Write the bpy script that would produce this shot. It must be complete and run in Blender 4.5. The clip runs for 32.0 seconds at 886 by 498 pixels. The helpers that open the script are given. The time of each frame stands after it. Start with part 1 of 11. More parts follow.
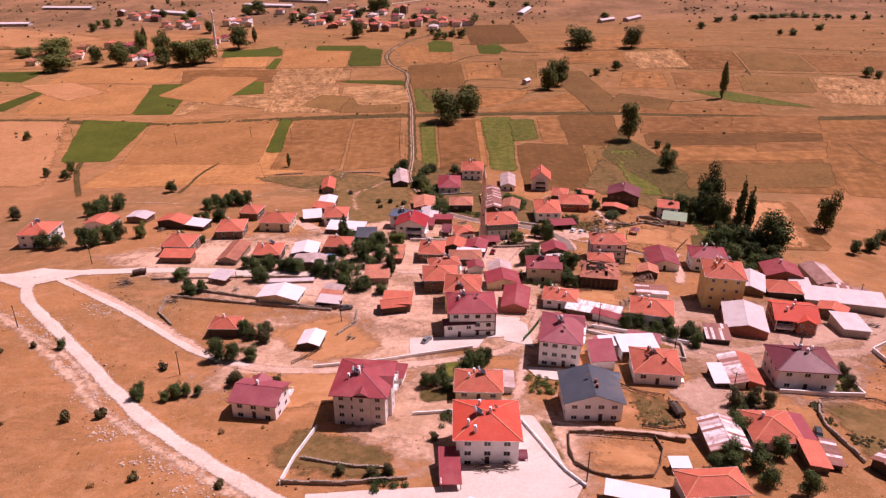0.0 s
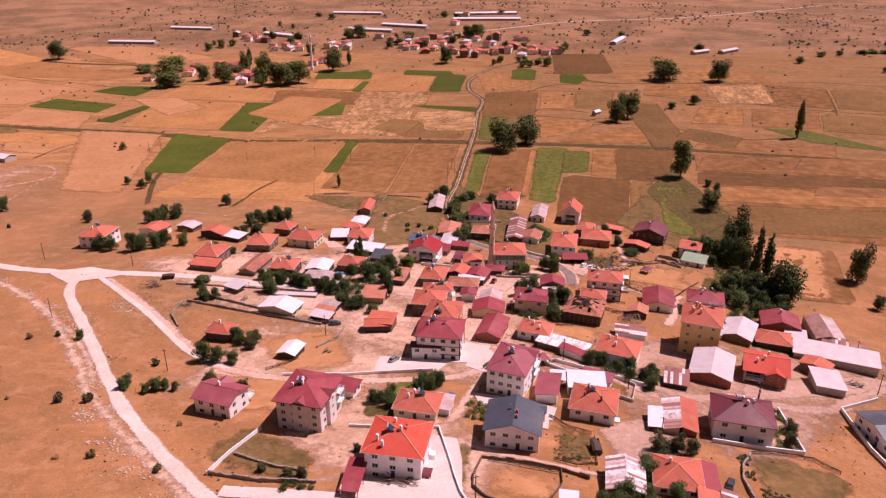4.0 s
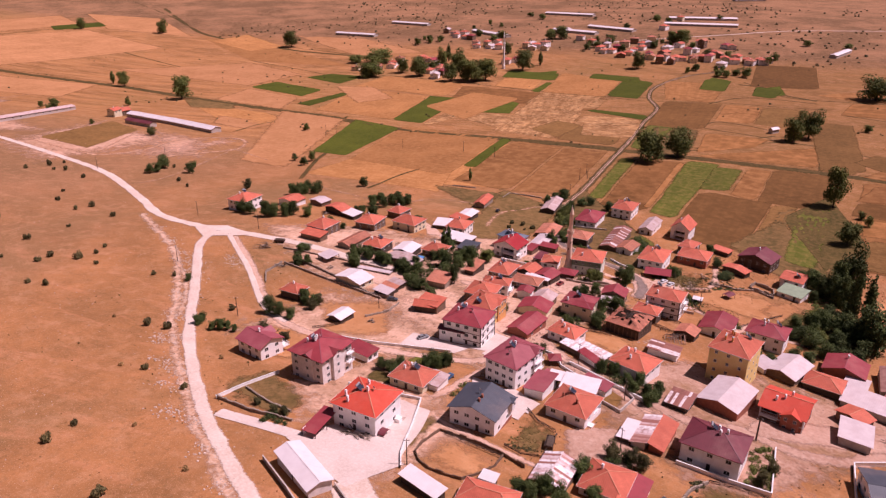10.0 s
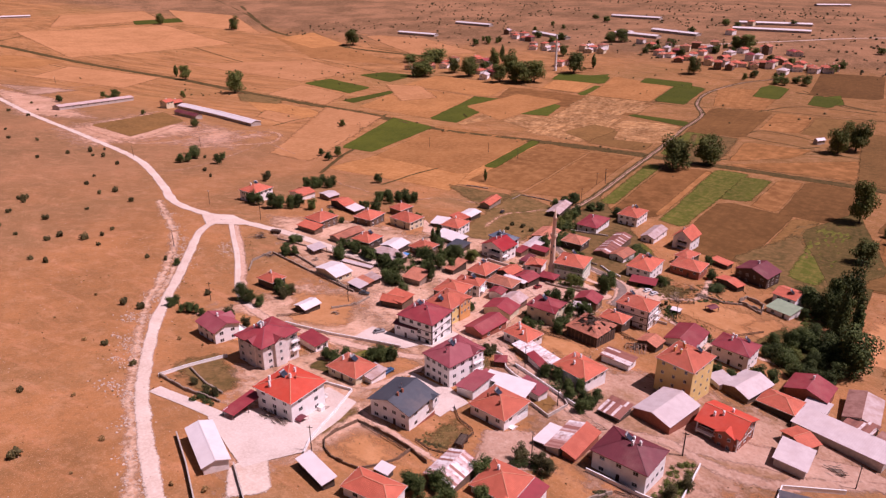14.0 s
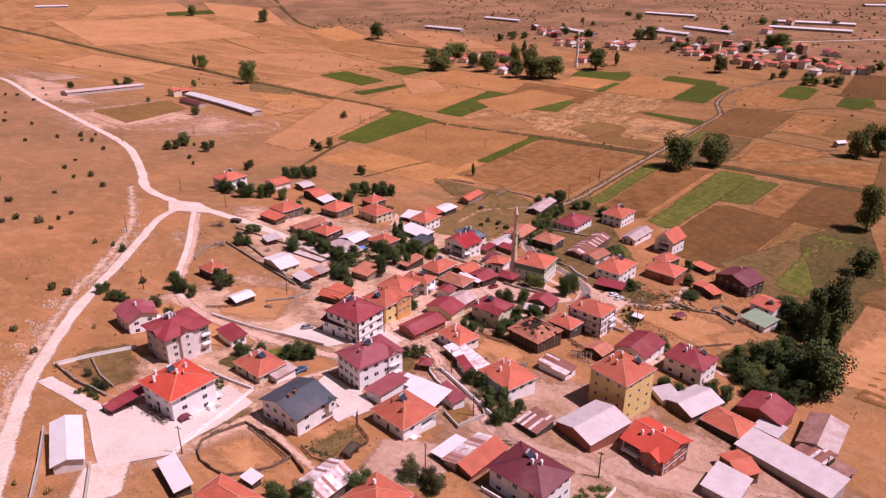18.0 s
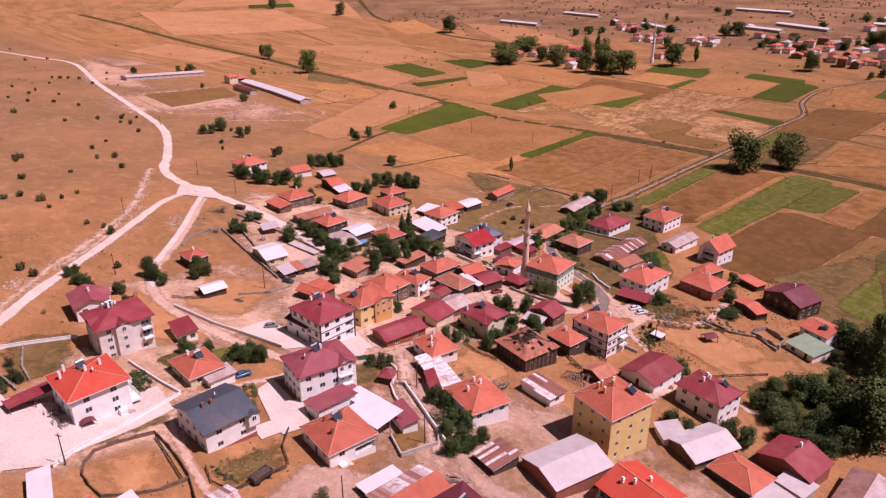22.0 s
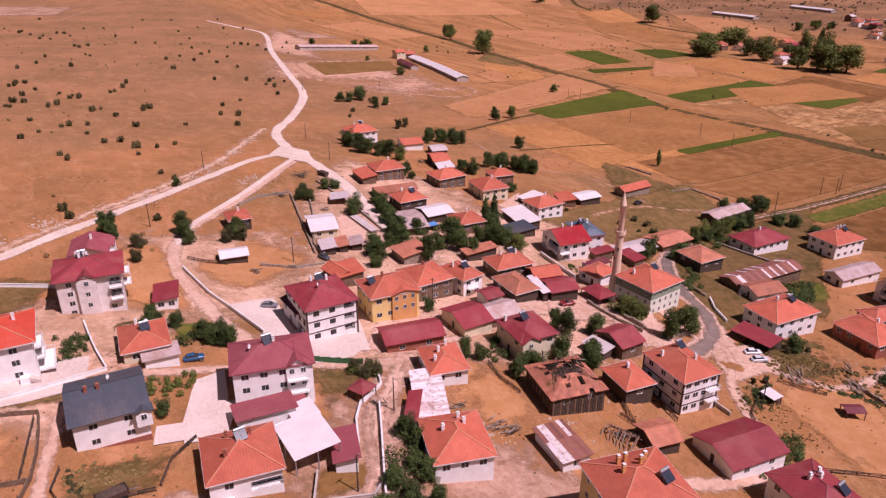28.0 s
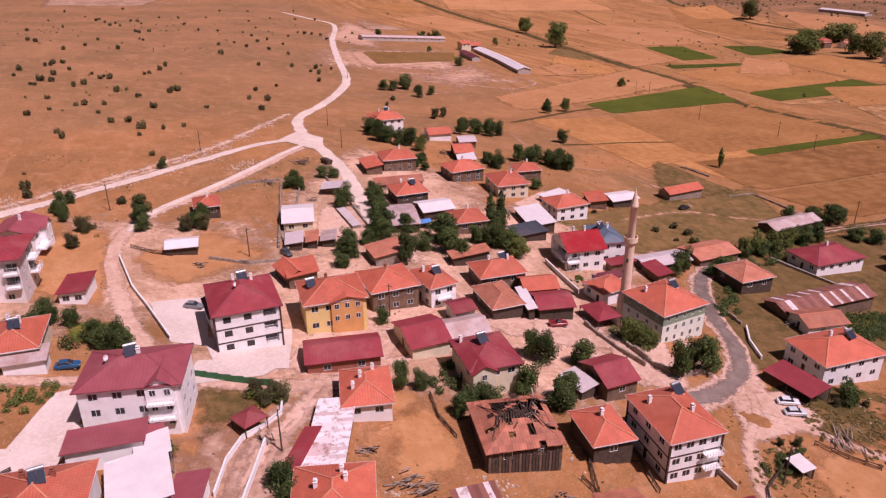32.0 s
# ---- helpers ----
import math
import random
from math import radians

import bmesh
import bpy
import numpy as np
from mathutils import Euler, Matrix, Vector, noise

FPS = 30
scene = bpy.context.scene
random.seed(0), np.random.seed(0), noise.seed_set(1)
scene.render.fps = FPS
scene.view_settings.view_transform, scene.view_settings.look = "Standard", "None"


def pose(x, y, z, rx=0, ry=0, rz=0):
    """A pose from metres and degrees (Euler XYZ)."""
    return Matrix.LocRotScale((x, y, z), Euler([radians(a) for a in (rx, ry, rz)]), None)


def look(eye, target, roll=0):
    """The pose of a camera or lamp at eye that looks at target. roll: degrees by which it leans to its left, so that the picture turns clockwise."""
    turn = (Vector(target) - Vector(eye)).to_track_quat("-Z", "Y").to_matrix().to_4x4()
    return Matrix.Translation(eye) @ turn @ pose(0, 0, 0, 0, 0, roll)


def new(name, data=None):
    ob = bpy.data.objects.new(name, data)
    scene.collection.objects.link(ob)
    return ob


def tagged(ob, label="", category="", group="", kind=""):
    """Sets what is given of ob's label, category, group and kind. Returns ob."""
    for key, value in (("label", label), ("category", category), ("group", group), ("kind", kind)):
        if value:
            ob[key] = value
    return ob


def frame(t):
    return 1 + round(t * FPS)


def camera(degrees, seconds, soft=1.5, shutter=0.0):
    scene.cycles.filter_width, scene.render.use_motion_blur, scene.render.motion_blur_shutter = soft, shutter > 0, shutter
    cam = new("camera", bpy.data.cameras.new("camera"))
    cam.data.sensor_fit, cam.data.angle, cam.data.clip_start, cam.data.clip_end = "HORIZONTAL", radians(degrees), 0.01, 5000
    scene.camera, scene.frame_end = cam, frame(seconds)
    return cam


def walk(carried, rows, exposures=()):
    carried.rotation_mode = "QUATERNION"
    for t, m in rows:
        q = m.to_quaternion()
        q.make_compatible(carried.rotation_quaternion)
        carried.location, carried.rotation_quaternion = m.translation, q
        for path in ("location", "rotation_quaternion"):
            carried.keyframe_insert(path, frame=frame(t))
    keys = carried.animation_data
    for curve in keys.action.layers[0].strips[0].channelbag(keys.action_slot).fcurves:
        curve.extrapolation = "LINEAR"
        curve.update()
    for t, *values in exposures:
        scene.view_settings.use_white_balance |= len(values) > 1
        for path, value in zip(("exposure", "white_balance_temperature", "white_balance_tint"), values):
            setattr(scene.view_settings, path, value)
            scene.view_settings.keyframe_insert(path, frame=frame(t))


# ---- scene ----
cam = camera(62.81, 32.0, soft=1.3)
PATH = [
    (0, pose(0.00, 0.00, 110.00, 64.540, 0.0, 0.000) @ pose(0, 0, 0, 0, 0, -0.00)),
    (1, pose(11.36, -2.75, 112.37, 64.722, 0.0, 2.357) @ pose(0, 0, 0, 0, 0, 0.05)),
    (2, pose(22.22, -5.12, 114.63, 65.282, 0.0, 5.181) @ pose(0, 0, 0, 0, 0, 0.04)),
    (3, pose(32.60, -6.94, 116.59, 65.888, 0.0, 7.728) @ pose(0, 0, 0, 0, 0, -0.01)),
    (3.5, pose(37.69, -7.61, 117.40, 66.074, 0.0, 8.613) @ pose(0, 0, 0, 0, 0, -0.02)),
    (5.5, pose(57.77, -9.78, 120.10, 66.186, 0.0, 12.269) @ pose(0, 0, 0, 0, 0, -0.07)),
    (6, pose(62.77, -10.19, 120.68, 66.212, 0.0, 14.036) @ pose(0, 0, 0, 0, 0, -0.07)),
    (7, pose(73.06, -10.70, 121.52, 66.162, 0.0, 17.731) @ pose(0, 0, 0, 0, 0, -0.04)),
    (8, pose(83.50, -10.37, 122.19, 66.125, 0.0, 20.533) @ pose(0, 0, 0, 0, 0, -0.12)),
    (9, pose(93.73, -9.04, 122.81, 66.094, 0.0, 23.804) @ pose(0, 0, 0, 0, 0, -0.22)),
    (10, pose(103.58, -6.86, 123.38, 66.051, 0.0, 27.615) @ pose(0, 0, 0, 0, 0, -0.21)),
    (11, pose(113.03, -3.81, 123.84, 66.036, 0.0, 31.522) @ pose(0, 0, 0, 0, 0, -0.18)),
    (12, pose(122.31, 0.16, 124.10, 66.046, 0.0, 33.674) @ pose(0, 0, 0, 0, 0, -0.18)),
    (13, pose(131.39, 5.16, 124.04, 66.150, 0.0, 33.848) @ pose(0, 0, 0, 0, 0, -0.17)),
    (14, pose(139.84, 11.21, 123.43, 66.109, 0.0, 34.003) @ pose(0, 0, 0, 0, 0, -0.09)),
    (15, pose(147.05, 18.38, 122.12, 66.106, 0.0, 34.025) @ pose(0, 0, 0, 0, 0, 0.03)),
    (15.5, pose(149.92, 22.43, 121.18, 66.092, 0.0, 33.974) @ pose(0, 0, 0, 0, 0, 0.08)),
    (17.5, pose(158.84, 39.68, 116.67, 66.013, 0.0, 36.619) @ pose(0, 0, 0, 0, 0, 0.25)),
    (18, pose(160.61, 44.24, 115.40, 66.002, 0.0, 37.523) @ pose(0, 0, 0, 0, 0, 0.29)),
    (19, pose(163.17, 54.06, 112.51, 65.961, 0.0, 39.124) @ pose(0, 0, 0, 0, 0, 0.32)),
    (20, pose(164.81, 64.63, 109.22, 65.928, 0.0, 40.942) @ pose(0, 0, 0, 0, 0, 0.21)),
    (21, pose(165.71, 75.25, 105.71, 65.980, 0.0, 42.770) @ pose(0, 0, 0, 0, 0, 0.09)),
    (22, pose(166.03, 85.56, 102.08, 66.003, 0.0, 44.637) @ pose(0, 0, 0, 0, 0, 0.04)),
    (23, pose(165.95, 95.60, 98.41, 65.955, 0.0, 46.466) @ pose(0, 0, 0, 0, 0, 0.11)),
    (24, pose(165.48, 105.55, 94.78, 65.989, 0.0, 48.184) @ pose(0, 0, 0, 0, 0, 0.14)),
    (25, pose(164.42, 115.43, 91.15, 65.909, 0.0, 51.671) @ pose(0, 0, 0, 0, 0, 0.20)),
    (25.5, pose(163.54, 120.48, 89.33, 65.916, 0.0, 53.510) @ pose(0, 0, 0, 0, 0, 0.20)),
    (27.5, pose(159.22, 140.96, 81.98, 65.816, 0.0, 60.067) @ pose(0, 0, 0, 0, 0, 0.16)),
    (28, pose(157.93, 146.06, 80.13, 65.778, 0.0, 61.352) @ pose(0, 0, 0, 0, 0, 0.13)),
    (29, pose(154.65, 156.06, 76.45, 65.835, 0.0, 63.522) @ pose(0, 0, 0, 0, 0, -0.01)),
    (30, pose(150.87, 166.00, 72.85, 65.833, 0.0, 65.783) @ pose(0, 0, 0, 0, 0, -0.14)),
    (31, pose(146.97, 175.89, 69.53, 65.834, 0.0, 67.876) @ pose(0, 0, 0, 0, 0, -0.22)),
    (32, pose(142.91, 185.78, 66.42, 65.908, 0.0, 69.000) @ pose(0, 0, 0, 0, 0, -0.30)),
]
walk(cam, PATH, [(0, 0.04, 6400, 46.5), (8, -0.05, 6350, 46), (14, -0.15, 6200, 45), (18, -0.10, 6050, 43), (25, -0.16, 6100, 43.5), (32, -0.26, 6150, 43.5)])

# ---- world and sun ----
world = bpy.data.worlds.new("sky_world")
scene.world = world
world.use_nodes = True
wn = world.node_tree.nodes
sky = wn.new("ShaderNodeTexSky")
sky.sky_type = "NISHITA"
sky.sun_disc = False
SUN_WAY = Vector((0.51, 0.30, 1.0)).normalized()
sky.sun_elevation = math.asin(SUN_WAY.z)
sky.sun_rotation = math.atan2(SUN_WAY.x, SUN_WAY.y)
sky.dust_density = 4.0
sky.ozone_density = 0.4
world.node_tree.links.new(sky.outputs[0], wn["Background"].inputs[0])
wn["Background"].inputs[1].default_value = 0.026
sun = new("sun", bpy.data.lights.new("sun", "SUN"))
sun.data.energy = 5.35
sun.data.angle = radians(0.53)
sun.data.color = (1.0, 0.925, 0.855)
sun.matrix_world = look(SUN_WAY * 300, (0, 0, 0))

# ---- materials ----
def mat(name, rough=0.8, metal=0.0, spec=0.3):
    m = bpy.data.materials.new(name)
    m.use_nodes = True
    b = m.node_tree.nodes["Principled BSDF"]
    b.inputs["Roughness"].default_value = rough
    b.inputs["Metallic"].default_value = metal
    b.inputs["Specular IOR Level"].default_value = spec
    return m, m.node_tree.nodes, m.node_tree.links, b


def mixc(nd, ln, fac, a, b, blend="MIX"):
    x = nd.new("ShaderNodeMix")
    x.data_type, x.blend_type = "RGBA", blend
    for sock, v in ((x.inputs[0], fac), (x.inputs[6], a), (x.inputs[7], b)):
        if isinstance(v, (tuple, list)):
            sock.default_value = (*v, 1.0)
        elif isinstance(v, (int, float)):
            sock.default_value = v
        else:
            ln.new(v, sock)
    return x.outputs[2]


def noise_tex(nd, ln, co, scale, detail=4.0, rough=0.55):
    t = nd.new("ShaderNodeTexNoise")
    t.inputs["Scale"].default_value = scale
    t.inputs["Detail"].default_value = detail
    t.inputs["Roughness"].default_value = rough
    ln.new(co, t.inputs["Vector"])
    return t.outputs[0]


def ramp(nd, ln, fac, lo, hi):
    r = nd.new("ShaderNodeMapRange")
    r.inputs[1].default_value, r.inputs[2].default_value = lo, hi
    ln.new(fac, r.inputs[0])
    return r.outputs[0]


def bump(nd, ln, b, height, strength, dist):
    n = nd.new("ShaderNodeBump")
    n.inputs["Strength"].default_value, n.inputs["Distance"].default_value = strength, dist
    ln.new(height, n.inputs["Height"])
    ln.new(n.outputs[0], b.inputs["Normal"])


def world_co(nd):
    return nd.new("ShaderNodeNewGeometry").outputs["Position"]


def frayed(nd, ln, b, co, width):
    """Lets a ground cover thin out unevenly over the last stretch before its border."""
    at = nd.new("ShaderNodeAttribute")
    at.attribute_name = "border"
    n = nd.new("ShaderNodeMath")
    n.operation = "MULTIPLY_ADD"
    ln.new(ramp(nd, ln, noise_tex(nd, ln, co, 1.1 / min(width, 6.0), 6.0, 0.7), 0.3, 0.7), n.inputs[0])
    n.inputs[1].default_value = -width
    ln.new(at.outputs["Fac"], n.inputs[2])
    ln.new(ramp(nd, ln, n.outputs[0], -0.32 * width, 0.32 * width), b.inputs["Alpha"])


def land(name):
    """Grazed dry grass on the slope, worn stubble on the plain, browner and darker to the east, mottled at four scales.
    """
    m, nd, ln, b = mat(name, 0.95, 0.0, 0.12)
    b.inputs["Diffuse Roughness"].default_value = 0.15
    co = world_co(nd)
    sep = nd.new("ShaderNodeSeparateXYZ")
    ln.new(co, sep.inputs[0])

    def scaled(sock, k):
        x = nd.new("ShaderNodeMath")
        x.operation = "MULTIPLY"
        ln.new(sock, x.inputs[0])
        x.inputs[1].default_value = k
        return x.outputs[0]

    def shifted(noise_scale, detail, amount, axis):
        x = nd.new("ShaderNodeMath")
        x.operation = "MULTIPLY_ADD"
        ln.new(noise_tex(nd, ln, co, noise_scale, detail, 0.65), x.inputs[0])
        x.inputs[1].default_value = amount
        ln.new(sep.outputs[axis], x.inputs[2])
        return x.outputs[0]

    def drawn(sx, sy, turn, detail=7.0, rough=0.66):
        mp = nd.new("ShaderNodeMapping")
        mp.inputs["Scale"].default_value = (sx, sy, 1.0)
        mp.inputs["Rotation"].default_value = (0, 0, turn)
        ln.new(co, mp.inputs[0])
        return noise_tex(nd, ln, mp.outputs[0], 1.0, detail, rough)

    slope = mixc(nd, ln, ramp(nd, ln, noise_tex(nd, ln, co, 0.030, 9.0, 0.70), 0.38, 0.62), (0.265, 0.122, 0.045), (0.42, 0.182, 0.068))
    slope = mixc(nd, ln, scaled(ramp(nd, ln, noise_tex(nd, ln, co, 0.011, 7.0, 0.62), 0.50, 0.62), 0.8), slope, (0.235, 0.130, 0.054))
    slope = mixc(nd, ln, scaled(ramp(nd, ln, drawn(0.035, 0.055, -0.5, 8.0, 0.7), 0.53, 0.68), 0.7), slope, (0.50, 0.222, 0.104))
    flat = mixc(nd, ln, ramp(nd, ln, drawn(0.006, 0.032, 0.16), 0.41, 0.59), (0.25, 0.112, 0.036), (0.42, 0.188, 0.067))
    flat = mixc(nd, ln, ramp(nd, ln, noise_tex(nd, ln, co, 0.0045, 5.0, 0.6), 0.52, 0.66), flat, (0.285, 0.145, 0.048))
    flat = mixc(nd, ln, scaled(ramp(nd, ln, drawn(0.012, 0.16, 0.13, 6.0, 0.7), 0.50, 0.66), 0.6), flat, (0.54, 0.270, 0.110))
    # Browner eastern ground, its colour also darkened for the dimmer look towards the sun.
    sunward_brown = mixc(nd, ln, ramp(nd, ln, drawn(0.012, 0.05, 0.1), 0.40, 0.60), (0.155, 0.082, 0.025), (0.250, 0.124, 0.041))
    flat = mixc(nd, ln, scaled(ramp(nd, ln, shifted(0.006, 5.0, 260.0, 0), -110.0, 110.0), 0.65), flat, sunward_brown)
    pasture = mixc(nd, ln, ramp(nd, ln, noise_tex(nd, ln, co, 0.014, 8.0, 0.66), 0.40, 0.62), (0.225, 0.118, 0.052), (0.335, 0.160, 0.074))
    pasture = mixc(nd, ln, scaled(ramp(nd, ln, noise_tex(nd, ln, co, 0.055, 7.0, 0.7), 0.54, 0.70), 0.55), pasture, (0.46, 0.205, 0.100))
    slope = mixc(nd, ln, ramp(nd, ln, shifted(0.012, 6.0, -260.0, 0), -270.0, -430.0), slope, pasture)
    edge = shifted(0.02, 4.0, 120.0, 1)
    c = mixc(nd, ln, ramp(nd, ln, edge, 420.0, 520.0), slope, flat)
    heath = mixc(nd, ln, ramp(nd, ln, noise_tex(nd, ln, co, 0.012, 7.0, 0.68), 0.42, 0.60), (0.165, 0.088, 0.041), (0.33, 0.166, 0.082))
    c = mixc(nd, ln, ramp(nd, ln, edge, 1010.0, 1110.0), c, heath)
    c = mixc(nd, ln, scaled(ramp(nd, ln, noise_tex(nd, ln, co, 0.16, 7.0, 0.72), 0.50, 0.70), 0.5), c, (0.52, 0.27, 0.140))
    c = mixc(nd, ln, scaled(ramp(nd, ln, noise_tex(nd, ln, co, 0.75, 6.0, 0.72), 0.50, 0.70), 0.65), c, (0.19, 0.100, 0.040))
    c = mixc(nd, ln, scaled(ramp(nd, ln, noise_tex(nd, ln, co, 2.6, 4.0, 0.75), 0.55, 0.68), 0.6), c, (0.60, 0.35, 0.20))
    ln.new(c, b.inputs["Base Color"])
    bump(nd, ln, b, noise_tex(nd, ln, co, 0.9, 6.0, 0.7), 0.7, 0.35)
    return m


def speckled(name, base, dark, light, coarse=0.02, fine=0.6, rough=0.95, lift=0.15, vary=0.0, streak=0.0, amount=0.7, fray=0.0, row=0.02, rows=0.45, weedy=0.0, grit=0.0):
    """Earth, plaster and the like: two scales of stain over one base colour."""
    m, nd, ln, b = mat(name, rough, 0.0, 0.15)
    b.inputs["Diffuse Roughness"].default_value = 0.15
    co = world_co(nd)
    c = mixc(nd, ln, ramp(nd, ln, noise_tex(nd, ln, co, coarse, 6.0, 0.6), 0.36, 0.64), dark, base)
    f = nd.new("ShaderNodeMath")
    f.operation = "MULTIPLY"
    ln.new(ramp(nd, ln, noise_tex(nd, ln, co, fine, 5.0, 0.65), 0.42, 0.72), f.inputs[0])
    f.inputs[1].default_value = amount
    c = mixc(nd, ln, f.outputs[0], c, light)
    if weedy:
        w = nd.new("ShaderNodeMath")
        w.operation = "MULTIPLY"
        ln.new(ramp(nd, ln, noise_tex(nd, ln, co, 0.048, 8.0, 0.68), 0.46, 0.57), w.inputs[0])
        w.inputs[1].default_value = weedy
        c = mixc(nd, ln, w.outputs[0], c, mixc(nd, ln, ramp(nd, ln, noise_tex(nd, ln, co, 0.4, 6.0, 0.7), 0.4, 0.62), (0.19, 0.105, 0.043), (0.34, 0.175, 0.083)))
    if grit:
        w = nd.new("ShaderNodeMath")
        w.operation = "MULTIPLY"
        ln.new(ramp(nd, ln, noise_tex(nd, ln, co, 1.3, 7.0, 0.74), 0.53, 0.66), w.inputs[0])
        w.inputs[1].default_value = grit
        c = mixc(nd, ln, w.outputs[0], c, tuple(k * 0.5 for k in dark))
    if vary:
        o = nd.new("ShaderNodeObjectInfo")
        h = nd.new("ShaderNodeHueSaturation")
        r = nd.new("ShaderNodeMapRange")
        r.inputs[3].default_value, r.inputs[4].default_value = 1 - vary, 1 + vary
        ln.new(o.outputs["Random"], r.inputs[0])
        ln.new(r.outputs[0], h.inputs["Value"])
        ln.new(c, h.inputs["Color"])
        c = h.outputs[0]
    if streak:
        uv = nd.new("ShaderNodeUVMap").outputs[0]
        mp = nd.new("ShaderNodeMapping")
        mp.inputs["Scale"].default_value = (row, streak, 1.0)
        ln.new(uv, mp.inputs[0])
        s = ramp(nd, ln, noise_tex(nd, ln, mp.outputs[0], 1.0, 3.0, 0.7), 0.4, 0.7)
        g = nd.new("ShaderNodeMath")
        g.operation = "MULTIPLY"
        ln.new(s, g.inputs[0])
        g.inputs[1].default_value = rows
        c = mixc(nd, ln, g.outputs[0], c, dark)
    if fray:
        frayed(nd, ln, b, co, fray)
    ln.new(c, b.inputs["Base Color"])
    bump(nd, ln, b, noise_tex(nd, ln, co, fine * 2.0, 5.0, 0.7), 0.5, lift)
    return m


def tiled(name, base, dark, rough=0.75, pitch=0.46, course=0.42, vary=0.12, metal_sheet=False):
    """Roof cover laid along the roof's own slope: clay pantiles, or pressed sheet made to look like them."""
    m, nd, ln, b = mat(name, rough, 0.0, 0.35)
    uv = nd.new("ShaderNodeUVMap").outputs[0]
    sep = nd.new("ShaderNodeSeparateXYZ")
    ln.new(uv, sep.inputs[0])

    def saw(sock, step, op):
        d = nd.new("ShaderNodeMath")
        d.operation = "DIVIDE"
        ln.new(sock, d.inputs[0])
        d.inputs[1].default_value = step
        if op == "wave":
            k = nd.new("ShaderNodeMath")
            k.operation = "PINGPONG"
            ln.new(d.outputs[0], k.inputs[0])
            k.inputs[1].default_value = 0.5
            return k.outputs[0]
        k = nd.new("ShaderNodeMath")
        k.operation = "FRACT"
        ln.new(d.outputs[0], k.inputs[0])
        return k.outputs[0]
    w = saw(sep.outputs[0], pitch, "wave")
    v = saw(sep.outputs[1], course, "saw")
    co = world_co(nd)
    c = mixc(nd, ln, ramp(nd, ln, noise_tex(nd, ln, co, 0.35, 6.0, 0.65), 0.34, 0.62), dark, base)
    soil = nd.new("ShaderNodeMath")
    soil.operation = "MULTIPLY"
    ln.new(ramp(nd, ln, noise_tex(nd, ln, co, 0.11, 6.0, 0.7), 0.50, 0.72), soil.inputs[0])
    soil.inputs[1].default_value = 0.45
    c = mixc(nd, ln, soil.outputs[0], c, tuple(0.62 * k + 0.38 * q for k, q in zip(base, (0.52, 0.34, 0.26))))
    fine = nd.new("ShaderNodeTexWhiteNoise")
    sn = nd.new("ShaderNodeVectorMath")
    sn.operation = "SNAP"
    ln.new(uv, sn.inputs[0])
    sn.inputs[1].default_value = (pitch, course, 1.0)
    ln.new(sn.outputs[0], fine.inputs[0])
    t = nd.new("ShaderNodeMapRange")
    t.inputs[3].default_value, t.inputs[4].default_value = 0.0, 0.15 if metal_sheet else 0.38
    ln.new(fine.outputs[0], t.inputs[0])
    c = mixc(nd, ln, t.outputs[0], c, dark)
    # Relief shade painted into the colour: troughs between the ribs are darkened.
    groove_shade = nd.new("ShaderNodeMapRange")
    groove_shade.inputs[1].default_value, groove_shade.inputs[2].default_value = 0.16, 0.0
    groove_shade.inputs[3].default_value, groove_shade.inputs[4].default_value = 0.0, 0.16 if metal_sheet else 0.42
    ln.new(w, groove_shade.inputs[0])
    c = mixc(nd, ln, groove_shade.outputs[0], c, tuple(k * 0.55 for k in dark))
    o = nd.new("ShaderNodeObjectInfo")
    h = nd.new("ShaderNodeHueSaturation")
    r = nd.new("ShaderNodeMapRange")
    r.inputs[3].default_value, r.inputs[4].default_value = 1 - vary, 1 + vary
    ln.new(o.outputs["Random"], r.inputs[0])
    ln.new(r.outputs[0], h.inputs["Value"])
    ln.new(c, h.inputs["Color"])
    ln.new(h.outputs[0], b.inputs["Base Color"])
    add = nd.new("ShaderNodeMath")
    add.operation = "ADD"
    ln.new(w, add.inputs[0])
    ln.new(v, add.inputs[1])
    bump(nd, ln, b, add.outputs[0], 0.35 if metal_sheet else 0.7, 0.05 if metal_sheet else 0.07)
    return m


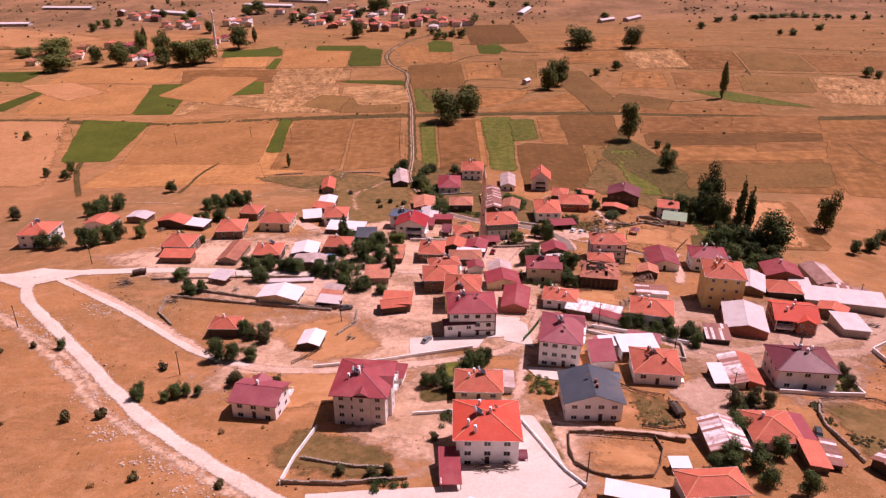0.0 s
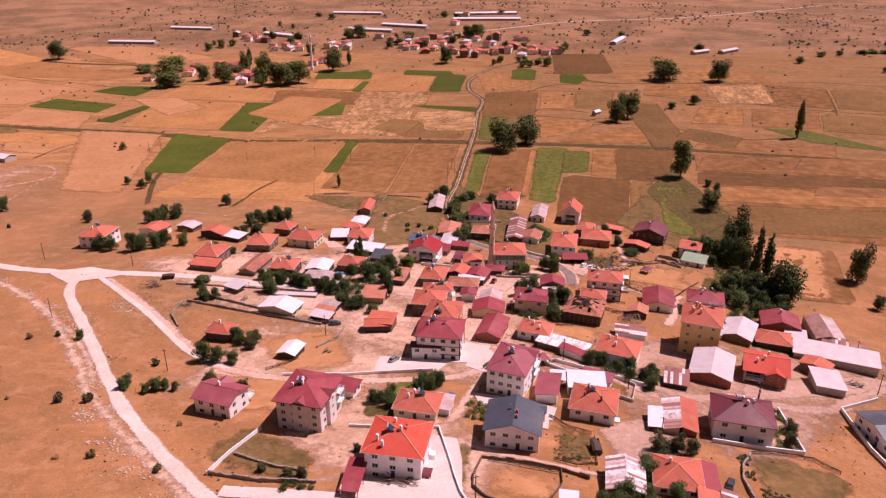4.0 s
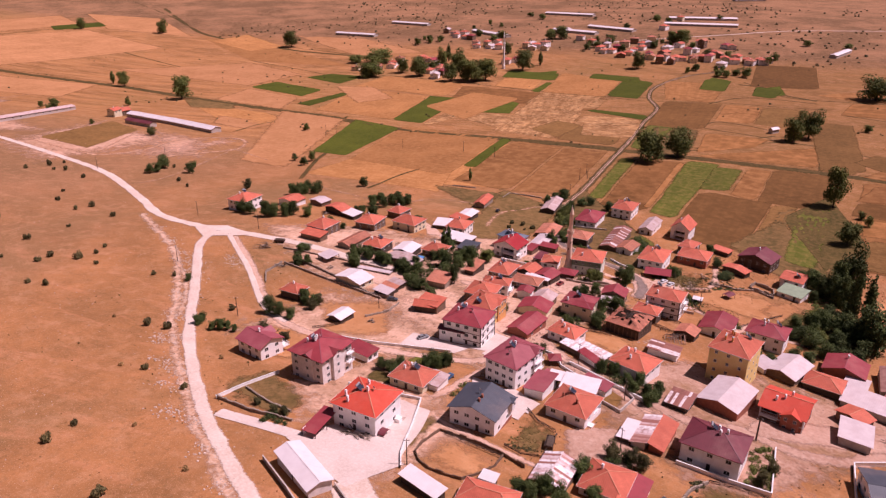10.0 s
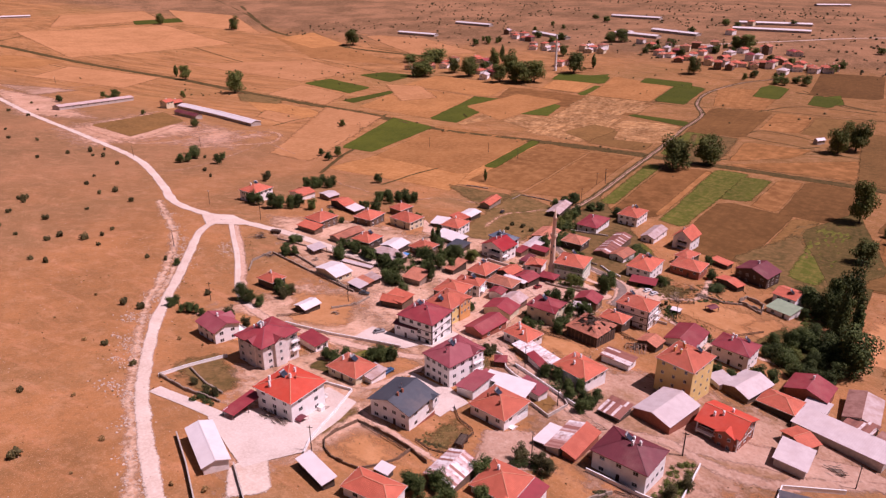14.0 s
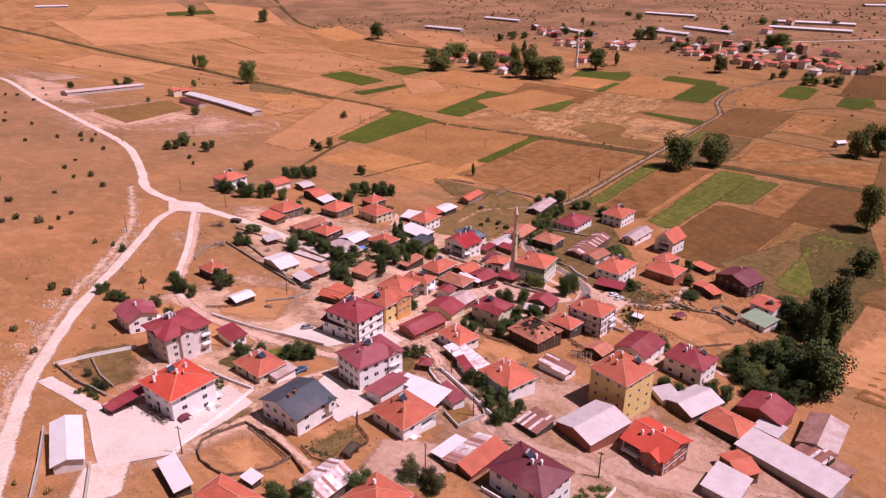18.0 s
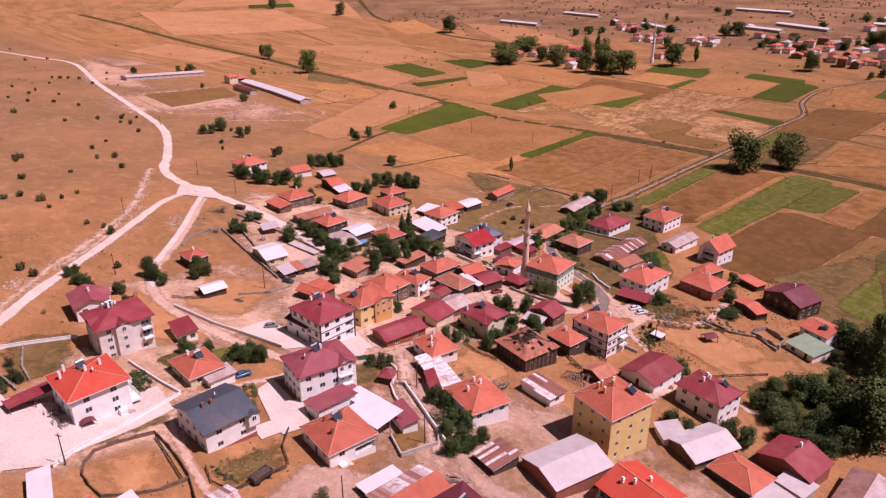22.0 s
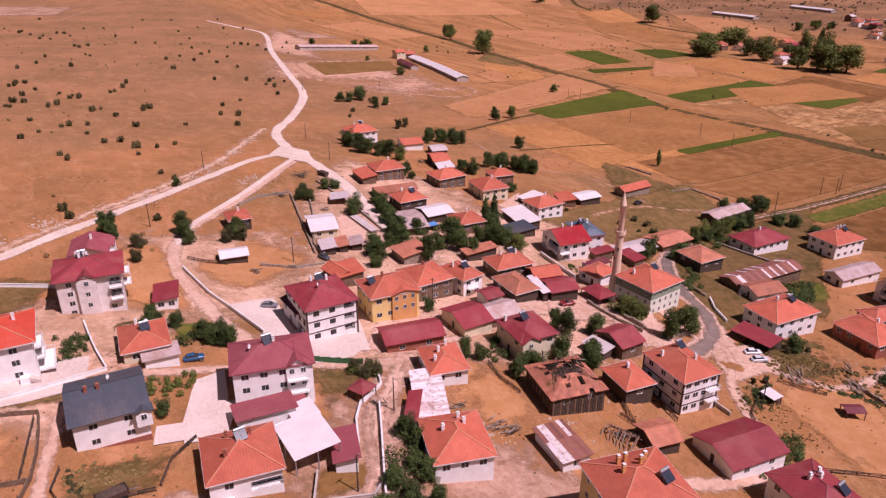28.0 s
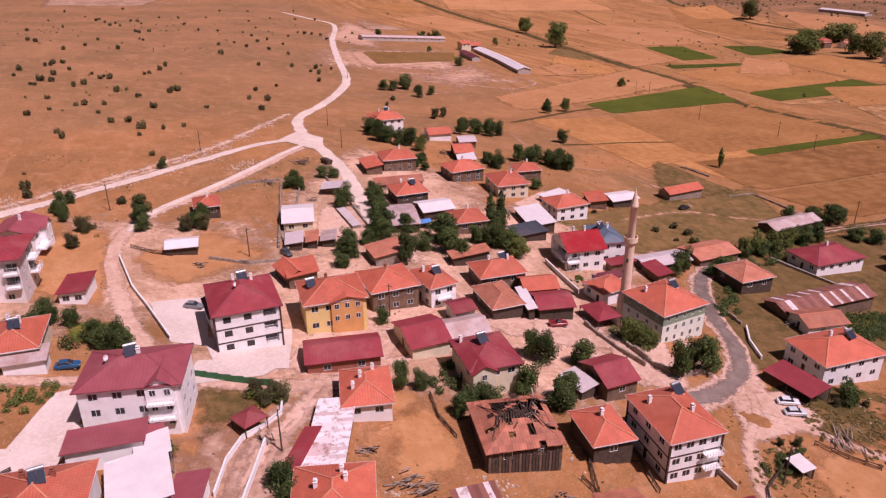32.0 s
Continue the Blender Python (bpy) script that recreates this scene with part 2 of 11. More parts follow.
def patchwork(name, cols, wide=0.85, long=7.0):
    """Sheets of different age laid side by side."""
    m, nd, ln, b = mat(name, 0.65, 0.0, 0.3)
    uv = nd.new("ShaderNodeUVMap").outputs[0]
    sn = nd.new("ShaderNodeVectorMath")
    sn.operation = "SNAP"
    ln.new(uv, sn.inputs[0])
    sn.inputs[1].default_value = (wide, long, 1.0)
    o = nd.new("ShaderNodeObjectInfo")
    ad = nd.new("ShaderNodeVectorMath")
    ln.new(sn.outputs[0], ad.inputs[0])
    ln.new(o.outputs["Random"], ad.inputs[1])
    wh = nd.new("ShaderNodeTexWhiteNoise")
    ln.new(ad.outputs[0], wh.inputs[0])
    cr = nd.new("ShaderNodeValToRGB")
    cr.color_ramp.interpolation = "CONSTANT"
    while len(cr.color_ramp.elements) < len(cols):
        cr.color_ramp.elements.new(0.5)
    for k, col in enumerate(cols):
        cr.color_ramp.elements[k].position = k / len(cols)
        cr.color_ramp.elements[k].color = (*col, 1)
    ln.new(wh.outputs[0], cr.inputs[0])
    co = world_co(nd)
    c = mixc(nd, ln, ramp(nd, ln, noise_tex(nd, ln, co, 0.9, 6.0, 0.7), 0.50, 0.68), cr.outputs[0], (0.30, 0.13, 0.09))
    ln.new(c, b.inputs["Base Color"])
    bump(nd, ln, b, noise_tex(nd, ln, co, 2.0, 3.0, 0.6), 0.3, 0.06)
    return m


def plain(name, col, rough=0.6, metal=0.0, spec=0.4, stain=None, scale=0.8):
    m, nd, ln, b = mat(name, rough, metal, spec)
    co = world_co(nd)
    d = stain or tuple(k * 0.72 for k in col)
    c = mixc(nd, ln, ramp(nd, ln, noise_tex(nd, ln, co, scale, 6.0, 0.65), 0.35, 0.62), d, col)
    ln.new(c, b.inputs["Base Color"])
    return m


def leafy(name, a, bcol):
    m, nd, ln, b = mat(name, 0.75, 0.0, 0.2)
    g = nd.new("ShaderNodeNewGeometry")
    o = nd.new("ShaderNodeObjectInfo")
    c = mixc(nd, ln, g.outputs["Random Per Island"], a, bcol)
    h = nd.new("ShaderNodeHueSaturation")
    r = nd.new("ShaderNodeMapRange")
    r.inputs[3].default_value, r.inputs[4].default_value = 0.7, 1.35
    ln.new(o.outputs["Random"], r.inputs[0])
    ln.new(r.outputs[0], h.inputs["Value"])
    ln.new(c, h.inputs["Color"])
    ln.new(h.outputs[0], b.inputs["Base Color"])
    return m


M = {}
M["settled"] = speckled("worn_village_earth", (0.455, 0.264, 0.180), (0.33, 0.175, 0.108), (0.57, 0.385, 0.29), 0.09, 0.8, lift=0.14, fray=18.0, weedy=0.7, grit=0.5)
M["street"] = speckled("lower_street_earth", (0.475, 0.287, 0.207), (0.37, 0.205, 0.138), (0.58, 0.40, 0.31), 0.09, 0.7, lift=0.1, fray=2.6, grit=0.45)
M["trampled"] = speckled("trampled_upper_earth", (0.62, 0.372, 0.250), (0.485, 0.270, 0.165), (0.74, 0.52, 0.40), 0.09, 0.8, lift=0.14, fray=18.0, weedy=0.45, grit=0.4)
M["driven"] = speckled("driven_earth", (0.56, 0.315, 0.195), (0.45, 0.232, 0.125), (0.66, 0.42, 0.29), 0.03, 0.4, lift=0.1, fray=4.0, grit=0.4)
M["disturbed"] = speckled("disturbed_farm_earth", (0.575, 0.330, 0.222), (0.47, 0.250, 0.150), (0.70, 0.46, 0.335), 0.03, 0.4, lift=0.1, fray=34.0, weedy=0.3, grit=0.4)
M["earth"] = land("dry_grass_earth")
M["track"] = speckled("trodden_earth", (0.60, 0.378, 0.280), (0.46, 0.265, 0.178), (0.71, 0.51, 0.41), 0.09, 0.7, lift=0.1, fray=1.8, grit=0.4)
M["gravel"] = speckled("pale_gravel", (0.65, 0.51, 0.43), (0.54, 0.39, 0.31), (0.74, 0.63, 0.55), 0.08, 1.2, lift=0.05, fray=0.9)
M["scree"] = speckled("pale_scree", (0.60, 0.38, 0.26), (0.42, 0.21, 0.11), (0.76, 0.58, 0.46), 0.25, 1.1, lift=0.3, fray=3.4, grit=0.3)
M["concrete_yard"] = speckled("pale_concrete", (0.63, 0.51, 0.45), (0.52, 0.40, 0.34), (0.70, 0.60, 0.54), 0.10, 1.5, rough=0.85, lift=0.02)
M["asphalt"] = speckled("worn_asphalt", (0.225, 0.163, 0.137), (0.150, 0.108, 0.092), (0.31, 0.23, 0.19), 0.07, 0.5, rough=0.9, lift=0.02, fray=1.8)
M["stubble"] = speckled("stubble", (0.2736, 0.1198, 0.0360), (0.1710, 0.0770, 0.0220), (0.4503, 0.2033, 0.0720), 0.014, 0.12, lift=0.15, vary=0.25, streak=0.14, amount=0.9, fray=1.6, row=0.008, rows=0.6)
M["straw_east"] = speckled("dull_straw", (0.3135, 0.1380, 0.0440), (0.2052, 0.0888, 0.0270), (0.4446, 0.2193, 0.0820), 0.02, 0.16, lift=0.15, vary=0.25, streak=0.2, amount=0.85, fray=1.4, row=0.01, rows=0.55)
M["straw"] = speckled("pale_straw", (0.4346, 0.1918, 0.0627), (0.3074, 0.1306, 0.0399), (0.5565, 0.2856, 0.1111), 0.035, 0.3, lift=0.15, vary=0.2, streak=0.4, fray=1.0)
# Pale straw clumps; the dark streaks paint their shadows into the colour.
M["windrow"] = speckled("straw_windrows_shaded", (0.546, 0.277, 0.108), (0.18, 0.0798, 0.0251), (0.74, 0.468, 0.233), 0.06, 0.35, lift=0.3, vary=0.08, streak=0.2, fray=1.4, row=0.06, rows=0.95)
M["ploughed"] = speckled("ploughed_soil", (0.1672, 0.0790, 0.0240), (0.1166, 0.0551, 0.0160), (0.2475, 0.1196, 0.0385), 0.02, 0.2, lift=0.25, vary=0.15, streak=0.4, fray=1.0)
M["fallow"] = speckled("fallow", (0.2120, 0.1070, 0.0330), (0.1391, 0.0728, 0.0210), (0.3078, 0.1605, 0.0570), 0.04, 0.4, lift=0.2, vary=0.22, streak=0.5, fray=2.0)
M["meadow"] = speckled("grazed_stubble", (0.50, 0.232, 0.098), (0.375, 0.168, 0.063), (0.58, 0.30, 0.145), 0.03, 0.25, lift=0.15, vary=0.10, streak=0.3, fray=6.0, grit=0.35)
M["clover"] = speckled("green_crop", (0.082, 0.094, 0.0090), (0.052, 0.066, 0.0058), (0.135, 0.124, 0.0190), 0.04, 0.5, lift=0.3, vary=0.18, streak=0.85, amount=0.5, fray=1.5)
M["clover_dry"] = speckled("patchy_green_crop", (0.110, 0.116, 0.0160), (0.068, 0.082, 0.0100), (0.255, 0.175, 0.0500), 0.045, 0.3, lift=0.3, vary=0.12, streak=0.5, amount=0.8, fray=2.2, rows=0.6)
M["verge"] = speckled("verge_weeds", (0.1035, 0.072, 0.0198), (0.063, 0.0495, 0.0126), (0.189, 0.1125, 0.0405), 0.08, 0.4, lift=0.4, amount=0.8, fray=1.5)
M["ditch"] = speckled("ditch_weeds", (0.10, 0.064, 0.019), (0.055, 0.042, 0.012), (0.17, 0.095, 0.036), 0.10, 0.4, lift=0.5, amount=0.7, fray=1.4)
M["olive"] = speckled("sparse_olive_grass", (0.182, 0.106, 0.037), (0.100, 0.069, 0.021), (0.30, 0.163, 0.068), 0.07, 0.35, lift=0.35, vary=0.12, fray=4.5, grit=0.5)
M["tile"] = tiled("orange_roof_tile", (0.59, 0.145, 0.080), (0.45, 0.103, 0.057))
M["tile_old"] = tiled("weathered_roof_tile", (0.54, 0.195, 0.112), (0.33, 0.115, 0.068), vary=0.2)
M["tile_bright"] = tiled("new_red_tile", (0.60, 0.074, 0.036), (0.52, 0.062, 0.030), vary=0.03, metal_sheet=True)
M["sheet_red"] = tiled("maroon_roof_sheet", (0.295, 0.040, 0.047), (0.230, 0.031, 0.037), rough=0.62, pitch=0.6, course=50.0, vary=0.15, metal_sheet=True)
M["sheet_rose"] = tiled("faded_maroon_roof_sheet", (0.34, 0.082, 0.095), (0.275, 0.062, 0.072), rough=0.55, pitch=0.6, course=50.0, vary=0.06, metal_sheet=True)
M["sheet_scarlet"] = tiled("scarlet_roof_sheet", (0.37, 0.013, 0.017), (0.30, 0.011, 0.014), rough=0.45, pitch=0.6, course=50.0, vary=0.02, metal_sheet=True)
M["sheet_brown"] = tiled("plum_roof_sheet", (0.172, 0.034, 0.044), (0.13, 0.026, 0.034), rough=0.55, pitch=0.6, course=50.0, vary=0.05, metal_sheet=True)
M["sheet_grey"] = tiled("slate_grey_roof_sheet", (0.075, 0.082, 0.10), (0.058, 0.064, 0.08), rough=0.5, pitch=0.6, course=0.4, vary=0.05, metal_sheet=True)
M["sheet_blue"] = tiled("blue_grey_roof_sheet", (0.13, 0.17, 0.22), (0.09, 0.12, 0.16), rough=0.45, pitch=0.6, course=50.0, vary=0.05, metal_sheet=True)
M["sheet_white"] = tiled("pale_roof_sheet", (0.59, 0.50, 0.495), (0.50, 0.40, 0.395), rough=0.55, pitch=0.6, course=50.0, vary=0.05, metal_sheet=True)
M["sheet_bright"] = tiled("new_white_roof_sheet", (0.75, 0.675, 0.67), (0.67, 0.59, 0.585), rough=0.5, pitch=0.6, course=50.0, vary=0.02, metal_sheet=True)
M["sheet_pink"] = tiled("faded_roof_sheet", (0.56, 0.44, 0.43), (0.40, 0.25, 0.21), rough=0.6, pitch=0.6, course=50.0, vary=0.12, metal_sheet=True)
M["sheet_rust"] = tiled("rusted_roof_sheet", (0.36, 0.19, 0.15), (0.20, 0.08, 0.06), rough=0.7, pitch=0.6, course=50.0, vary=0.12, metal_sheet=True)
M["sheet_patch"] = patchwork("patched_roof_sheets", [(0.74, 0.66, 0.66), (0.60, 0.42, 0.40), (0.33, 0.14, 0.11), (0.78, 0.72, 0.72), (0.46, 0.24, 0.20), (0.66, 0.52, 0.51)])
M["sheet_rustmix"] = patchwork("brown_rusted_sheets", [(0.21, 0.080, 0.058), (0.27, 0.105, 0.078), (0.62, 0.52, 0.51), (0.24, 0.088, 0.066), (0.19, 0.072, 0.055), (0.66, 0.57, 0.56), (0.28, 0.11, 0.082)])
M["sheet_stripe"] = patchwork("rust_flecked_sheets", [(0.78, 0.70, 0.70), (0.72, 0.61, 0.61), (0.62, 0.46, 0.45), (0.80, 0.74, 0.74), (0.75, 0.66, 0.66)], 0.9, 9.0)
M["palestone"] = plain("pale_broken_stone", (0.58, 0.44, 0.36), 0.95, stain=(0.36, 0.25, 0.19), scale=1.5)
M["white"] = plain("white_render", (0.90, 0.865, 0.845), 0.85, stain=(0.81, 0.755, 0.725), scale=0.5)
M["cream"] = plain("cream_render", (0.74, 0.64, 0.45), 0.85, stain=(0.64, 0.54, 0.37), scale=0.5)
M["yellow"] = plain("yellow_render", (0.80, 0.59, 0.24), 0.85, stain=(0.72, 0.51, 0.19), scale=0.4)
M["ochre"] = plain("peach_render", (0.72, 0.36, 0.125), 0.85, stain=(0.63, 0.30, 0.10), scale=0.4)
M["grey"] = plain("grey_render", (0.79, 0.71, 0.675), 0.9, stain=(0.64, 0.555, 0.515), scale=0.5)
M["green"] = plain("grey_green_render", (0.26, 0.33, 0.22), 0.85, stain=(0.21, 0.27, 0.18), scale=0.5)
M["brick"] = plain("red_hollow_brick", (0.36, 0.12, 0.07), 0.9, stain=(0.27, 0.09, 0.055), scale=1.2)
M["mud"] = plain("mud_and_timber", (0.22, 0.135, 0.085), 0.95, stain=(0.12, 0.075, 0.05), scale=0.9)
M["timber"] = plain("dark_old_timber", (0.10, 0.065, 0.045), 0.9, stain=(0.055, 0.038, 0.028), scale=1.5)
M["stone"] = plain("field_stone", (0.36, 0.28, 0.22), 0.95, stain=(0.22, 0.165, 0.125), scale=1.0)
M["block"] = plain("concrete_block", (0.50, 0.43, 0.38), 0.95, stain=(0.40, 0.33, 0.29), scale=0.8)
M["minaret"] = plain("pink_tuff_stone", (0.80, 0.60, 0.45), 0.9, stain=(0.70, 0.50, 0.37), scale=0.6)
M["palegreen"] = plain("pale_green_render", (0.76, 0.77, 0.66), 0.85, stain=(0.68, 0.69, 0.58), scale=0.5)
M["trimw"] = plain("white_trim", (0.80, 0.78, 0.76), 0.6)
M["brownt"] = plain("dark_brown_trim", (0.08, 0.045, 0.035), 0.6)
M["steel"] = plain("galvanised_steel", (0.52, 0.52, 0.54), 0.45, 0.7)
M["rubber"] = plain("black_rubber", (0.02, 0.02, 0.02), 0.8)
M["trunk"] = plain("bark", (0.13, 0.085, 0.055), 0.95, stain=(0.07, 0.045, 0.03), scale=2.0)
M["leaf"] = leafy("dark_leaves", (0.028, 0.046, 0.012), (0.086, 0.112, 0.028))
M["leaf_light"] = leafy("light_leaves", (0.058, 0.080, 0.016), (0.142, 0.150, 0.034))
M["leaf_dry"] = leafy("dusty_leaves", (0.05, 0.05, 0.02), (0.10, 0.085, 0.03))
M["shrub"] = leafy("juniper_leaves", (0.060, 0.053, 0.020), (0.135, 0.106, 0.040))
M["weed"] = leafy("dusty_weeds", (0.13, 0.095, 0.032), (0.27, 0.175, 0.066))
M["panelgreen"] = plain("green_painted_sheet", (0.04, 0.16, 0.06), 0.5)
M["straw_tuft"] = leafy("dry_tufts", (0.30, 0.17, 0.06), (0.44, 0.27, 0.11))
gm, gnd, gln, gb = mat("window_glass", 0.12, 0.0, 0.6)
gb.inputs["Base Color"].default_value = (0.040, 0.038, 0.042, 1)
M["glass"] = gm
gm2, gnd2, gln2, gb2 = mat("collector_glass", 0.15, 0.0, 0.6)
gb2.inputs["Base Color"].default_value = (0.035, 0.040, 0.058, 1)
M["solar"] = gm2
M["palebrown"] = plain("reddish_old_timber", (0.42, 0.225, 0.155), 0.9, stain=(0.30, 0.15, 0.10), scale=1.5)
M["tarp_blue"] = plain("blue_tarpaulin", (0.10, 0.30, 0.62), 0.5, stain=(0.08, 0.24, 0.50), scale=1.2)


def paint(name, col):
    m, nd, ln, b = mat(name, 0.3, 0.1, 0.5)
    b.inputs["Base Color"].default_value = (*col, 1)
    b.inputs["Coat Weight"].default_value = 0.6
    return m


# ---- the lie of the land ----
HILLS = [(x, y, 170.0) for y in (0, 150, 300, 450) for x in (-350, -150, 50, 250)]
HILLS += [(x, y, 380.0) for y in (300, 700, 1100) for x in (-800, -350, 100, 500)]
HILLS += [(x, y, 75.0) for y in (100, 175, 250, 325) for x in (-120, -40, 40, 120)]
RISE = [13.41, 11.95, 27.26, 3.79, 11.42, -12.46, 8.95, -7.43, 1.87, -12.45, 1.76, -7.92, -3.23, 8.16, 5.10, -1.62, 14.01, 18.73, 8.88, 4.30, -21.91, -23.95, -13.82, 4.08, -7.57, 20.27, 6.96, 4.72, 1.33, -0.07, 2.42, 0.38, 0.94, -5.87, -0.99, -1.48, 5.75, 1.60, 4.66, 0.72, 2.14, -1.08, -2.04, -1.50]
HC, HR = np.array(HILLS), np.array(RISE)


def lie(x, y):
    x, y = np.asarray(x, float), np.asarray(y, float)
    z = np.full(x.shape, -36.0)
    for (a, b, s), r in zip(HC, HR):
        z = z + r * np.exp(-((x - a) ** 2 + (y - b) ** 2) / (2 * s * s))
    return z


def gz(x, y):
    return float(lie(x, y)) + 0.18 * noise.noise((x * 0.05, y * 0.05, 0.0)) + 0.9 * noise.noise((x * 0.008, y * 0.008, 4.0)) * min(1.0, max(0.0, (abs(x) + abs(y) - 500) / 400))


def link(name, verts, faces, material, parent=None, label="", uvs=None, smooth=False):
    me = bpy.data.meshes.new(name)
    me.from_pydata(verts, [], faces)
    for k in (material if isinstance(material, list) else [material]):
        me.materials.append(k)
    if uvs is not None:
        me.uv_layers.new(name="UVMap").data.foreach_set("uv", [c for p in uvs for c in p])
    if smooth:
        me.shade_smooth()
    ob = new(name, me)
    ob.parent = parent
    if label:
        tagged(ob, label)
    return ob


def graded(lo, hi, step, far, grow=1.18):
    out = list(np.arange(lo, hi + 0.1, step))
    s = step
    while out[-1] < far:
        s = min(s * grow, 260.0)
        out.append(out[-1] + s)
    s = step
    while out[0] > -far:
        s = min(s * grow, 260.0)
        out.insert(0, out[0] - s)
    return out


gx, gy = graded(-250, 200, 4.0, 4600), graded(30, 420, 4.0, 4600)
gverts = [(x, y, gz(x, y)) for y in gy for x in gx]
nx = len(gx)
gfaces = [(j * nx + i, j * nx + i + 1, (j + 1) * nx + i + 1, (j + 1) * nx + i) for j in range(len(gy) - 1) for i in range(nx - 1)]
tagged(link("ground", gverts, gfaces, M["earth"], smooth=True), "dry orange-brown grassland sloping down to a farmed plain", "ground", kind="structure")


def gtop(x, y):
    """Height of the ground sheet itself at a place."""
    i = min(max(int(np.searchsorted(gx, x)) - 1, 0), nx - 2)
    j = min(max(int(np.searchsorted(gy, y)) - 1, 0), len(gy) - 2)
    u, v = (x - gx[i]) / (gx[i + 1] - gx[i]), (y - gy[j]) / (gy[j + 1] - gy[j])
    a, b, c, d = (gverts[k][2] for k in gfaces[j * (nx - 1) + i])
    return a * (1 - u) * (1 - v) + b * u * (1 - v) + c * u * v + d * (1 - u) * v


def border(ob, dist):
    ob.data.attributes.new("border", "FLOAT", "POINT").data.foreach_set("value", dist)


def spline(pts, step=3.0):
    out = []
    P = [Vector(p) for p in pts]
    P = [P[0] * 2 - P[1]] + P + [P[-1] * 2 - P[-2]]
    for i in range(1, len(P) - 2):
        n = max(2, int((P[i + 1] - P[i]).length / step))
        for k in range(n):
            t = k / n
            a, b, c, d = P[i - 1], P[i], P[i + 1], P[i + 2]
            out.append(0.5 * ((2 * b) + (c - a) * t + (2 * a - 5 * b + 4 * c - d) * t * t + (3 * b - a - 3 * c + d) * t ** 3))
    out.append(P[-2])
    return out


def strip(name, pts, width, material, lift=0.10, label="", category="road", kind="structure", ragged=0.25, step=3.0, parent=None, offset=0.0):
    """A way laid on the ground along a line; its edges wander a little."""
    line = spline([(p[0], p[1]) for p in pts], step)
    verts, faces, rim, run = [], [], [], 0.0
    cols = 5
    whole = sum((b - a).length for a, b in zip(line, line[1:]))
    for i, p in enumerate(line):
        d = (line[min(i + 1, len(line) - 1)] - line[max(i - 1, 0)]).normalized()
        nrm = Vector((-d.y, d.x))
        if i:
            run += (p - line[i - 1]).length
        wl = width * 0.5 * (1 + ragged * noise.noise((p.x * 0.15, p.y * 0.15, 1.0)))
        wr = width * 0.5 * (1 + ragged * noise.noise((p.x * 0.15, p.y * 0.15, 9.0)))
        for k in range(cols):
            s = -wr + (wl + wr) * k / (cols - 1) + offset
            q = p + nrm * s
            edge = 0.12 if k in (0, cols - 1) else 0.0
            verts.append((q.x, q.y, gtop(q.x, q.y) + lift - edge))
            rim.append(max(1.0, 4.4 / width) * min(min(k, cols - 1 - k) * (wl + wr) / (cols - 1), run + 0.3, whole - run + 0.3))
        if i:
            for k in range(cols - 1):
                a = (i - 1) * cols + k
                faces.append((a + 1, a, a + cols, a + cols + 1))
    ob = link(name, verts, faces, material, parent)
    border(ob, rim)
    if parent is None:
        tagged(ob, label, category, kind=kind)
    return ob


PATCH_NO = [0]


def patch(name, pts, material, lift=0.07, label="", category="field", group="", wobble=1.0, cell=6.0):
    """A piece of ground cover with four corners, draped over the land."""
    a, b, c, d = (Vector(p) for p in pts)
    PATCH_NO[0] += 1
    lift += 0.0012 * (PATCH_NO[0] % 60)
    if category == "field":
        mid = (a + b + c + d) / 4
        a, b, c, d = (p + (p - mid).normalized() * 1.6 for p in (a, b, c, d))
    cell = max(cell, max((b - a).length, (d - a).length) / 40)
    nu = max(6, int(max((b - a).length, (c - d).length) / cell))
    nv = max(6, int(max((d - a).length, (c - b).length) / cell))
    wide_u, wide_v = ((b - a).length + (c - d).length) / 2, ((d - a).length + (c - b).length) / 2
    verts, faces, uvs, rim = [], [], [], []
    for j in range(nv + 1):
        for i in range(nu + 1):
            u, v = i / nu, j / nv
            p = a * (1 - u) * (1 - v) + b * u * (1 - v) + c * u * v + d * (1 - u) * v
            if i in (0, nu) or j in (0, nv):
                p = p + Vector((noise.noise((p.x * 0.06, p.y * 0.06, 2.0)), noise.noise((p.x * 0.06, p.y * 0.06, 7.0)))) * wobble
            verts.append((p.x, p.y, gtop(p.x, p.y) + lift))
            rim.append(min(min(u, 1 - u) * wide_u, min(v, 1 - v) * wide_v))
    lu, lv = (b - a).length, (d - a).length
    long_u = lu >= lv
    for j in range(nv):
        for i in range(nu):
            k = j * (nu + 1) + i
            faces.append((k, k + 1, k + nu + 2, k + nu + 1))
            for s, t in ((i, j), (i + 1, j), (i + 1, j + 1), (i, j + 1)):
                q = (s / nu * lu, t / nv * lv)
                uvs.append(q if long_u else (q[1], q[0]))
    cr = (b - a).x * (d - a).y - (b - a).y * (d - a).x
    if cr < 0:
        faces = [f[::-1] for f in faces]
        uvs = [uvs[i * 4 + k] for i in range(len(faces)) for k in (3, 2, 1, 0)]
    ob = link(name, verts, faces, material, uvs=uvs)
    border(ob, rim)
    return tagged(ob, label, category, group, "structure")



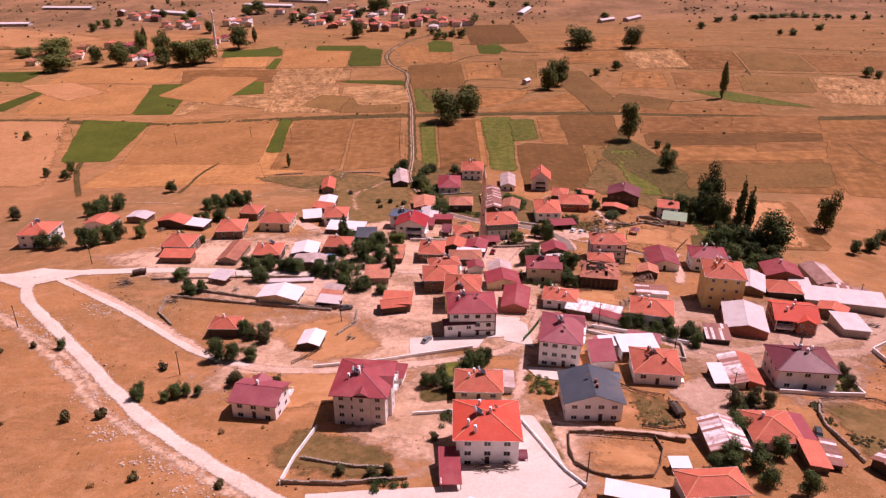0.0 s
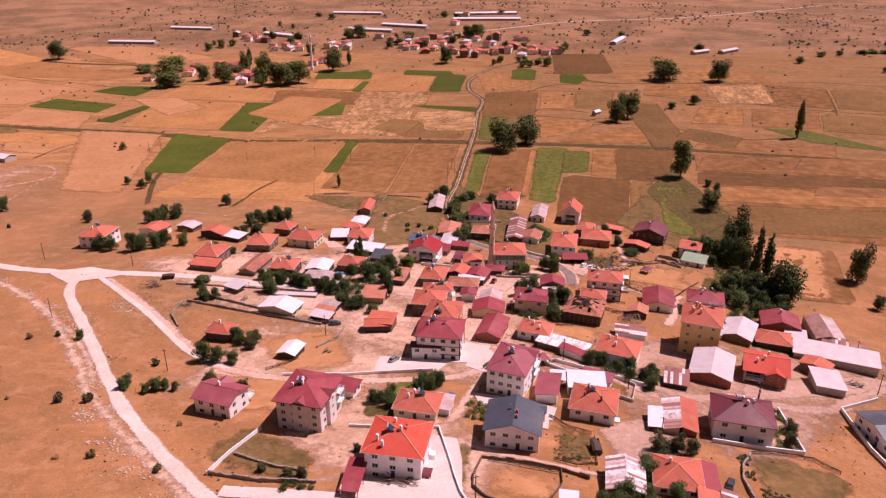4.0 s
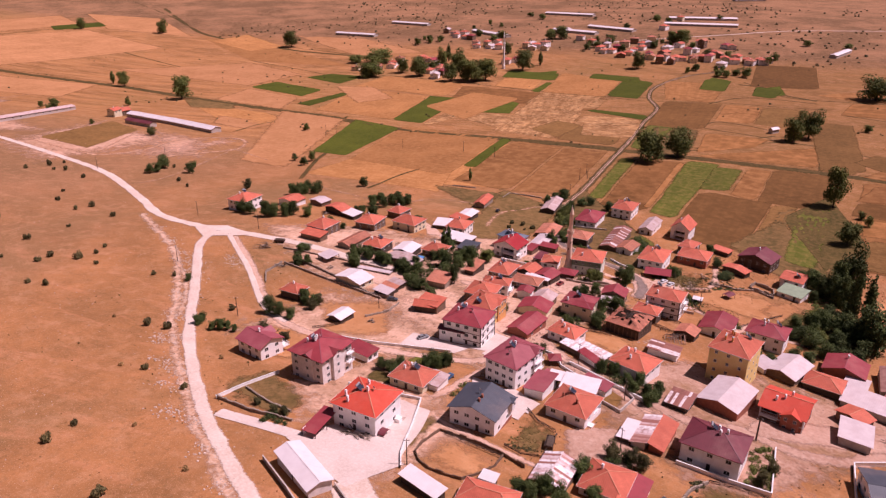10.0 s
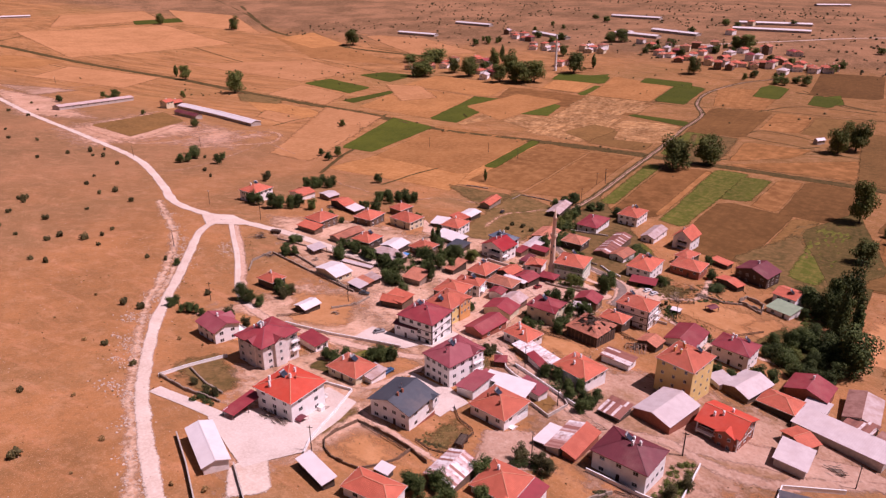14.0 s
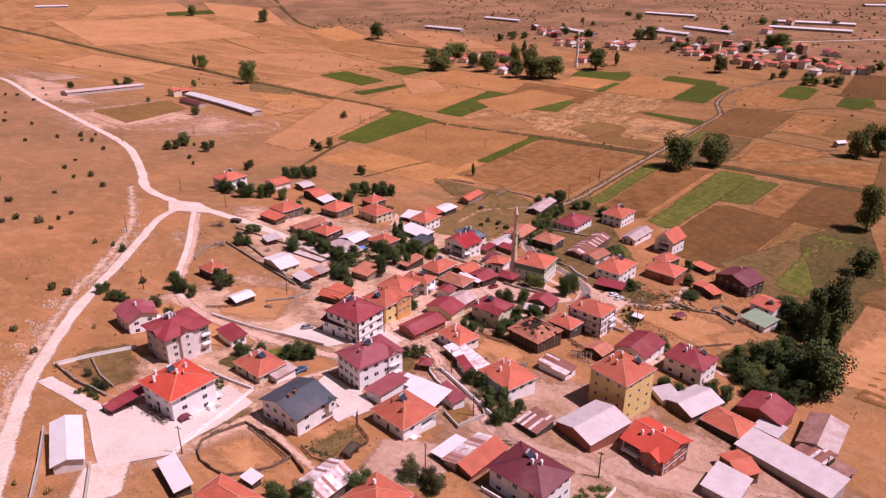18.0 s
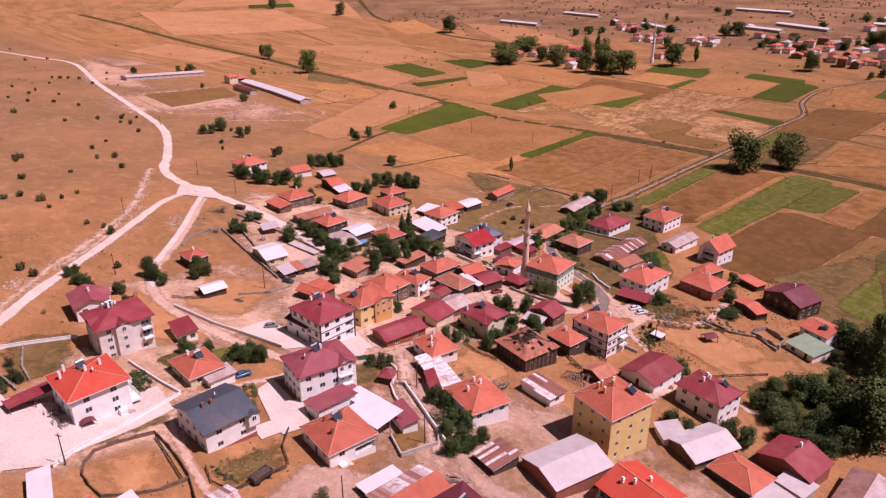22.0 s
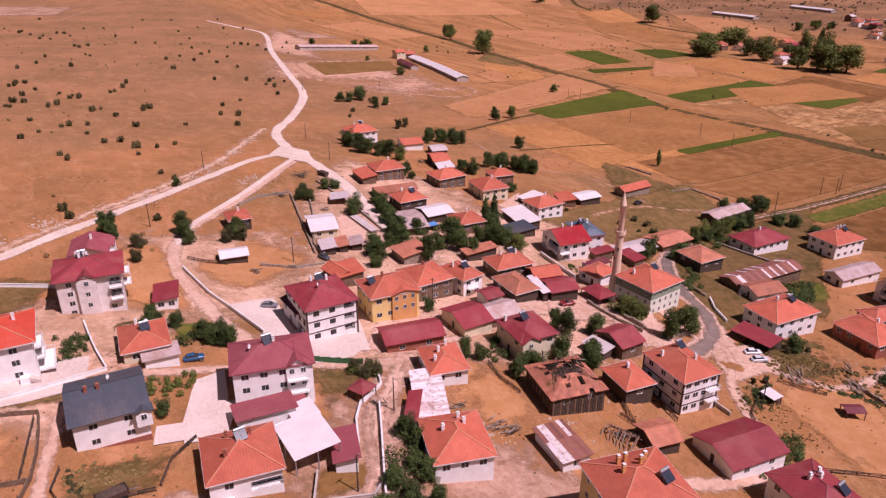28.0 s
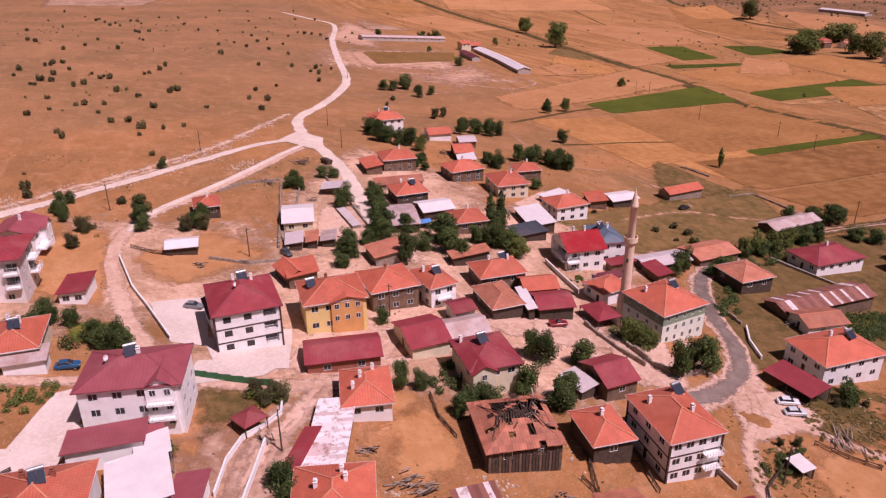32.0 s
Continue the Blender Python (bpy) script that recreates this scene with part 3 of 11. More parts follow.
# ---- houses ----
def box(verts, faces, x0, x1, y0, y1, z0, z1):
    n = len(verts)
    verts += [(x0, y0, z0), (x1, y0, z0), (x1, y1, z0), (x0, y1, z0), (x0, y0, z1), (x1, y0, z1), (x1, y1, z1), (x0, y1, z1)]
    faces += [(n, n + 3, n + 2, n + 1), (n + 4, n + 5, n + 6, n + 7), (n, n + 1, n + 5, n + 4), (n + 1, n + 2, n + 6, n + 5), (n + 2, n + 3, n + 7, n + 6), (n + 3, n, n + 4, n + 7)]


def beam(verts, faces, a, b, wide, tall):
    a, b = Vector(a), Vector(b)
    d = (b - a).normalized()
    s = d.cross(Vector((0, 0, 1)))
    s = (s.normalized() if s.length > 1e-4 else Vector((1, 0, 0))) * wide / 2
    u = s.cross(d).normalized() * tall
    n = len(verts)
    for p in (a, b):
        verts += [tuple(p - s), tuple(p + s), tuple(p + s + u), tuple(p - s + u)]
    faces += [(n, n + 1, n + 2, n + 3), (n + 7, n + 6, n + 5, n + 4), (n, n + 4, n + 5, n + 1), (n + 1, n + 5, n + 6, n + 2), (n + 2, n + 6, n + 7, n + 3), (n + 3, n + 7, n + 4, n)]


def tube(verts, faces, a, b, r0, r1=None, sides=8, caps=True):
    a, b = Vector(a), Vector(b)
    r1 = r0 if r1 is None else r1
    q = (b - a).to_track_quat("Z", "Y")
    n = len(verts)
    for p, r in ((a, r0), (b, r1)):
        for k in range(sides):
            g = 2 * math.pi * k / sides
            verts.append(tuple(p + q @ Vector((math.cos(g) * r, math.sin(g) * r, 0))))
    for k in range(sides):
        m = (k + 1) % sides
        faces.append((n + k, n + m, n + sides + m, n + sides + k))
    if caps:
        faces.append(tuple(n + k for k in range(sides))[::-1])
        faces.append(tuple(n + sides + k for k in range(sides)))


SHARED = {}


def shared(key, make):
    if key not in SHARED:
        v, f, mats, ids = make()
        me = bpy.data.meshes.new(key[0])
        me.from_pydata(v, [], f)
        for k in mats:
            me.materials.append(k)
        if ids:
            me.polygons.foreach_set("material_index", ids)
        SHARED[key] = me
    return SHARED[key]


def hang(name, mesh, parent, x, y, z, rz=0.0, label=""):
    ob = new(name, mesh)
    ob.parent = parent
    ob.matrix_basis = pose(x, y, z, 0, 0, rz)
    if label:
        tagged(ob, label)
    return ob


def window_mesh(w, h, frame_mat):
    def make():
        t = 0.055
        xs = [-w / 2, -w / 2 + t, -t / 2, t / 2, w / 2 - t, w / 2]
        zs = [0.0, t, h - t, h]
        v = [(x, y, z) for y in (-0.02, 0.09) for z in zs for x in xs]
        nv = len(xs) * len(zs)
        solid = {(i, j) for i in range(5) for j in range(3) if not (j == 1 and i in (1, 3))}
        f = []
        for i, j in solid:
            k = j * 6 + i
            q = (k, k + 1, k + 7, k + 6)
            f.append(q)
            f.append(tuple(m + nv for m in q[::-1]))
            for di, dj, e in ((-1, 0, (k + 6, k)), (1, 0, (k + 1, k + 7)), (0, -1, (k, k + 1)), (0, 1, (k + 7, k + 6))):
                if (i + di, j + dj) not in solid:
                    f.append((e[1], e[0], e[0] + nv, e[1] + nv))
        return v, f, [M[frame_mat]], None
    return shared(("window", round(w, 2), round(h, 2), frame_mat), make)


def pane_mesh(w, h):
    def make():
        v, f = [], []
        box(v, f, -w / 2 + 0.06, w / 2 - 0.06, 0.055, 0.065, 0.06, h - 0.06)
        return v, f, [M["glass"]], None
    return shared(("pane", round(w, 2), round(h, 2)), make)


SIDES = {"E": 0, "N": 90, "W": 180, "S": 270}


def side_frame(side, w, d):
    """Length of a side, and the pose of its middle at the wall's face. Local x runs along w; E faces local -y."""
    if side == "E":
        return w, (0, -d / 2), 0
    if side == "N":
        return d, (w / 2, 0), 90
    if side == "W":
        return w, (0, d / 2), 180
    return d, (-w / 2, 0), 270


def wall_mesh(w, d, z0, z1, holes):
    verts, faces = [], []
    for side in "ENWS":
        ln_, (cx, cy), rz = side_frame(side, w, d)
        m = pose(cx, cy, 0, 0, 0, rz)
        mine = [q for q in holes if q[0] == side]
        us = sorted({-ln_ / 2, ln_ / 2, *(q[1] for q in mine), *(q[2] for q in mine)})
        vs = sorted({z0, z1, *(q[3] for q in mine), *(q[4] for q in mine)})

        def quad(*ps):
            n = len(verts)
            verts.extend(tuple(m @ Vector(p)) for p in ps)
            faces.append((n, n + 1, n + 2, n + 3))
        for i in range(len(us) - 1):
            for j in range(len(vs) - 1):
                um, vm = (us[i] + us[i + 1]) / 2, (vs[j] + vs[j + 1]) / 2
                if any(q[1] < um < q[2] and q[3] < vm < q[4] for q in mine):
                    continue
                quad((us[i], 0, vs[j]), (us[i + 1], 0, vs[j]), (us[i + 1], 0, vs[j + 1]), (us[i], 0, vs[j + 1]))
        for _, a, b, c, e, *deep in mine:
            depth = deep[0] if deep else 0.16
            quad((a, 0, c), (b, 0, c), (b, depth, c), (a, depth, c))
            quad((a, depth, e), (b, depth, e), (b, 0, e), (a, 0, e))
            quad((a, 0, c), (a, depth, c), (a, depth, e), (a, 0, e))
            quad((b, depth, c), (b, 0, c), (b, 0, e), (b, depth, e))
            quad((a, depth, c), (b, depth, c), (b, depth, e), (a, depth, e))
    return verts, faces


def roof_mesh(w, d, kind, rise, thick=0.14):
    """Roof over a w by d eave line at height 0; returns verts, faces, uvs, ridge lines and a height function."""
    x, y = w / 2, d / 2
    lines = []
    if kind == "hip":
        if w >= d:
            k = (w - d) / 2 + 0.02
            top = [(-k, 0, rise), (k, 0, rise)]
            tri = [[(x, -y, 0), (x, y, 0), top[1]], [(-x, y, 0), (-x, -y, 0), top[0]]]
            quads = [[(-x, -y, 0), (x, -y, 0), top[1], top[0]], [(x, y, 0), (-x, y, 0), top[0], top[1]]]
            ends = {0: [(-x, -y, 0), (-x, y, 0)], 1: [(x, -y, 0), (x, y, 0)]}
        else:
            k = (d - w) / 2 + 0.02
            top = [(0, -k, rise), (0, k, rise)]
            tri = [[(-x, -y, 0), (x, -y, 0), top[0]], [(x, y, 0), (-x, y, 0), top[1]]]
            quads = [[(x, -y, 0), (x, y, 0), top[1], top[0]], [(-x, y, 0), (-x, -y, 0), top[0], top[1]]]
            ends = {0: [(-x, -y, 0), (x, -y, 0)], 1: [(-x, y, 0), (x, y, 0)]}
        polys = tri + quads
        lines = [(top[0], top[1])] + [(p, top[e]) for e in (0, 1) for p in ends[e]]
        def high(px, py):
            return rise * max(0.0, min(1.0, min((x - abs(px)) / min(x, y), (y - abs(py)) / min(x, y))))
    elif kind == "gable_x":
        polys = [[(-x, -y, 0), (x, -y, 0), (x, 0, rise), (-x, 0, rise)], [(x, y, 0), (-x, y, 0), (-x, 0, rise), (x, 0, rise)]]
        lines = [((-x, 0, rise), (x, 0, rise))]
        def high(px, py):
            return rise * (1 - abs(py) / y)
    elif kind == "gable_y":
        polys = [[(x, -y, 0), (x, y, 0), (0, y, rise), (0, -y, rise)], [(-x, y, 0), (-x, -y, 0), (0, -y, rise), (0, y, rise)]]
        lines = [((0, -y, rise), (0, y, rise))]
        def high(px, py):
            return rise * (1 - abs(px) / x)
    elif kind == "shed_e":
        polys = [[(-x, -y, 0), (x, -y, 0), (x, y, rise), (-x, y, rise)]]
        def high(px, py):
            return rise * (py + y) / d
    elif kind == "shed_w":
        polys = [[(x, y, 0), (-x, y, 0), (-x, -y, rise), (x, -y, rise)]]
        def high(px, py):
            return rise * (y - py) / d
    elif kind == "shed_n":
        polys = [[(x, -y, 0), (x, y, 0), (-x, y, rise), (-x, -y, rise)]]
        def high(px, py):
            return rise * (x - px) / w
    else:
        polys = [[(-x, y, 0), (-x, -y, 0), (x, -y, rise), (x, y, rise)]]
        def high(px, py):
            return rise * (px + x) / w
    verts, faces, uvs = [], [], []
    for p in polys:
        p = [Vector(q) for q in p]
        e = (p[1] - p[0]).normalized()
        nrm = (p[1] - p[0]).cross(p[2] - p[0]).normalized()
        s = nrm.cross(e)
        n = len(verts)
        verts += [tuple(q + Vector((0, 0, thick))) for q in p]
        faces.append(tuple(range(n, n + len(p))))
        uvs += [((q - p[0]).dot(e) + 50, (q - p[0]).dot(s) + 50) for q in p]
        n = len(verts)
        verts += [tuple(q) for q in p]
        faces.append(tuple(range(n, n + len(p)))[::-1])
        uvs += [(0, 0)] * len(p)
        for i in range(len(p)):
            a, b = p[i], p[(i + 1) % len(p)]
            if kind == "hip" and (a.z > 0.01 or b.z > 0.01):
                continue
            if kind.startswith("gable") and a.z > 0.01 and b.z > 0.01:
                continue
            n = len(verts)
            up = Vector((0, 0, thick))
            verts += [tuple(a), tuple(b), tuple(b + up), tuple(a + up)]
            faces.append((n, n + 1, n + 2, n + 3))
            uvs += [(0, 0)] * 4
    lines = [(tuple(Vector(a) + Vector((0, 0, thick))), tuple(Vector(b) + Vector((0, 0, thick)))) for a, b in lines]
    return verts, faces, uvs, lines, high


def chimney_mesh(tall, style):
    def make():
        v, f = [], []
        s = 0.27
        box(v, f, -s, s, -s, s, -0.7, tall)
        box(v, f, -s - 0.06, s + 0.06, -s - 0.06, s + 0.06, tall, tall + 0.08)
        ids = [0] * len(f)
        for cx in (-0.16, 0.16):
            box(v, f, cx - 0.08, cx + 0.08, -0.18, 0.18, tall + 0.1, tall + 0.34)
        box(v, f, -s, s, -s, s, tall + 0.34, tall + 0.42)
        ids += [1] * (len(f) - len(ids))
        return v, f, [M[style], M["trimw" if style != "brick" else "tile_old"]], ids
    return shared(("chimney", round(tall, 1), style), make)


def heater(parent, x, y, z, rz):
    """Roof water heater: two collectors on a raked stand and a lying tank."""
    def stand():
        v, f = [], []
        polytube(v, f, [(-0.95, -1.0, -0.6), (-0.95, 0.55, 1.1), (-0.95, 0.55, -0.8), (-0.95, 0.57, 1.08), (0.95, 0.57, 1.08), (0.95, 0.55, -0.8), (0.95, 0.55, 1.1), (0.95, -1.0, -0.6)], 0.04)
        return v, f, [M["steel"]], None

    def panel():
        v, f = [], []
        a = Vector((0, -1.0, 0.02))
        b = Vector((0, 0.5, 1.12))
        u = (b - a).normalized()
        nrm = Vector((0, -u.z, u.y))
        q = []
        for s in (-0.48, 0.48):
            for e in (a, b):
                for h in (0.02, 0.11):
                    q.append(tuple(e + Vector((s, 0, 0)) + nrm * h))
        v += q
        f += [(0, 1, 3, 2), (4, 6, 7, 5), (0, 4, 5, 1), (2, 3, 7, 6), (1, 5, 7, 3), (0, 2, 6, 4)]
        return v, f, [M["solar"]], None

    def tank():
        v, f = [], []
        tube(v, f, (-0.95, 0.62, 1.3), (0.95, 0.62, 1.3), 0.29, sides=12)
        return v, f, [M["steel"]], None
    body = hang("solar_heater", shared(("heater_stand",), stand), parent, x, y, z, rz, "roof water heater with blue collectors and steel tank")
    for s in (-0.5, 0.5):
        hang("collector", shared(("collector",), panel), body, s, 0, 0)
    hang("tank", shared(("tank",), tank), body, 0, 0, 0)


def dish(parent, x, y, z, rz):
    def make():
        v, f = [], []
        tube(v, f, (0, 0, -0.6), (0, 0, 0.55), 0.035, sides=5)
        c = Vector((0, -0.08, 0.75))
        n0 = len(v)
        v.append(tuple(c + Vector((0, 0.12, -0.05))))
        for k in range(14):
            g = 2 * math.pi * k / 14
            v.append(tuple(c + Vector((math.cos(g) * 0.5, -0.1 + 0.2 * math.sin(g) * 0.5, math.sin(g) * 0.5))))
        for k in range(14):
            f.append((n0, n0 + 1 + k, n0 + 1 + (k + 1) % 14))
        tube(v, f, (0, 0.05, 0.4), (0, -0.55, 0.7), 0.02, sides=4)
        return v, f, [M["trimw"]], None
    hang("satellite_dish", shared(("dish",), make), parent, x, y, z, rz)


def railing_mesh(ln_, tall=0.95):
    """One welded balcony railing: posts, top and bottom rail cut out of a single frame."""
    def make():
        n = max(2, int(ln_ / 0.5))
        xs = []
        for k in range(n + 1):
            c = -ln_ / 2 + 0.03 + (ln_ - 0.06) * k / n
            xs += [c - 0.03, c + 0.03]
        zs = [0.0, 0.06, 0.14, tall - 0.07, tall]
        full = lambda i, j: 0 <= i < len(xs) - 1 and 0 <= j < 4 and (i % 2 == 0 or j in (1, 3))
        v = [(x, y, z) for y in (-0.025, 0.025) for z in zs for x in xs]
        nx, ny = len(xs), len(xs) * len(zs)
        f = []
        for i in range(nx - 1):
            for j in range(4):
                if not full(i, j):
                    continue
                a, b, c, d = j * nx + i, j * nx + i + 1, (j + 1) * nx + i + 1, (j + 1) * nx + i
                f += [(a, b, c, d), (d + ny, c + ny, b + ny, a + ny)]
                for p, q, oi, oj in ((a, b, 0, -1), (b, c, 1, 0), (c, d, 0, 1), (d, a, -1, 0)):
                    if not full(i + oi, j + oj):
                        f.append((q, p, p + ny, q + ny))
        return v, f, [M["trimw"]], None
    return shared(("railing", round(ln_, 1)), make)


def balcony(root, side, w, d, u, z, ln_, out=1.3):
    _, (cx, cy), rz = side_frame(side, w, d)
    b = pose(cx, cy, 0, 0, 0, rz)
    v, f = [], []
    box(v, f, -ln_ / 2, ln_ / 2, -out, 0.1, -0.16, 0.0)
    slab = link("balcony", v, f, M["white"], root)
    slab.matrix_basis = b @ pose(u, 0, z)
    hang("railing", railing_mesh(ln_), slab, 0, -out + 0.04, 0)
    hang("railing", railing_mesh(out - 0.1), slab, -ln_ / 2 + 0.04, -out / 2, 0, 90)
    hang("railing", railing_mesh(out - 0.1), slab, ln_ / 2 - 0.04, -out / 2, 0, 90)


def bay(root, w, d, h, z0, cover, side, u, wide, out, up=0.0, rise=1.6, material="white", low=None, windows=2, back=0.6):
    """A projecting bay under a small cross gable that runs back into the main roof."""
    ln_, (cx, cy), rz = side_frame(side, w, d)
    deep = (d if side in "EW" else w) * back
    b = pose(cx, cy, 0, 0, 0, rz) @ pose(u, 0, 0)
    top, foot = h + up, z0 if low is None else low
    v, f = [], []
    box(v, f, -wide / 2, wide / 2, -out, 0.02, foot, top)
    n = len(v)
    v += [(-wide / 2, -out, top), (wide / 2, -out, top), (0, -out, top + rise)]
    f.append((n, n + 1, n + 2))
    body = link("bay", v, f, M[material], root)
    body.matrix_basis = b
    k = max(1, int((top - max(foot, 0)) / 2.6))
    for j in range(k):
        for i in range(windows):
            x = (-0.5 + (i + 0.5) / windows) * wide
            o = hang("window", window_mesh(0.95, 1.15, "trimw"), body, x, -out - 0.06, top - 1.75 - 2.7 * j, 0)
            hang("pane", pane_mesh(0.95, 1.15), o, 0, 0, 0)
    e, s = 0.4, rise / (wide / 2)
    x1, z1 = wide / 2 + e, top - e * s
    v = [(-x1, -out - e, z1), (0, -out - e, top + rise), (x1, -out - e, z1), (-x1, deep, z1), (0, deep, top + rise), (x1, deep, z1)]
    v += [(a_, b_, c_ + 0.13) for a_, b_, c_ in v]
    f = [(6, 7, 10, 9), (7, 8, 11, 10), (0, 3, 4, 1), (1, 4, 5, 2), (0, 1, 7, 6), (1, 2, 8, 7), (0, 6, 9, 3), (2, 5, 11, 8)]
    sl = math.hypot(x1, rise + e * s)
    uvs = []
    for q in f:
        for i in q:
            p = v[i]
            uvs.append((p[1] + 50, (x1 - abs(p[0])) / x1 * sl + 50))
    ob = link("bay_roof", v, f, M[cover], root, uvs=uvs)
    ob.matrix_basis = b


def house(x, y, yaw, w, d, h, roof="hip", cover="tile", wall="white", label="", floors=1, rise=None, cols=None, over=0.55,
          stacks=(), solar=None, plate=None, band=None, door="S", frames="trimw", balconies=(), lower=None, stack_mat="white",
          name="house", category="house", group="village houses", top_gap=0.6, win=(1.45, 1.25), bare=False, loggias=(), bays=(), caps=True, tilt=0.0, skirt=None):
    """A building whose eave line measures w by d, with its roof's edge h above the ground."""
    root = new(name)
    g = gtop(x, y)
    root.matrix_basis = pose(x, y, g, 0, 0, yaw) @ pose(0, 0, 0, 0, tilt, 0)
    tagged(root, label, category, group)
    ca, sa = math.cos(radians(yaw)), math.sin(radians(yaw))
    low = min(gtop(x + ca * a * w / 2 - sa * b * d / 2, y + sa * a * w / 2 + ca * b * d / 2) for a in (-1, 1) for b in (-1, 1)) - g
    low = max(low, -1.2) if tilt else low
    ww, dd = w - 2 * over, d - 2 * over
    z0 = low - 0.3
    cols = cols if cols is not None else {"E": max(1, round(ww / 3.6)), "S": max(1, round(dd / 3.8)), "N": max(1, round(dd / 4)), "W": max(1, round(ww / 4))}
    storey = h / max(floors, 1)
    holes, wins = [], []
    for side in "ENWS":
        ln_, _, _ = side_frame(side, ww, dd)
        n = cols.get(side, 0)
        for fl in range(floors):
            zs = h - top_gap - win[1] - storey * (floors - 1 - fl)
            if zs < 0.5:
                zs = 0.5
            if zs + win[1] > h - 0.15:
                continue
            for k in range(n):
                u = (-0.5 + (k + 0.5) / n) * ln_ * 0.94
                if fl == 0 and side == door and k == n // 2:
                    continue
                if win[0] > ln_ / n - 0.3:
                    continue
                holes.append((side, u - win[0] / 2, u + win[0] / 2, zs, zs + win[1]))
                wins.append((side, u, zs))
    dz = None
    if door and cols.get(door, 0) > 0:
        n = cols[door]
        ln_, _, _ = side_frame(door, ww, dd)
        u = (-0.5 + (n // 2 + 0.5) / n) * ln_ * 0.94
        _, (cx, cy), rz = side_frame(door, ww, dd)
        p = pose(0, 0, 0, 0, 0, yaw) @ Vector((cx, cy, 0))
        dz = (door, u, gtop(x + p.x, y + p.y) - g)
        if dz[2] + 2.15 < h - 0.1:
            holes.append((door, u - 0.5, u + 0.5, dz[2], dz[2] + 2.1))
        else:
            dz = None
    for q in loggias:
        lo_ = (q[0], q[1] - q[3] / 2, q[1] + q[3] / 2, q[2], q[2] + q[4])
        gone = [t for t in wins if t[0] == lo_[0] and lo_[1] - win[0] / 2 - 0.1 < t[1] < lo_[2] + win[0] / 2 + 0.1 and lo_[3] - win[1] < t[2] < lo_[4]]
        wins = [t for t in wins if t not in gone]
        holes = [t for t in holes if not any(t[0] == k[0] and abs((t[1] + t[2]) / 2 - k[1]) < 0.01 and abs(t[3] - k[2]) < 0.01 for k in gone)]
        holes.append((*lo_, 1.4))
    if lower:
        v, f = wall_mesh(ww, dd, z0, lower[1], [(q[0], q[1], q[2], q[3], min(q[4], lower[1] - 0.02)) for q in holes if q[3] < lower[1] - 0.1])
        link("lower_wall", v, f, M[lower[0]], root)
        v, f = wall_mesh(ww, dd, lower[1], h, [(q[0], q[1], q[2], max(q[3], lower[1] + 0.02), q[4]) for q in holes if q[4] > lower[1] + 0.1])
    else:
        v, f = wall_mesh(ww, dd, z0, h, holes)
    rise = rise if rise is not None else 0.42 * min(w, d) / 2
    rv, rf, ruv, lines, high = roof_mesh(w, d, roof, rise)
    if roof.startswith("gable"):
        for e in (-1, 1):
            n = len(v)
            k = 1 - over / (d / 2 if roof == "gable_x" else w / 2)
            if roof == "gable_x":
                v += [(e * ww / 2, -dd / 2, h), (e * ww / 2, dd / 2, h), (e * ww / 2, 0, h + rise * 0.99)]
            else:
                v += [(-ww / 2, e * dd / 2, h), (ww / 2, e * dd / 2, h), (0, e * dd / 2, h + rise * 0.99)]
            f.append((n, n + 1, n + 2))
    elif roof.startswith("shed"):
        n = len(v)
        c = [(-ww / 2, -dd / 2), (ww / 2, -dd / 2), (ww / 2, dd / 2), (-ww / 2, dd / 2)]
        v += [(a, b, h) for a, b in c] + [(a, b, h + high(a, b)) for a, b in c]
        f += [(n + k, n + (k + 1) % 4, n + 4 + (k + 1) % 4, n + 4 + k) for k in range(4)]
    link("wall", v, f, M[wall], root)
    if skirt:
        v, f = [], []
        top = gtop(x, y) - g + skirt[1]
        box(v, f, -ww / 2 - 0.06, ww / 2 + 0.06, -dd / 2 - 0.06, dd / 2 + 0.06, z0, top)
        link("plinth", v, f, M[skirt[0]], root)
    if band:
        for fl in range(floors):
            zb = h - 0.2 - storey * fl
            v, f = [], []
            e = 0.05
            box(v, f, -ww / 2 - e, ww / 2 + e, -dd / 2 - e, dd / 2 + e, zb - 0.14, zb + 0.14)
            link("floor_band", v, f, M[band], root)
        for a in (-1, 1):
            for b in (-1, 1):
                v, f = [], []
                box(v, f, a * ww / 2 - 0.16, a * ww / 2 + 0.16, b * dd / 2 - 0.16, b * dd / 2 + 0.16, z0, h - 0.35)
                link("corner_strip", v, f, M[band], root)
    for side, u, zs in wins:
        _, (cx, cy), rz = side_frame(side, ww, dd)
        p = pose(cx, cy, 0, 0, 0, rz) @ Vector((u, 0, 0))
        o = hang("window", window_mesh(win[0], win[1], frames), root, p.x, p.y, zs, rz)
        hang("pane", pane_mesh(win[0], win[1]), o, 0, 0, 0)
    if dz:
        _, (cx, cy), rz = side_frame(dz[0], ww, dd)
        p = pose(cx, cy, 0, 0, 0, rz) @ Vector((dz[1], 0, 0))

        def leafmesh():
            q, r = [], []
            box(q, r, -0.48, 0.48, 0.06, 0.12, 0.01, 2.08)
            box(q, r, -0.4, -0.05, 0.045, 0.06, 0.2, 0.95)
            box(q, r, 0.05, 0.4, 0.045, 0.06, 0.2, 0.95)
            box(q, r, -0.4, 0.4, 0.045, 0.06, 1.1, 1.95)
            return q, r, [M["brownt"]], None
        hang("door", shared(("door",), leafmesh), root, p.x, p.y, dz[2], rz)
    if bare:
        return root
    cover_ob = link("roof", rv, rf, M[cover], root, uvs=ruv)
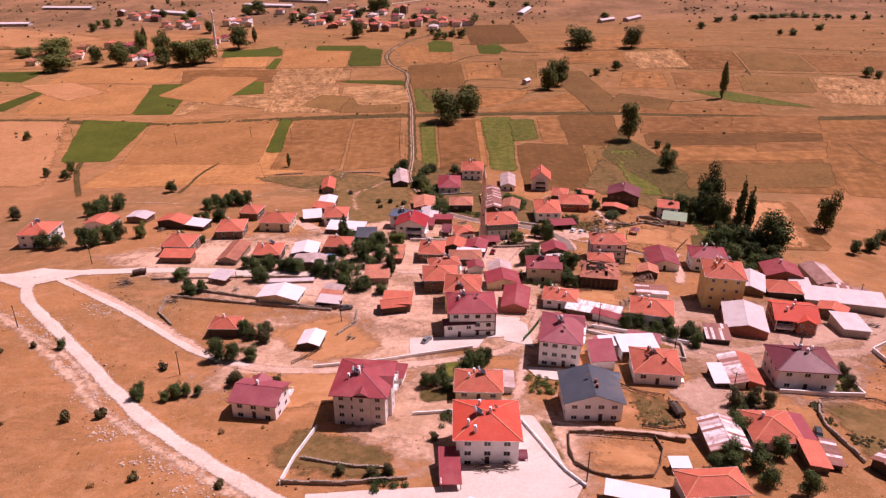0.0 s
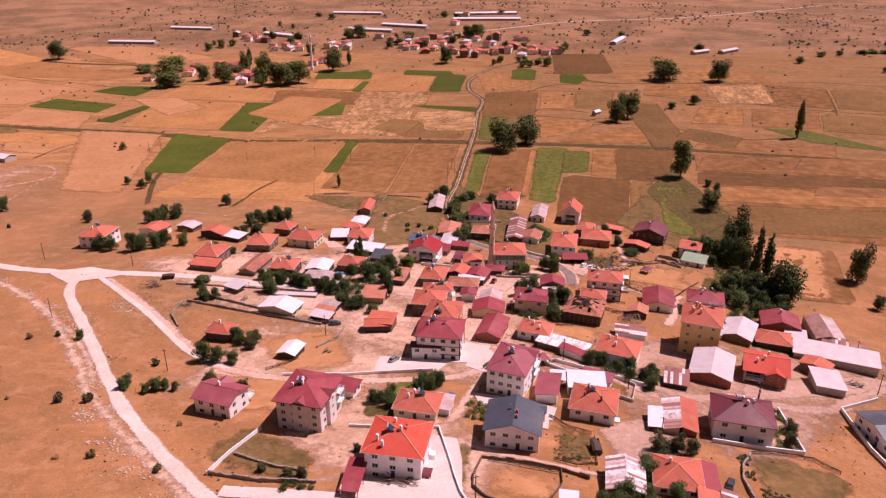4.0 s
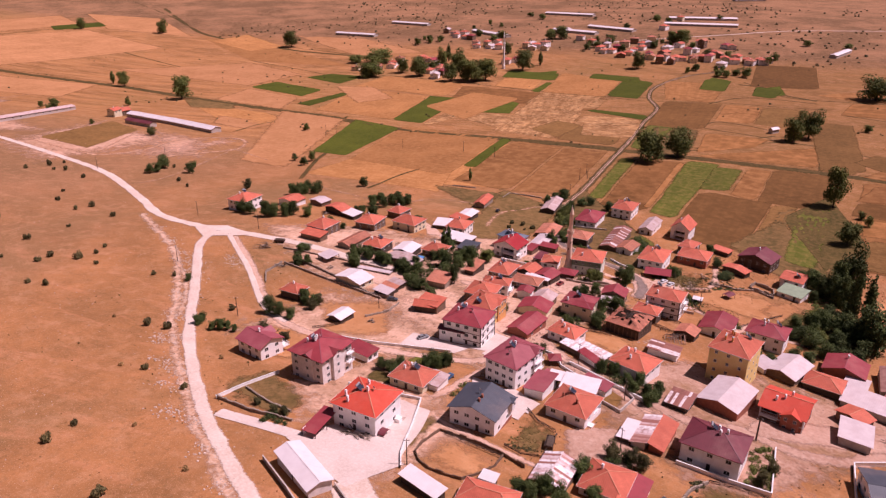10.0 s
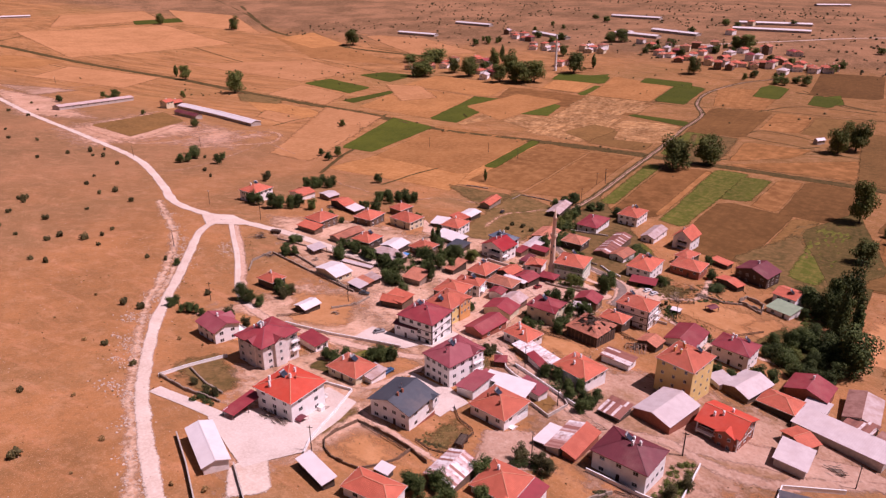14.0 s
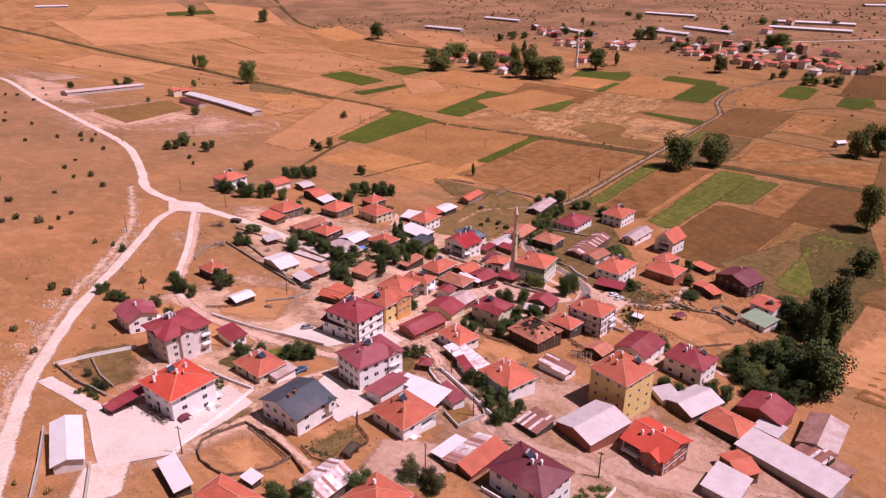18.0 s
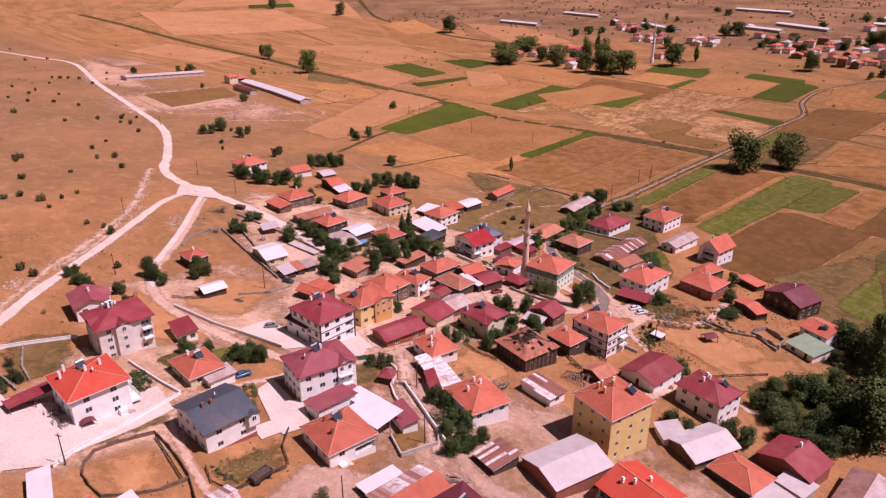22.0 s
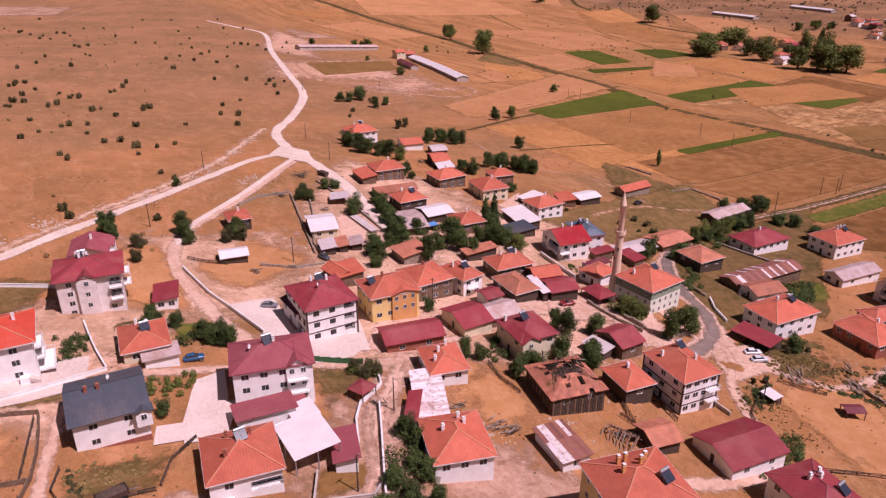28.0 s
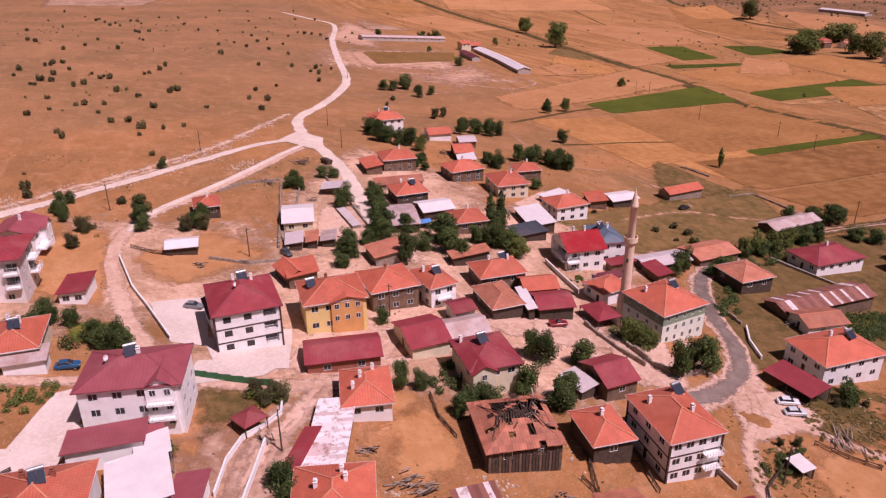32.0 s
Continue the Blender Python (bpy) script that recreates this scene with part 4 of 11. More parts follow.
    cover_ob.matrix_basis = pose(0, 0, h)
    if caps and roof == "hip":
        v, f = [], []
        for x0, x1, y0, y1 in ((-w / 2, w / 2, -d / 2 - 0.03, -d / 2), (-w / 2, w / 2, d / 2, d / 2 + 0.03), (-w / 2 - 0.03, -w / 2, -d / 2 - 0.03, d / 2 + 0.03), (w / 2, w / 2 + 0.03, -d / 2 - 0.03, d / 2 + 0.03)):
            box(v, f, x0, x1, y0, y1, -0.04, 0.17)
        gut = link("gutter", v, f, M["trimw" if cover.startswith("tile") else "sheet_rose"], root)
        gut.matrix_basis = pose(0, 0, h)
    if not caps:
        pass
    elif lines and cover.startswith("tile"):
        for a, b in lines:
            v, f = [], []
            beam(v, f, Vector(a) + Vector((0, 0, -0.03)), Vector(b) + Vector((0, 0, -0.03)), 0.26, 0.11)
            rc = link("ridge_cap", v, f, M["tile_ridge"], root)
            rc.matrix_basis = pose(0, 0, h)
    elif lines:
        for a, b in lines:
            v, f = [], []
            beam(v, f, Vector(a) + Vector((0, 0, -0.02)), Vector(b) + Vector((0, 0, -0.02)), 0.3, 0.06)
            rc = link("ridge_cap", v, f, M["sheet_rose" if cover == "sheet_red" else cover], root)
            rc.matrix_basis = pose(0, 0, h)
    for s in stacks:
        hz = high(s[0] * w / 2, s[1] * d / 2)
        hang("chimney", chimney_mesh(s[2] if len(s) > 2 else 1.1, stack_mat), root, s[0] * w / 2, s[1] * d / 2, h + hz, 0)
    if solar:
        heater(root, solar[0] * w / 2, solar[1] * d / 2, h + high(solar[0] * w / 2, solar[1] * d / 2) + 0.2, 97 - yaw)
    if plate:
        dish(root, plate[0] * w / 2, plate[1] * d / 2, h + high(plate[0] * w / 2, plate[1] * d / 2) + 0.4, 60)
    for q in loggias:
        _, (cx, cy), rz = side_frame(q[0], ww, dd)
        p = pose(cx, cy, 0, 0, 0, rz) @ Vector((q[1], 0.03, 0))
        hang("railing", railing_mesh(q[3]), root, p.x, p.y, q[2], rz)
        p = pose(cx, cy, 0, 0, 0, rz) @ Vector((q[1], 1.28, 0))
        o = hang("balcony_window", window_mesh(q[3] - 0.5, q[4] - 0.2, frames), root, p.x, p.y, q[2] + 0.02, rz)
        hang("pane", pane_mesh(q[3] - 0.5, q[4] - 0.2), o, 0, 0, 0)
    for q in bays:
        bay(root, ww, dd, h, z0, cover, *q)
    for b in balconies:
        balcony(root, b[0], ww, dd, b[1], b[2], b[3], *b[4:])
    return root


M["tile_ridge"] = plain("mortared_ridge", (0.60, 0.24, 0.145), 0.85, stain=(0.5, 0.165, 0.09), scale=1.5)



def canopy(x, y, yaw, w, d, h, roof="shed_s", rise=0.5, cover="sheet_bright", frame_mat="steel", label="", name="canopy", category="canopy", walls=""):
    """A roof on posts, open at the sides but for those named in walls."""
    root = new(name)
    g = gtop(x, y)
    m = pose(x, y, g, 0, 0, yaw)
    root.matrix_basis = m
    tagged(root, label, category)
    rv, rf, ruv, lines, high = roof_mesh(w, d, roof, rise, 0.08)
    link("roof", rv, rf, M[cover], root, uvs=ruv).matrix_basis = pose(0, 0, h)
    ww, dd = w - 0.5, d - 0.5
    nx_, ny_ = max(1, round(ww / 4.5)), max(1, round(dd / 4.5))
    for i in range(nx_ + 1):
        for j in range(ny_ + 1):
            if 0 < i < nx_ and 0 < j < ny_:
                continue
            px, py = -ww / 2 + ww * i / nx_, -dd / 2 + dd * j / ny_
            p = m @ Vector((px, py, 0))
            v, f = [], []
            box(v, f, px - 0.08, px + 0.08, py - 0.08, py + 0.08, gtop(p.x, p.y) - g - 0.3, h + high(px, py) + 0.01)
            link("post", v, f, M[frame_mat], root)
    for e in (-1, 1):
        v, f = [], []
        beam(v, f, (-w / 2 + 0.1, e * dd / 2, h - 0.2 + high(-w / 2, e * dd / 2)), (w / 2 - 0.1, e * dd / 2, h - 0.2 + high(w / 2, e * dd / 2)), 0.1, 0.18)
        link("beam", v, f, M[frame_mat], root)
    for side in walls:
        ln_, (cx, cy), rz = side_frame(side, ww - 0.2, dd - 0.2)
        v, f = [], []
        box(v, f, -ln_ / 2, ln_ / 2, -0.08, 0.08, -1.2, h + min(high(cx, cy), rise) - 0.05)
        link("wall", v, f, M["white"], root).matrix_basis = pose(cx, cy, 0, 0, 0, rz)
    return root


def hood(root, ww, dd, side, u, z, wide, out, material="sheet_brown"):
    """An arched hood over a door on two posts."""
    _, (cx, cy), rz = side_frame(side, ww, dd)
    b = pose(cx, cy, 0, 0, 0, rz) @ pose(u, 0, z)
    v, f = [], []
    n = 10
    for y0 in (0.0, -out):
        for k in range(n + 1):
            a = math.pi * (0.12 + 0.76 * k / n)
            for r in (wide / 2, wide / 2 - 0.07):
                v.append((math.cos(a) * r, y0, math.sin(a) * r * 0.55))
    for k in range(n):
        i, j = k * 2, (n + 1) * 2 + k * 2
        f += [(i, i + 2, j + 2, j), (i + 1, j + 1, j + 3, i + 3), (j, j + 2, j + 3, j + 1), (i, i + 1, i + 3, i + 2)]
    cover = link("hood", v, f, M[material], root)
    cover.matrix_basis = b
    for e in (-1, 1):
        v, f = [], []
        box(v, f, e * wide * 0.44 - 0.07, e * wide * 0.44 + 0.07, -out + 0.02, -out + 0.16, -z - 1.5, wide * 0.11)
        link("post", v, f, M["trimw"], root).matrix_basis = b


def steps(root, ww, dd, side, u, top, wide, count, out=0.0):
    """Outside stairs that climb along a wall to a landing."""
    _, (cx, cy), rz = side_frame(side, ww, dd)
    b = pose(cx, cy, 0, 0, 0, rz) @ pose(u, 0, 0)
    for k in range(count):
        v, f = [], []
        z = top - 0.18 * (k + 1)
        box(v, f, k * 0.3, k * 0.3 + 0.32, -out - wide, -out, z - 0.9, z)
        link("step", v, f, M["concrete_yard"], root).matrix_basis = b
    v, f = [], []
    box(v, f, -1.6, 0.02, -out - wide, -out, top - 1.6, top - 0.02)
    link("landing", v, f, M["white"], root).matrix_basis = b


# ---- plants, walls, poles ----
def leaf_cloud(verts, faces, rng, lumps, count, size):
    """Small leaf sprays spread through a set of lumps (centre, radii)."""
    vol = [l[3] * l[4] * l[5] for l in lumps]
    for _ in range(count):
        c = rng.choices(lumps, vol)[0]
        d = Vector((rng.gauss(0, 1), rng.gauss(0, 1), rng.gauss(0, 1))).normalized() * (rng.random() ** 0.35)
        p = Vector((c[0] + d.x * c[3], c[1] + d.y * c[4], c[2] + d.z * c[5]))
        n = (d + Vector((rng.gauss(0, 0.5), rng.gauss(0, 0.5), rng.gauss(0.4, 0.5)))).normalized()
        q = n.to_track_quat("Z", "Y").to_matrix() @ Euler((0, 0, rng.random() * 6.28)).to_matrix()
        s = size * rng.uniform(0.6, 1.3)
        k = len(verts)
        for a, b in ((-1.0, -0.1), (-0.2, -0.75), (0.9, -0.35), (0.7, 0.6), (-0.45, 0.8)):
            verts.append(tuple(p + q @ Vector((a * s, b * s, rng.uniform(-0.3, 0.3) * s))))
        faces.append((k, k + 1, k + 2, k + 3, k + 4))


def crown_mesh(kind, seed, leaf):
    key = ("crown", kind, seed, leaf)
    if key in SHARED:
        return SHARED[key]
    rng = random.Random(hash_of(kind) + seed * 77)
    v, f = [], []
    if kind == "poplar":
        lumps = [(rng.uniform(-0.02, 0.02), rng.uniform(-0.02, 0.02), 0.14 + 0.8 * k / 9, r, r, 0.085) for k, r in zip(range(10), (0.07, 0.1, 0.125, 0.135, 0.13, 0.125, 0.11, 0.09, 0.065, 0.035))]
        leaf_cloud(v, f, rng, lumps, 1500, 0.020)
    elif kind == "bush":
        lumps = [(rng.uniform(-0.4, 0.4), rng.uniform(-0.4, 0.4), rng.uniform(0.28, 0.5), rng.uniform(0.25, 0.42), rng.uniform(0.25, 0.42), rng.uniform(0.25, 0.42)) for _ in range(5)]
        leaf_cloud(v, f, rng, lumps, 420, 0.095)
    else:
        lumps = []
        for k in range(22):
            a = rng.uniform(0, 6.28)
            z = rng.uniform(0.16, 0.86)
            full = math.sqrt(max(0.04, 1.0 - ((z - 0.46) / 0.54) ** 2))
            r = rng.uniform(0.08, 0.33) * full
            s = rng.uniform(0.12, 0.21)
            lumps.append((math.cos(a) * r, math.sin(a) * r, z, s, s, s * 0.95))
        lumps.append((0, 0, 0.46, 0.29, 0.29, 0.38))
        leaf_cloud(v, f, rng, lumps, 4200, 0.021)
    me = bpy.data.meshes.new("crown")
    me.from_pydata(v, [], f)
    me.materials.append(M[leaf])
    SHARED[key] = me
    return me


def hash_of(s):
    return sum(ord(c) * (i + 3) for i, c in enumerate(s))


def trunk_mesh(kind, seed):
    def make():
        rng = random.Random(seed + 5)
        v, f = [], []
        top = 0.9 if kind == "poplar" else 0.62
        tube(v, f, (0, 0, -0.06), (rng.uniform(-0.01, 0.01), 0, 0.3), 0.028, 0.02, 7)
        tube(v, f, (0, 0, 0.3), (rng.uniform(-0.02, 0.02), rng.uniform(-0.02, 0.02), top), 0.02, 0.006, 6)
        for k in range(3 if kind == "poplar" else 6):
            a = k * 1.05 + rng.random()
            z = rng.uniform(0.24, 0.42)
            r = 0.05 if kind == "poplar" else rng.uniform(0.14, 0.25)
            tube(v, f, (0, 0, z), (math.cos(a) * r, math.sin(a) * r, z + rng.uniform(0.15, 0.32)), 0.012, 0.004, 5)
        return v, f, [M["trunk"]], None
    return shared(("trunk", kind, seed), make)


TREE_NO = [0]


def tree(x, y, tall, leaf, label, kind="tree", wide=0.0):
    TREE_NO[0] += 1
    rng = random.Random(TREE_NO[0] * 13)
    seed = rng.randrange(5)
    s = tall * 1.08 if wide else tall * rng.uniform(1.05, 1.4)
    w = wide / 0.80 if wide else s
    if wide and kind == "poplar":
        w = wide / 0.27
    root = new({"poplar": "poplar"}.get(kind, "tree"))
    root.matrix_basis = pose(x, y, gtop(x, y), 0, 0, rng.uniform(0, 360)) @ Matrix.Diagonal((w * rng.uniform(0.95, 1.12), w * rng.uniform(0.95, 1.12), s, 1))
    tagged(root, label, "tree", "trees")
    hang("trunk", trunk_mesh(kind, seed), root, 0, 0, 0)
    hang("crown", crown_mesh(kind, seed, leaf), root, 0, 0, 0)
    return root


def poplar(x, y, tall, leaf, label, wide=0.0):
    return tree(x, y, tall, leaf, label, "poplar", wide)


def bush(x, y, tall, leaf, label):
    TREE_NO[0] += 1
    rng = random.Random(TREE_NO[0] * 17)
    s = tall * rng.uniform(0.85, 1.6)
    ob = new("bush" if leaf != "straw_tuft" else "grass_tuft", crown_mesh("bush", rng.randrange(5), leaf))
    ob.matrix_basis = pose(x, y, gtop(x, y) - 0.1, 0, 0, rng.uniform(0, 360)) @ Matrix.Diagonal((s * 0.85, s * 0.85, s * 1.15, 1))
    return tagged(ob, label, "bush" if leaf != "straw_tuft" else "grass", "bushes of the slope" if leaf != "straw_tuft" else "grass tufts")


STONE_MESH = {}


def stone_mesh(seed, material):
    key = (seed, material)
    if key not in STONE_MESH:
        rng = random.Random(seed)
        bm = bmesh.new()
        bmesh.ops.create_icosphere(bm, subdivisions=1, radius=0.5)
        for q in bm.verts:
            q.co *= rng.uniform(0.75, 1.15)
            q.co.z *= 0.75
        me = bpy.data.meshes.new("stone")
        bm.to_mesh(me)
        bm.free()
        me.materials.append(M[material])
        STONE_MESH[key] = me
    return STONE_MESH[key]


def straight(pts, step):
    out = [Vector(pts[0])]
    for a, b in zip(pts, pts[1:]):
        a, b = Vector(a), Vector(b)
        n = max(1, round((b - a).length / step))
        out += [a.lerp(b, (k + 1) / n) for k in range(n)]
    return out


def wall(pts, tall, material, label):
    """A free-standing wall along a line, stepped down the slope in short lengths with coping or loose top stones."""
    line = straight(pts, 2.2)
    root = new("garden_wall")
    base = line[0]
    root.matrix_basis = pose(base.x, base.y, gtop(base.x, base.y))
    tagged(root, label, "wall", "garden walls")
    rng = random.Random(int(base.x * 7 + base.y))
    thick = 0.5 if material == "stone" else 0.24
    for a, b in zip(line, line[1:]):
        za, zb = gtop(a.x, a.y) - gtop(base.x, base.y), gtop(b.x, b.y) - gtop(base.x, base.y)
        v, f = [], []
        d = Vector((b.x - a.x, b.y - a.y))
        n = Vector((-d.y, d.x)).normalized() * thick / 2
        h = tall * (rng.uniform(0.7, 1.1) if material in ("stone", "mud") else 1.0)
        pa, pb = Vector((a.x - base.x, a.y - base.y)), Vector((b.x - base.x, b.y - base.y))
        v = [(p.x + s * n.x * (1.0 if k == 0 else 0.8), p.y + s * n.y * (1.0 if k == 0 else 0.8), z + (h if k else -0.4)) for k in (0, 1) for p, z in ((pa, za), (pb, zb)) for s in (-1, 1)]
        f = [(0, 2, 6, 4), (3, 1, 5, 7), (4, 6, 7, 5), (1, 0, 4, 5), (2, 3, 7, 6)]
        link("wall_length", v, f, M[material], root)
        if material == "stone":
            for _ in range(2):
                u = rng.random()
                p = pa.lerp(pb, u)
                o = hang("stone", stone_mesh(rng.randrange(6), "stone"), root, p.x + rng.uniform(-0.2, 0.2), p.y + rng.uniform(-0.2, 0.2), za + (zb - za) * u + h)
                o.scale = (rng.uniform(0.4, 0.8),) * 3
        elif material == "mud":
            v, f = [], []
            for k in range(5):
                u = (k + rng.random()) / 5
                p, z = pa.lerp(pb, u), za + (zb - za) * u
                tube(v, f, (p.x, p.y, z + h * 0.5), (p.x + rng.uniform(-0.2, 0.2), p.y + rng.uniform(-0.2, 0.2), z + h * rng.uniform(1.05, 1.35)), 0.05, 0.03, 5)
            link("brushwood", v, f, M["timber"], root)
        else:
            v, f = [], []
            beam(v, f, (pa.x, pa.y, za + h), (pb.x, pb.y, zb + h), thick + 0.1, 0.08)
            link("coping", v, f, M["trimw" if material == "white" else material], root)


def fence(pts, tall, material, label):
    line = straight(pts, 2.4)
    root = new("paddock_fence")
    base = line[0]
    gz0 = gtop(base.x, base.y)
    root.matrix_basis = pose(base.x, base.y, gz0)
    tagged(root, label, "fence", "paddock fences")
    rng = random.Random(int(base.x * 3 + base.y))
    P = [Vector((p.x - base.x, p.y - base.y, gtop(p.x, p.y) - gz0)) for p in line]
    for p in P:
        v, f = [], []
        tube(v, f, p + Vector((0, 0, -0.3)), p + Vector((rng.uniform(-0.12, 0.12), rng.uniform(-0.12, 0.12), tall * rng.uniform(0.9, 1.25))), 0.08, 0.06, 6)
        link("post", v, f, M[material], root)
    for a, b in zip(P, P[1:]):
        for z in (0.3, 0.62, 0.92):
            v, f = [], []
            j = Vector((0, 0, tall * z + rng.uniform(-0.1, 0.1)))
            beam(v, f, a + j, b + Vector((0, 0, tall * z + rng.uniform(-0.1, 0.1))), 0.07, 0.16)
            link("rail", v, f, M[material], root)


def pole(x, y, tall):
    root = new("utility_pole")
    root.matrix_basis = pose(x, y, gtop(x, y), 0, 0, (x * 7) % 180)
    tagged(root, "weathered wooden utility pole with a crossarm", "pole", "utility poles")
    v, f = [], []
    tube(v, f, (0, 0, -0.5), (0, 0, tall), 0.16, 0.1, 7)
    link("post", v, f, M["timber"], root)
    v, f = [], []
    beam(v, f, (-0.8, 0, tall - 0.6), (0.8, 0, tall - 0.6), 0.1, 0.12)
    arm = link("crossarm", v, f, M["timber"], root)
    for s in (-0.7, 0.0, 0.7):
        v, f = [], []
        tube(v, f, (s, 0, tall - 0.48), (s, 0, tall - 0.25), 0.05, 0.04, 6)
        link("insulator", v, f, M["trimw"], arm)


def garden(pts, tall, leaf, label):
    """A bed of leafy plants between four corners, too close together to tell apart."""
    a, b, c, e = (Vector(p) for p in pts)
    rng = random.Random(int(a.x * 3 + a.y))
    area = abs((b - a).cross(e - a))
    lumps = []
    for _ in range(max(6, min(120, int(area / (1.1 + 0.55 * tall * tall))))):
        u, v = rng.random(), rng.random()
        p = a * (1 - u) * (1 - v) + b * u * (1 - v) + c * u * v + e * (1 - u) * v
        s = tall * rng.uniform(0.3, 0.62)
        low = 0.45 if tall < 1.25 else 1.0
        lumps.append((p.x, p.y, gtop(p.x, p.y) + s * 0.75 * low, s * rng.uniform(0.8, 1.5), s * rng.uniform(0.8, 1.5), s * low))
    verts, faces = [], []
    leaf_cloud(verts, faces, rng, lumps, len(lumps) * 95, 0.11 + tall * 0.025)
    tagged(link("garden_plants", verts, faces, M[leaf]), label, "plants", kind="stuff")


def panelfence(pts, tall, material, label):
    """Solid sheet panels between posts, stepped down the slope."""
    line = spline(pts, 2.0)
    base = line[0]
    g0 = gtop(base.x, base.y)
    root = new("panel_fence")
    root.matrix_basis = pose(base.x, base.y, g0)
    tagged(root, label, "fence")
    for a, b in zip(line, line[1:]):
        z = (gtop(a.x, a.y) + gtop(b.x, b.y)) / 2 - g0
        rz = math.degrees(math.atan2(b.y - a.y, b.x - a.x))
        v, f = [], []
        long = (b - a).length
        n = max(2, int(long / 0.125))
        for k in range(n + 1):
            off = 0.03 if k % 2 else -0.03
            for y0 in (off - 0.015, off + 0.015):
                v.append((long * k / n, y0, 0.05))
                v.append((long * k / n, y0, tall))
        for k in range(n):
            i = k * 4
            f += [(i, i + 4, i + 5, i + 1), (i + 2, i + 3, i + 7, i + 6), (i + 1, i + 5, i + 7, i + 3), (i, i + 2, i + 6, i + 4)]
        f += [(0, 1, 3, 2), (n * 4, n * 4 + 2, n * 4 + 3, n * 4 + 1)]
        ob = link("panel", v, f, M[material], root)
        ob.matrix_basis = pose(a.x - base.x, a.y - base.y, z, 0, 0, rz)
        v, f = [], []
        box(v, f, -0.05, 0.05, -0.06, 0.06, -0.5, tall + 0.12)
        ob = link("post", v, f, M[material], root)
        ob.matrix_basis = pose(a.x - base.x, a.y - base.y, z, 0, 0, rz)



# ---- single things ----
def polytube(verts, faces, pts, r, sides=5):
    """One bent tube through points, in one piece."""
    P = [Vector(p) for p in pts]
    n0 = len(verts)
    for i, p in enumerate(P):
        d = (P[min(i + 1, len(P) - 1)] - P[max(i - 1, 0)]).normalized()
        q = d.to_track_quat("Z", "Y")
        for k in range(sides):
            g = 2 * math.pi * k / sides
            verts.append(tuple(p + q @ Vector((math.cos(g) * r, math.sin(g) * r, 0))))
    for i in range(len(P) - 1):
        for k in range(sides):
            a, b = n0 + i * sides + k, n0 + i * sides + (k + 1) % sides
            faces.append((a, b, b + sides, a + sides))


def lathe(profile, sides=20):
    verts, faces = [], []
    for r, z in profile:
        for k in range(sides):
            g = 2 * math.pi * k / sides
            verts.append((r * math.cos(g), r * math.sin(g), z))
    for i in range(len(profile) - 1):
        for k in range(sides):
            a, b = i * sides + k, i * sides + (k + 1) % sides
            faces.append((a, b, b + sides, a + sides))
    return verts, faces


def minaret(x, y, base, top, r, material, label, balcony_z):
    root = new("minaret")
    root.matrix_basis = pose(x, y, base)
    tagged(root, label, "minaret")
    H = top - base
    bz = balcony_z - base
    v, f = lathe([(r * 1.55, -1.0), (r * 1.55, 4.2), (r * 1.15, 6.0)], 12)
    link("foot", v, f, M[material], root)
    v, f = lathe([(r * 1.15, 6.0), (r, bz - 1.1)], 18)
    link("shaft", v, f, M[material], root, smooth=True)
    v, f = lathe([(r, bz - 1.1), (r * 1.12, bz - 0.8), (r * 1.2, bz - 0.7), (r * 1.38, bz - 0.25), (r * 1.5, bz - 0.2), (r * 1.5, bz)], 18)
    corb = link("balcony", v, f, M[material], root)
    v, f = lathe([(r * 1.5, bz), (r * 1.5, bz + 1.0), (r * 1.38, bz + 1.0), (r * 1.38, bz), (r * 0.7, bz + 0.01)], 18)
    link("parapet", v, f, M[material], corb)
    cz = H - H * 0.135
    v, f = lathe([(r * 0.82, bz), (r * 0.78, cz - 0.3), (r * 0.9, cz - 0.2), (r * 0.9, cz)], 18)
    link("upper_shaft", v, f, M[material], root, smooth=True)
    v, f = lathe([(r * 0.9, cz), (r * 0.5, cz + (H - cz) * 0.45), (0.06, H - 0.5)], 18)
    link("spire", v, f, M[material], root, smooth=True)
    v, f = lathe([(0.05, H - 0.6), (0.16, H - 0.4), (0.05, H - 0.2), (0.1, H - 0.1), (0.01, H)], 8)
    link("finial", v, f, M["steel"], root)
    for k in range(3):
        v, f = [], []
        box(v, f, -0.22, 0.22, -0.1, 0.1, -0.5, 0.5)
        o = link("slit_window", v, f, M["glass"], root)
        o.matrix_basis = pose(0, 0, 8.0 + k * (bz - 9.5) / 3, 0, 0, -60 + k * 50) @ pose(0, -r * 1.02, 0)


def loft(rings):
    verts, faces = [], []
    n = len(rings[0])
    for r in rings:
        verts += r
    for i in range(len(rings) - 1):
        for k in range(n):
            a, b = i * n + k, i * n + (k + 1) % n
            faces.append((a, b, b + n, a + n))
    faces.append(tuple(range(n))[::-1])
    faces.append(tuple(range((len(rings) - 1) * n, len(rings) * n)))
    return verts, faces


def section(x, w, z0, z1, rnd=0.12):
    return [(x, -w + rnd * 0.5, z0), (x, w - rnd * 0.5, z0), (x, w, z0 + rnd), (x, w, z1 - rnd), (x, w - rnd, z1), (x, -w + rnd, z1), (x, -w, z1 - rnd), (x, -w, z0 + rnd)]


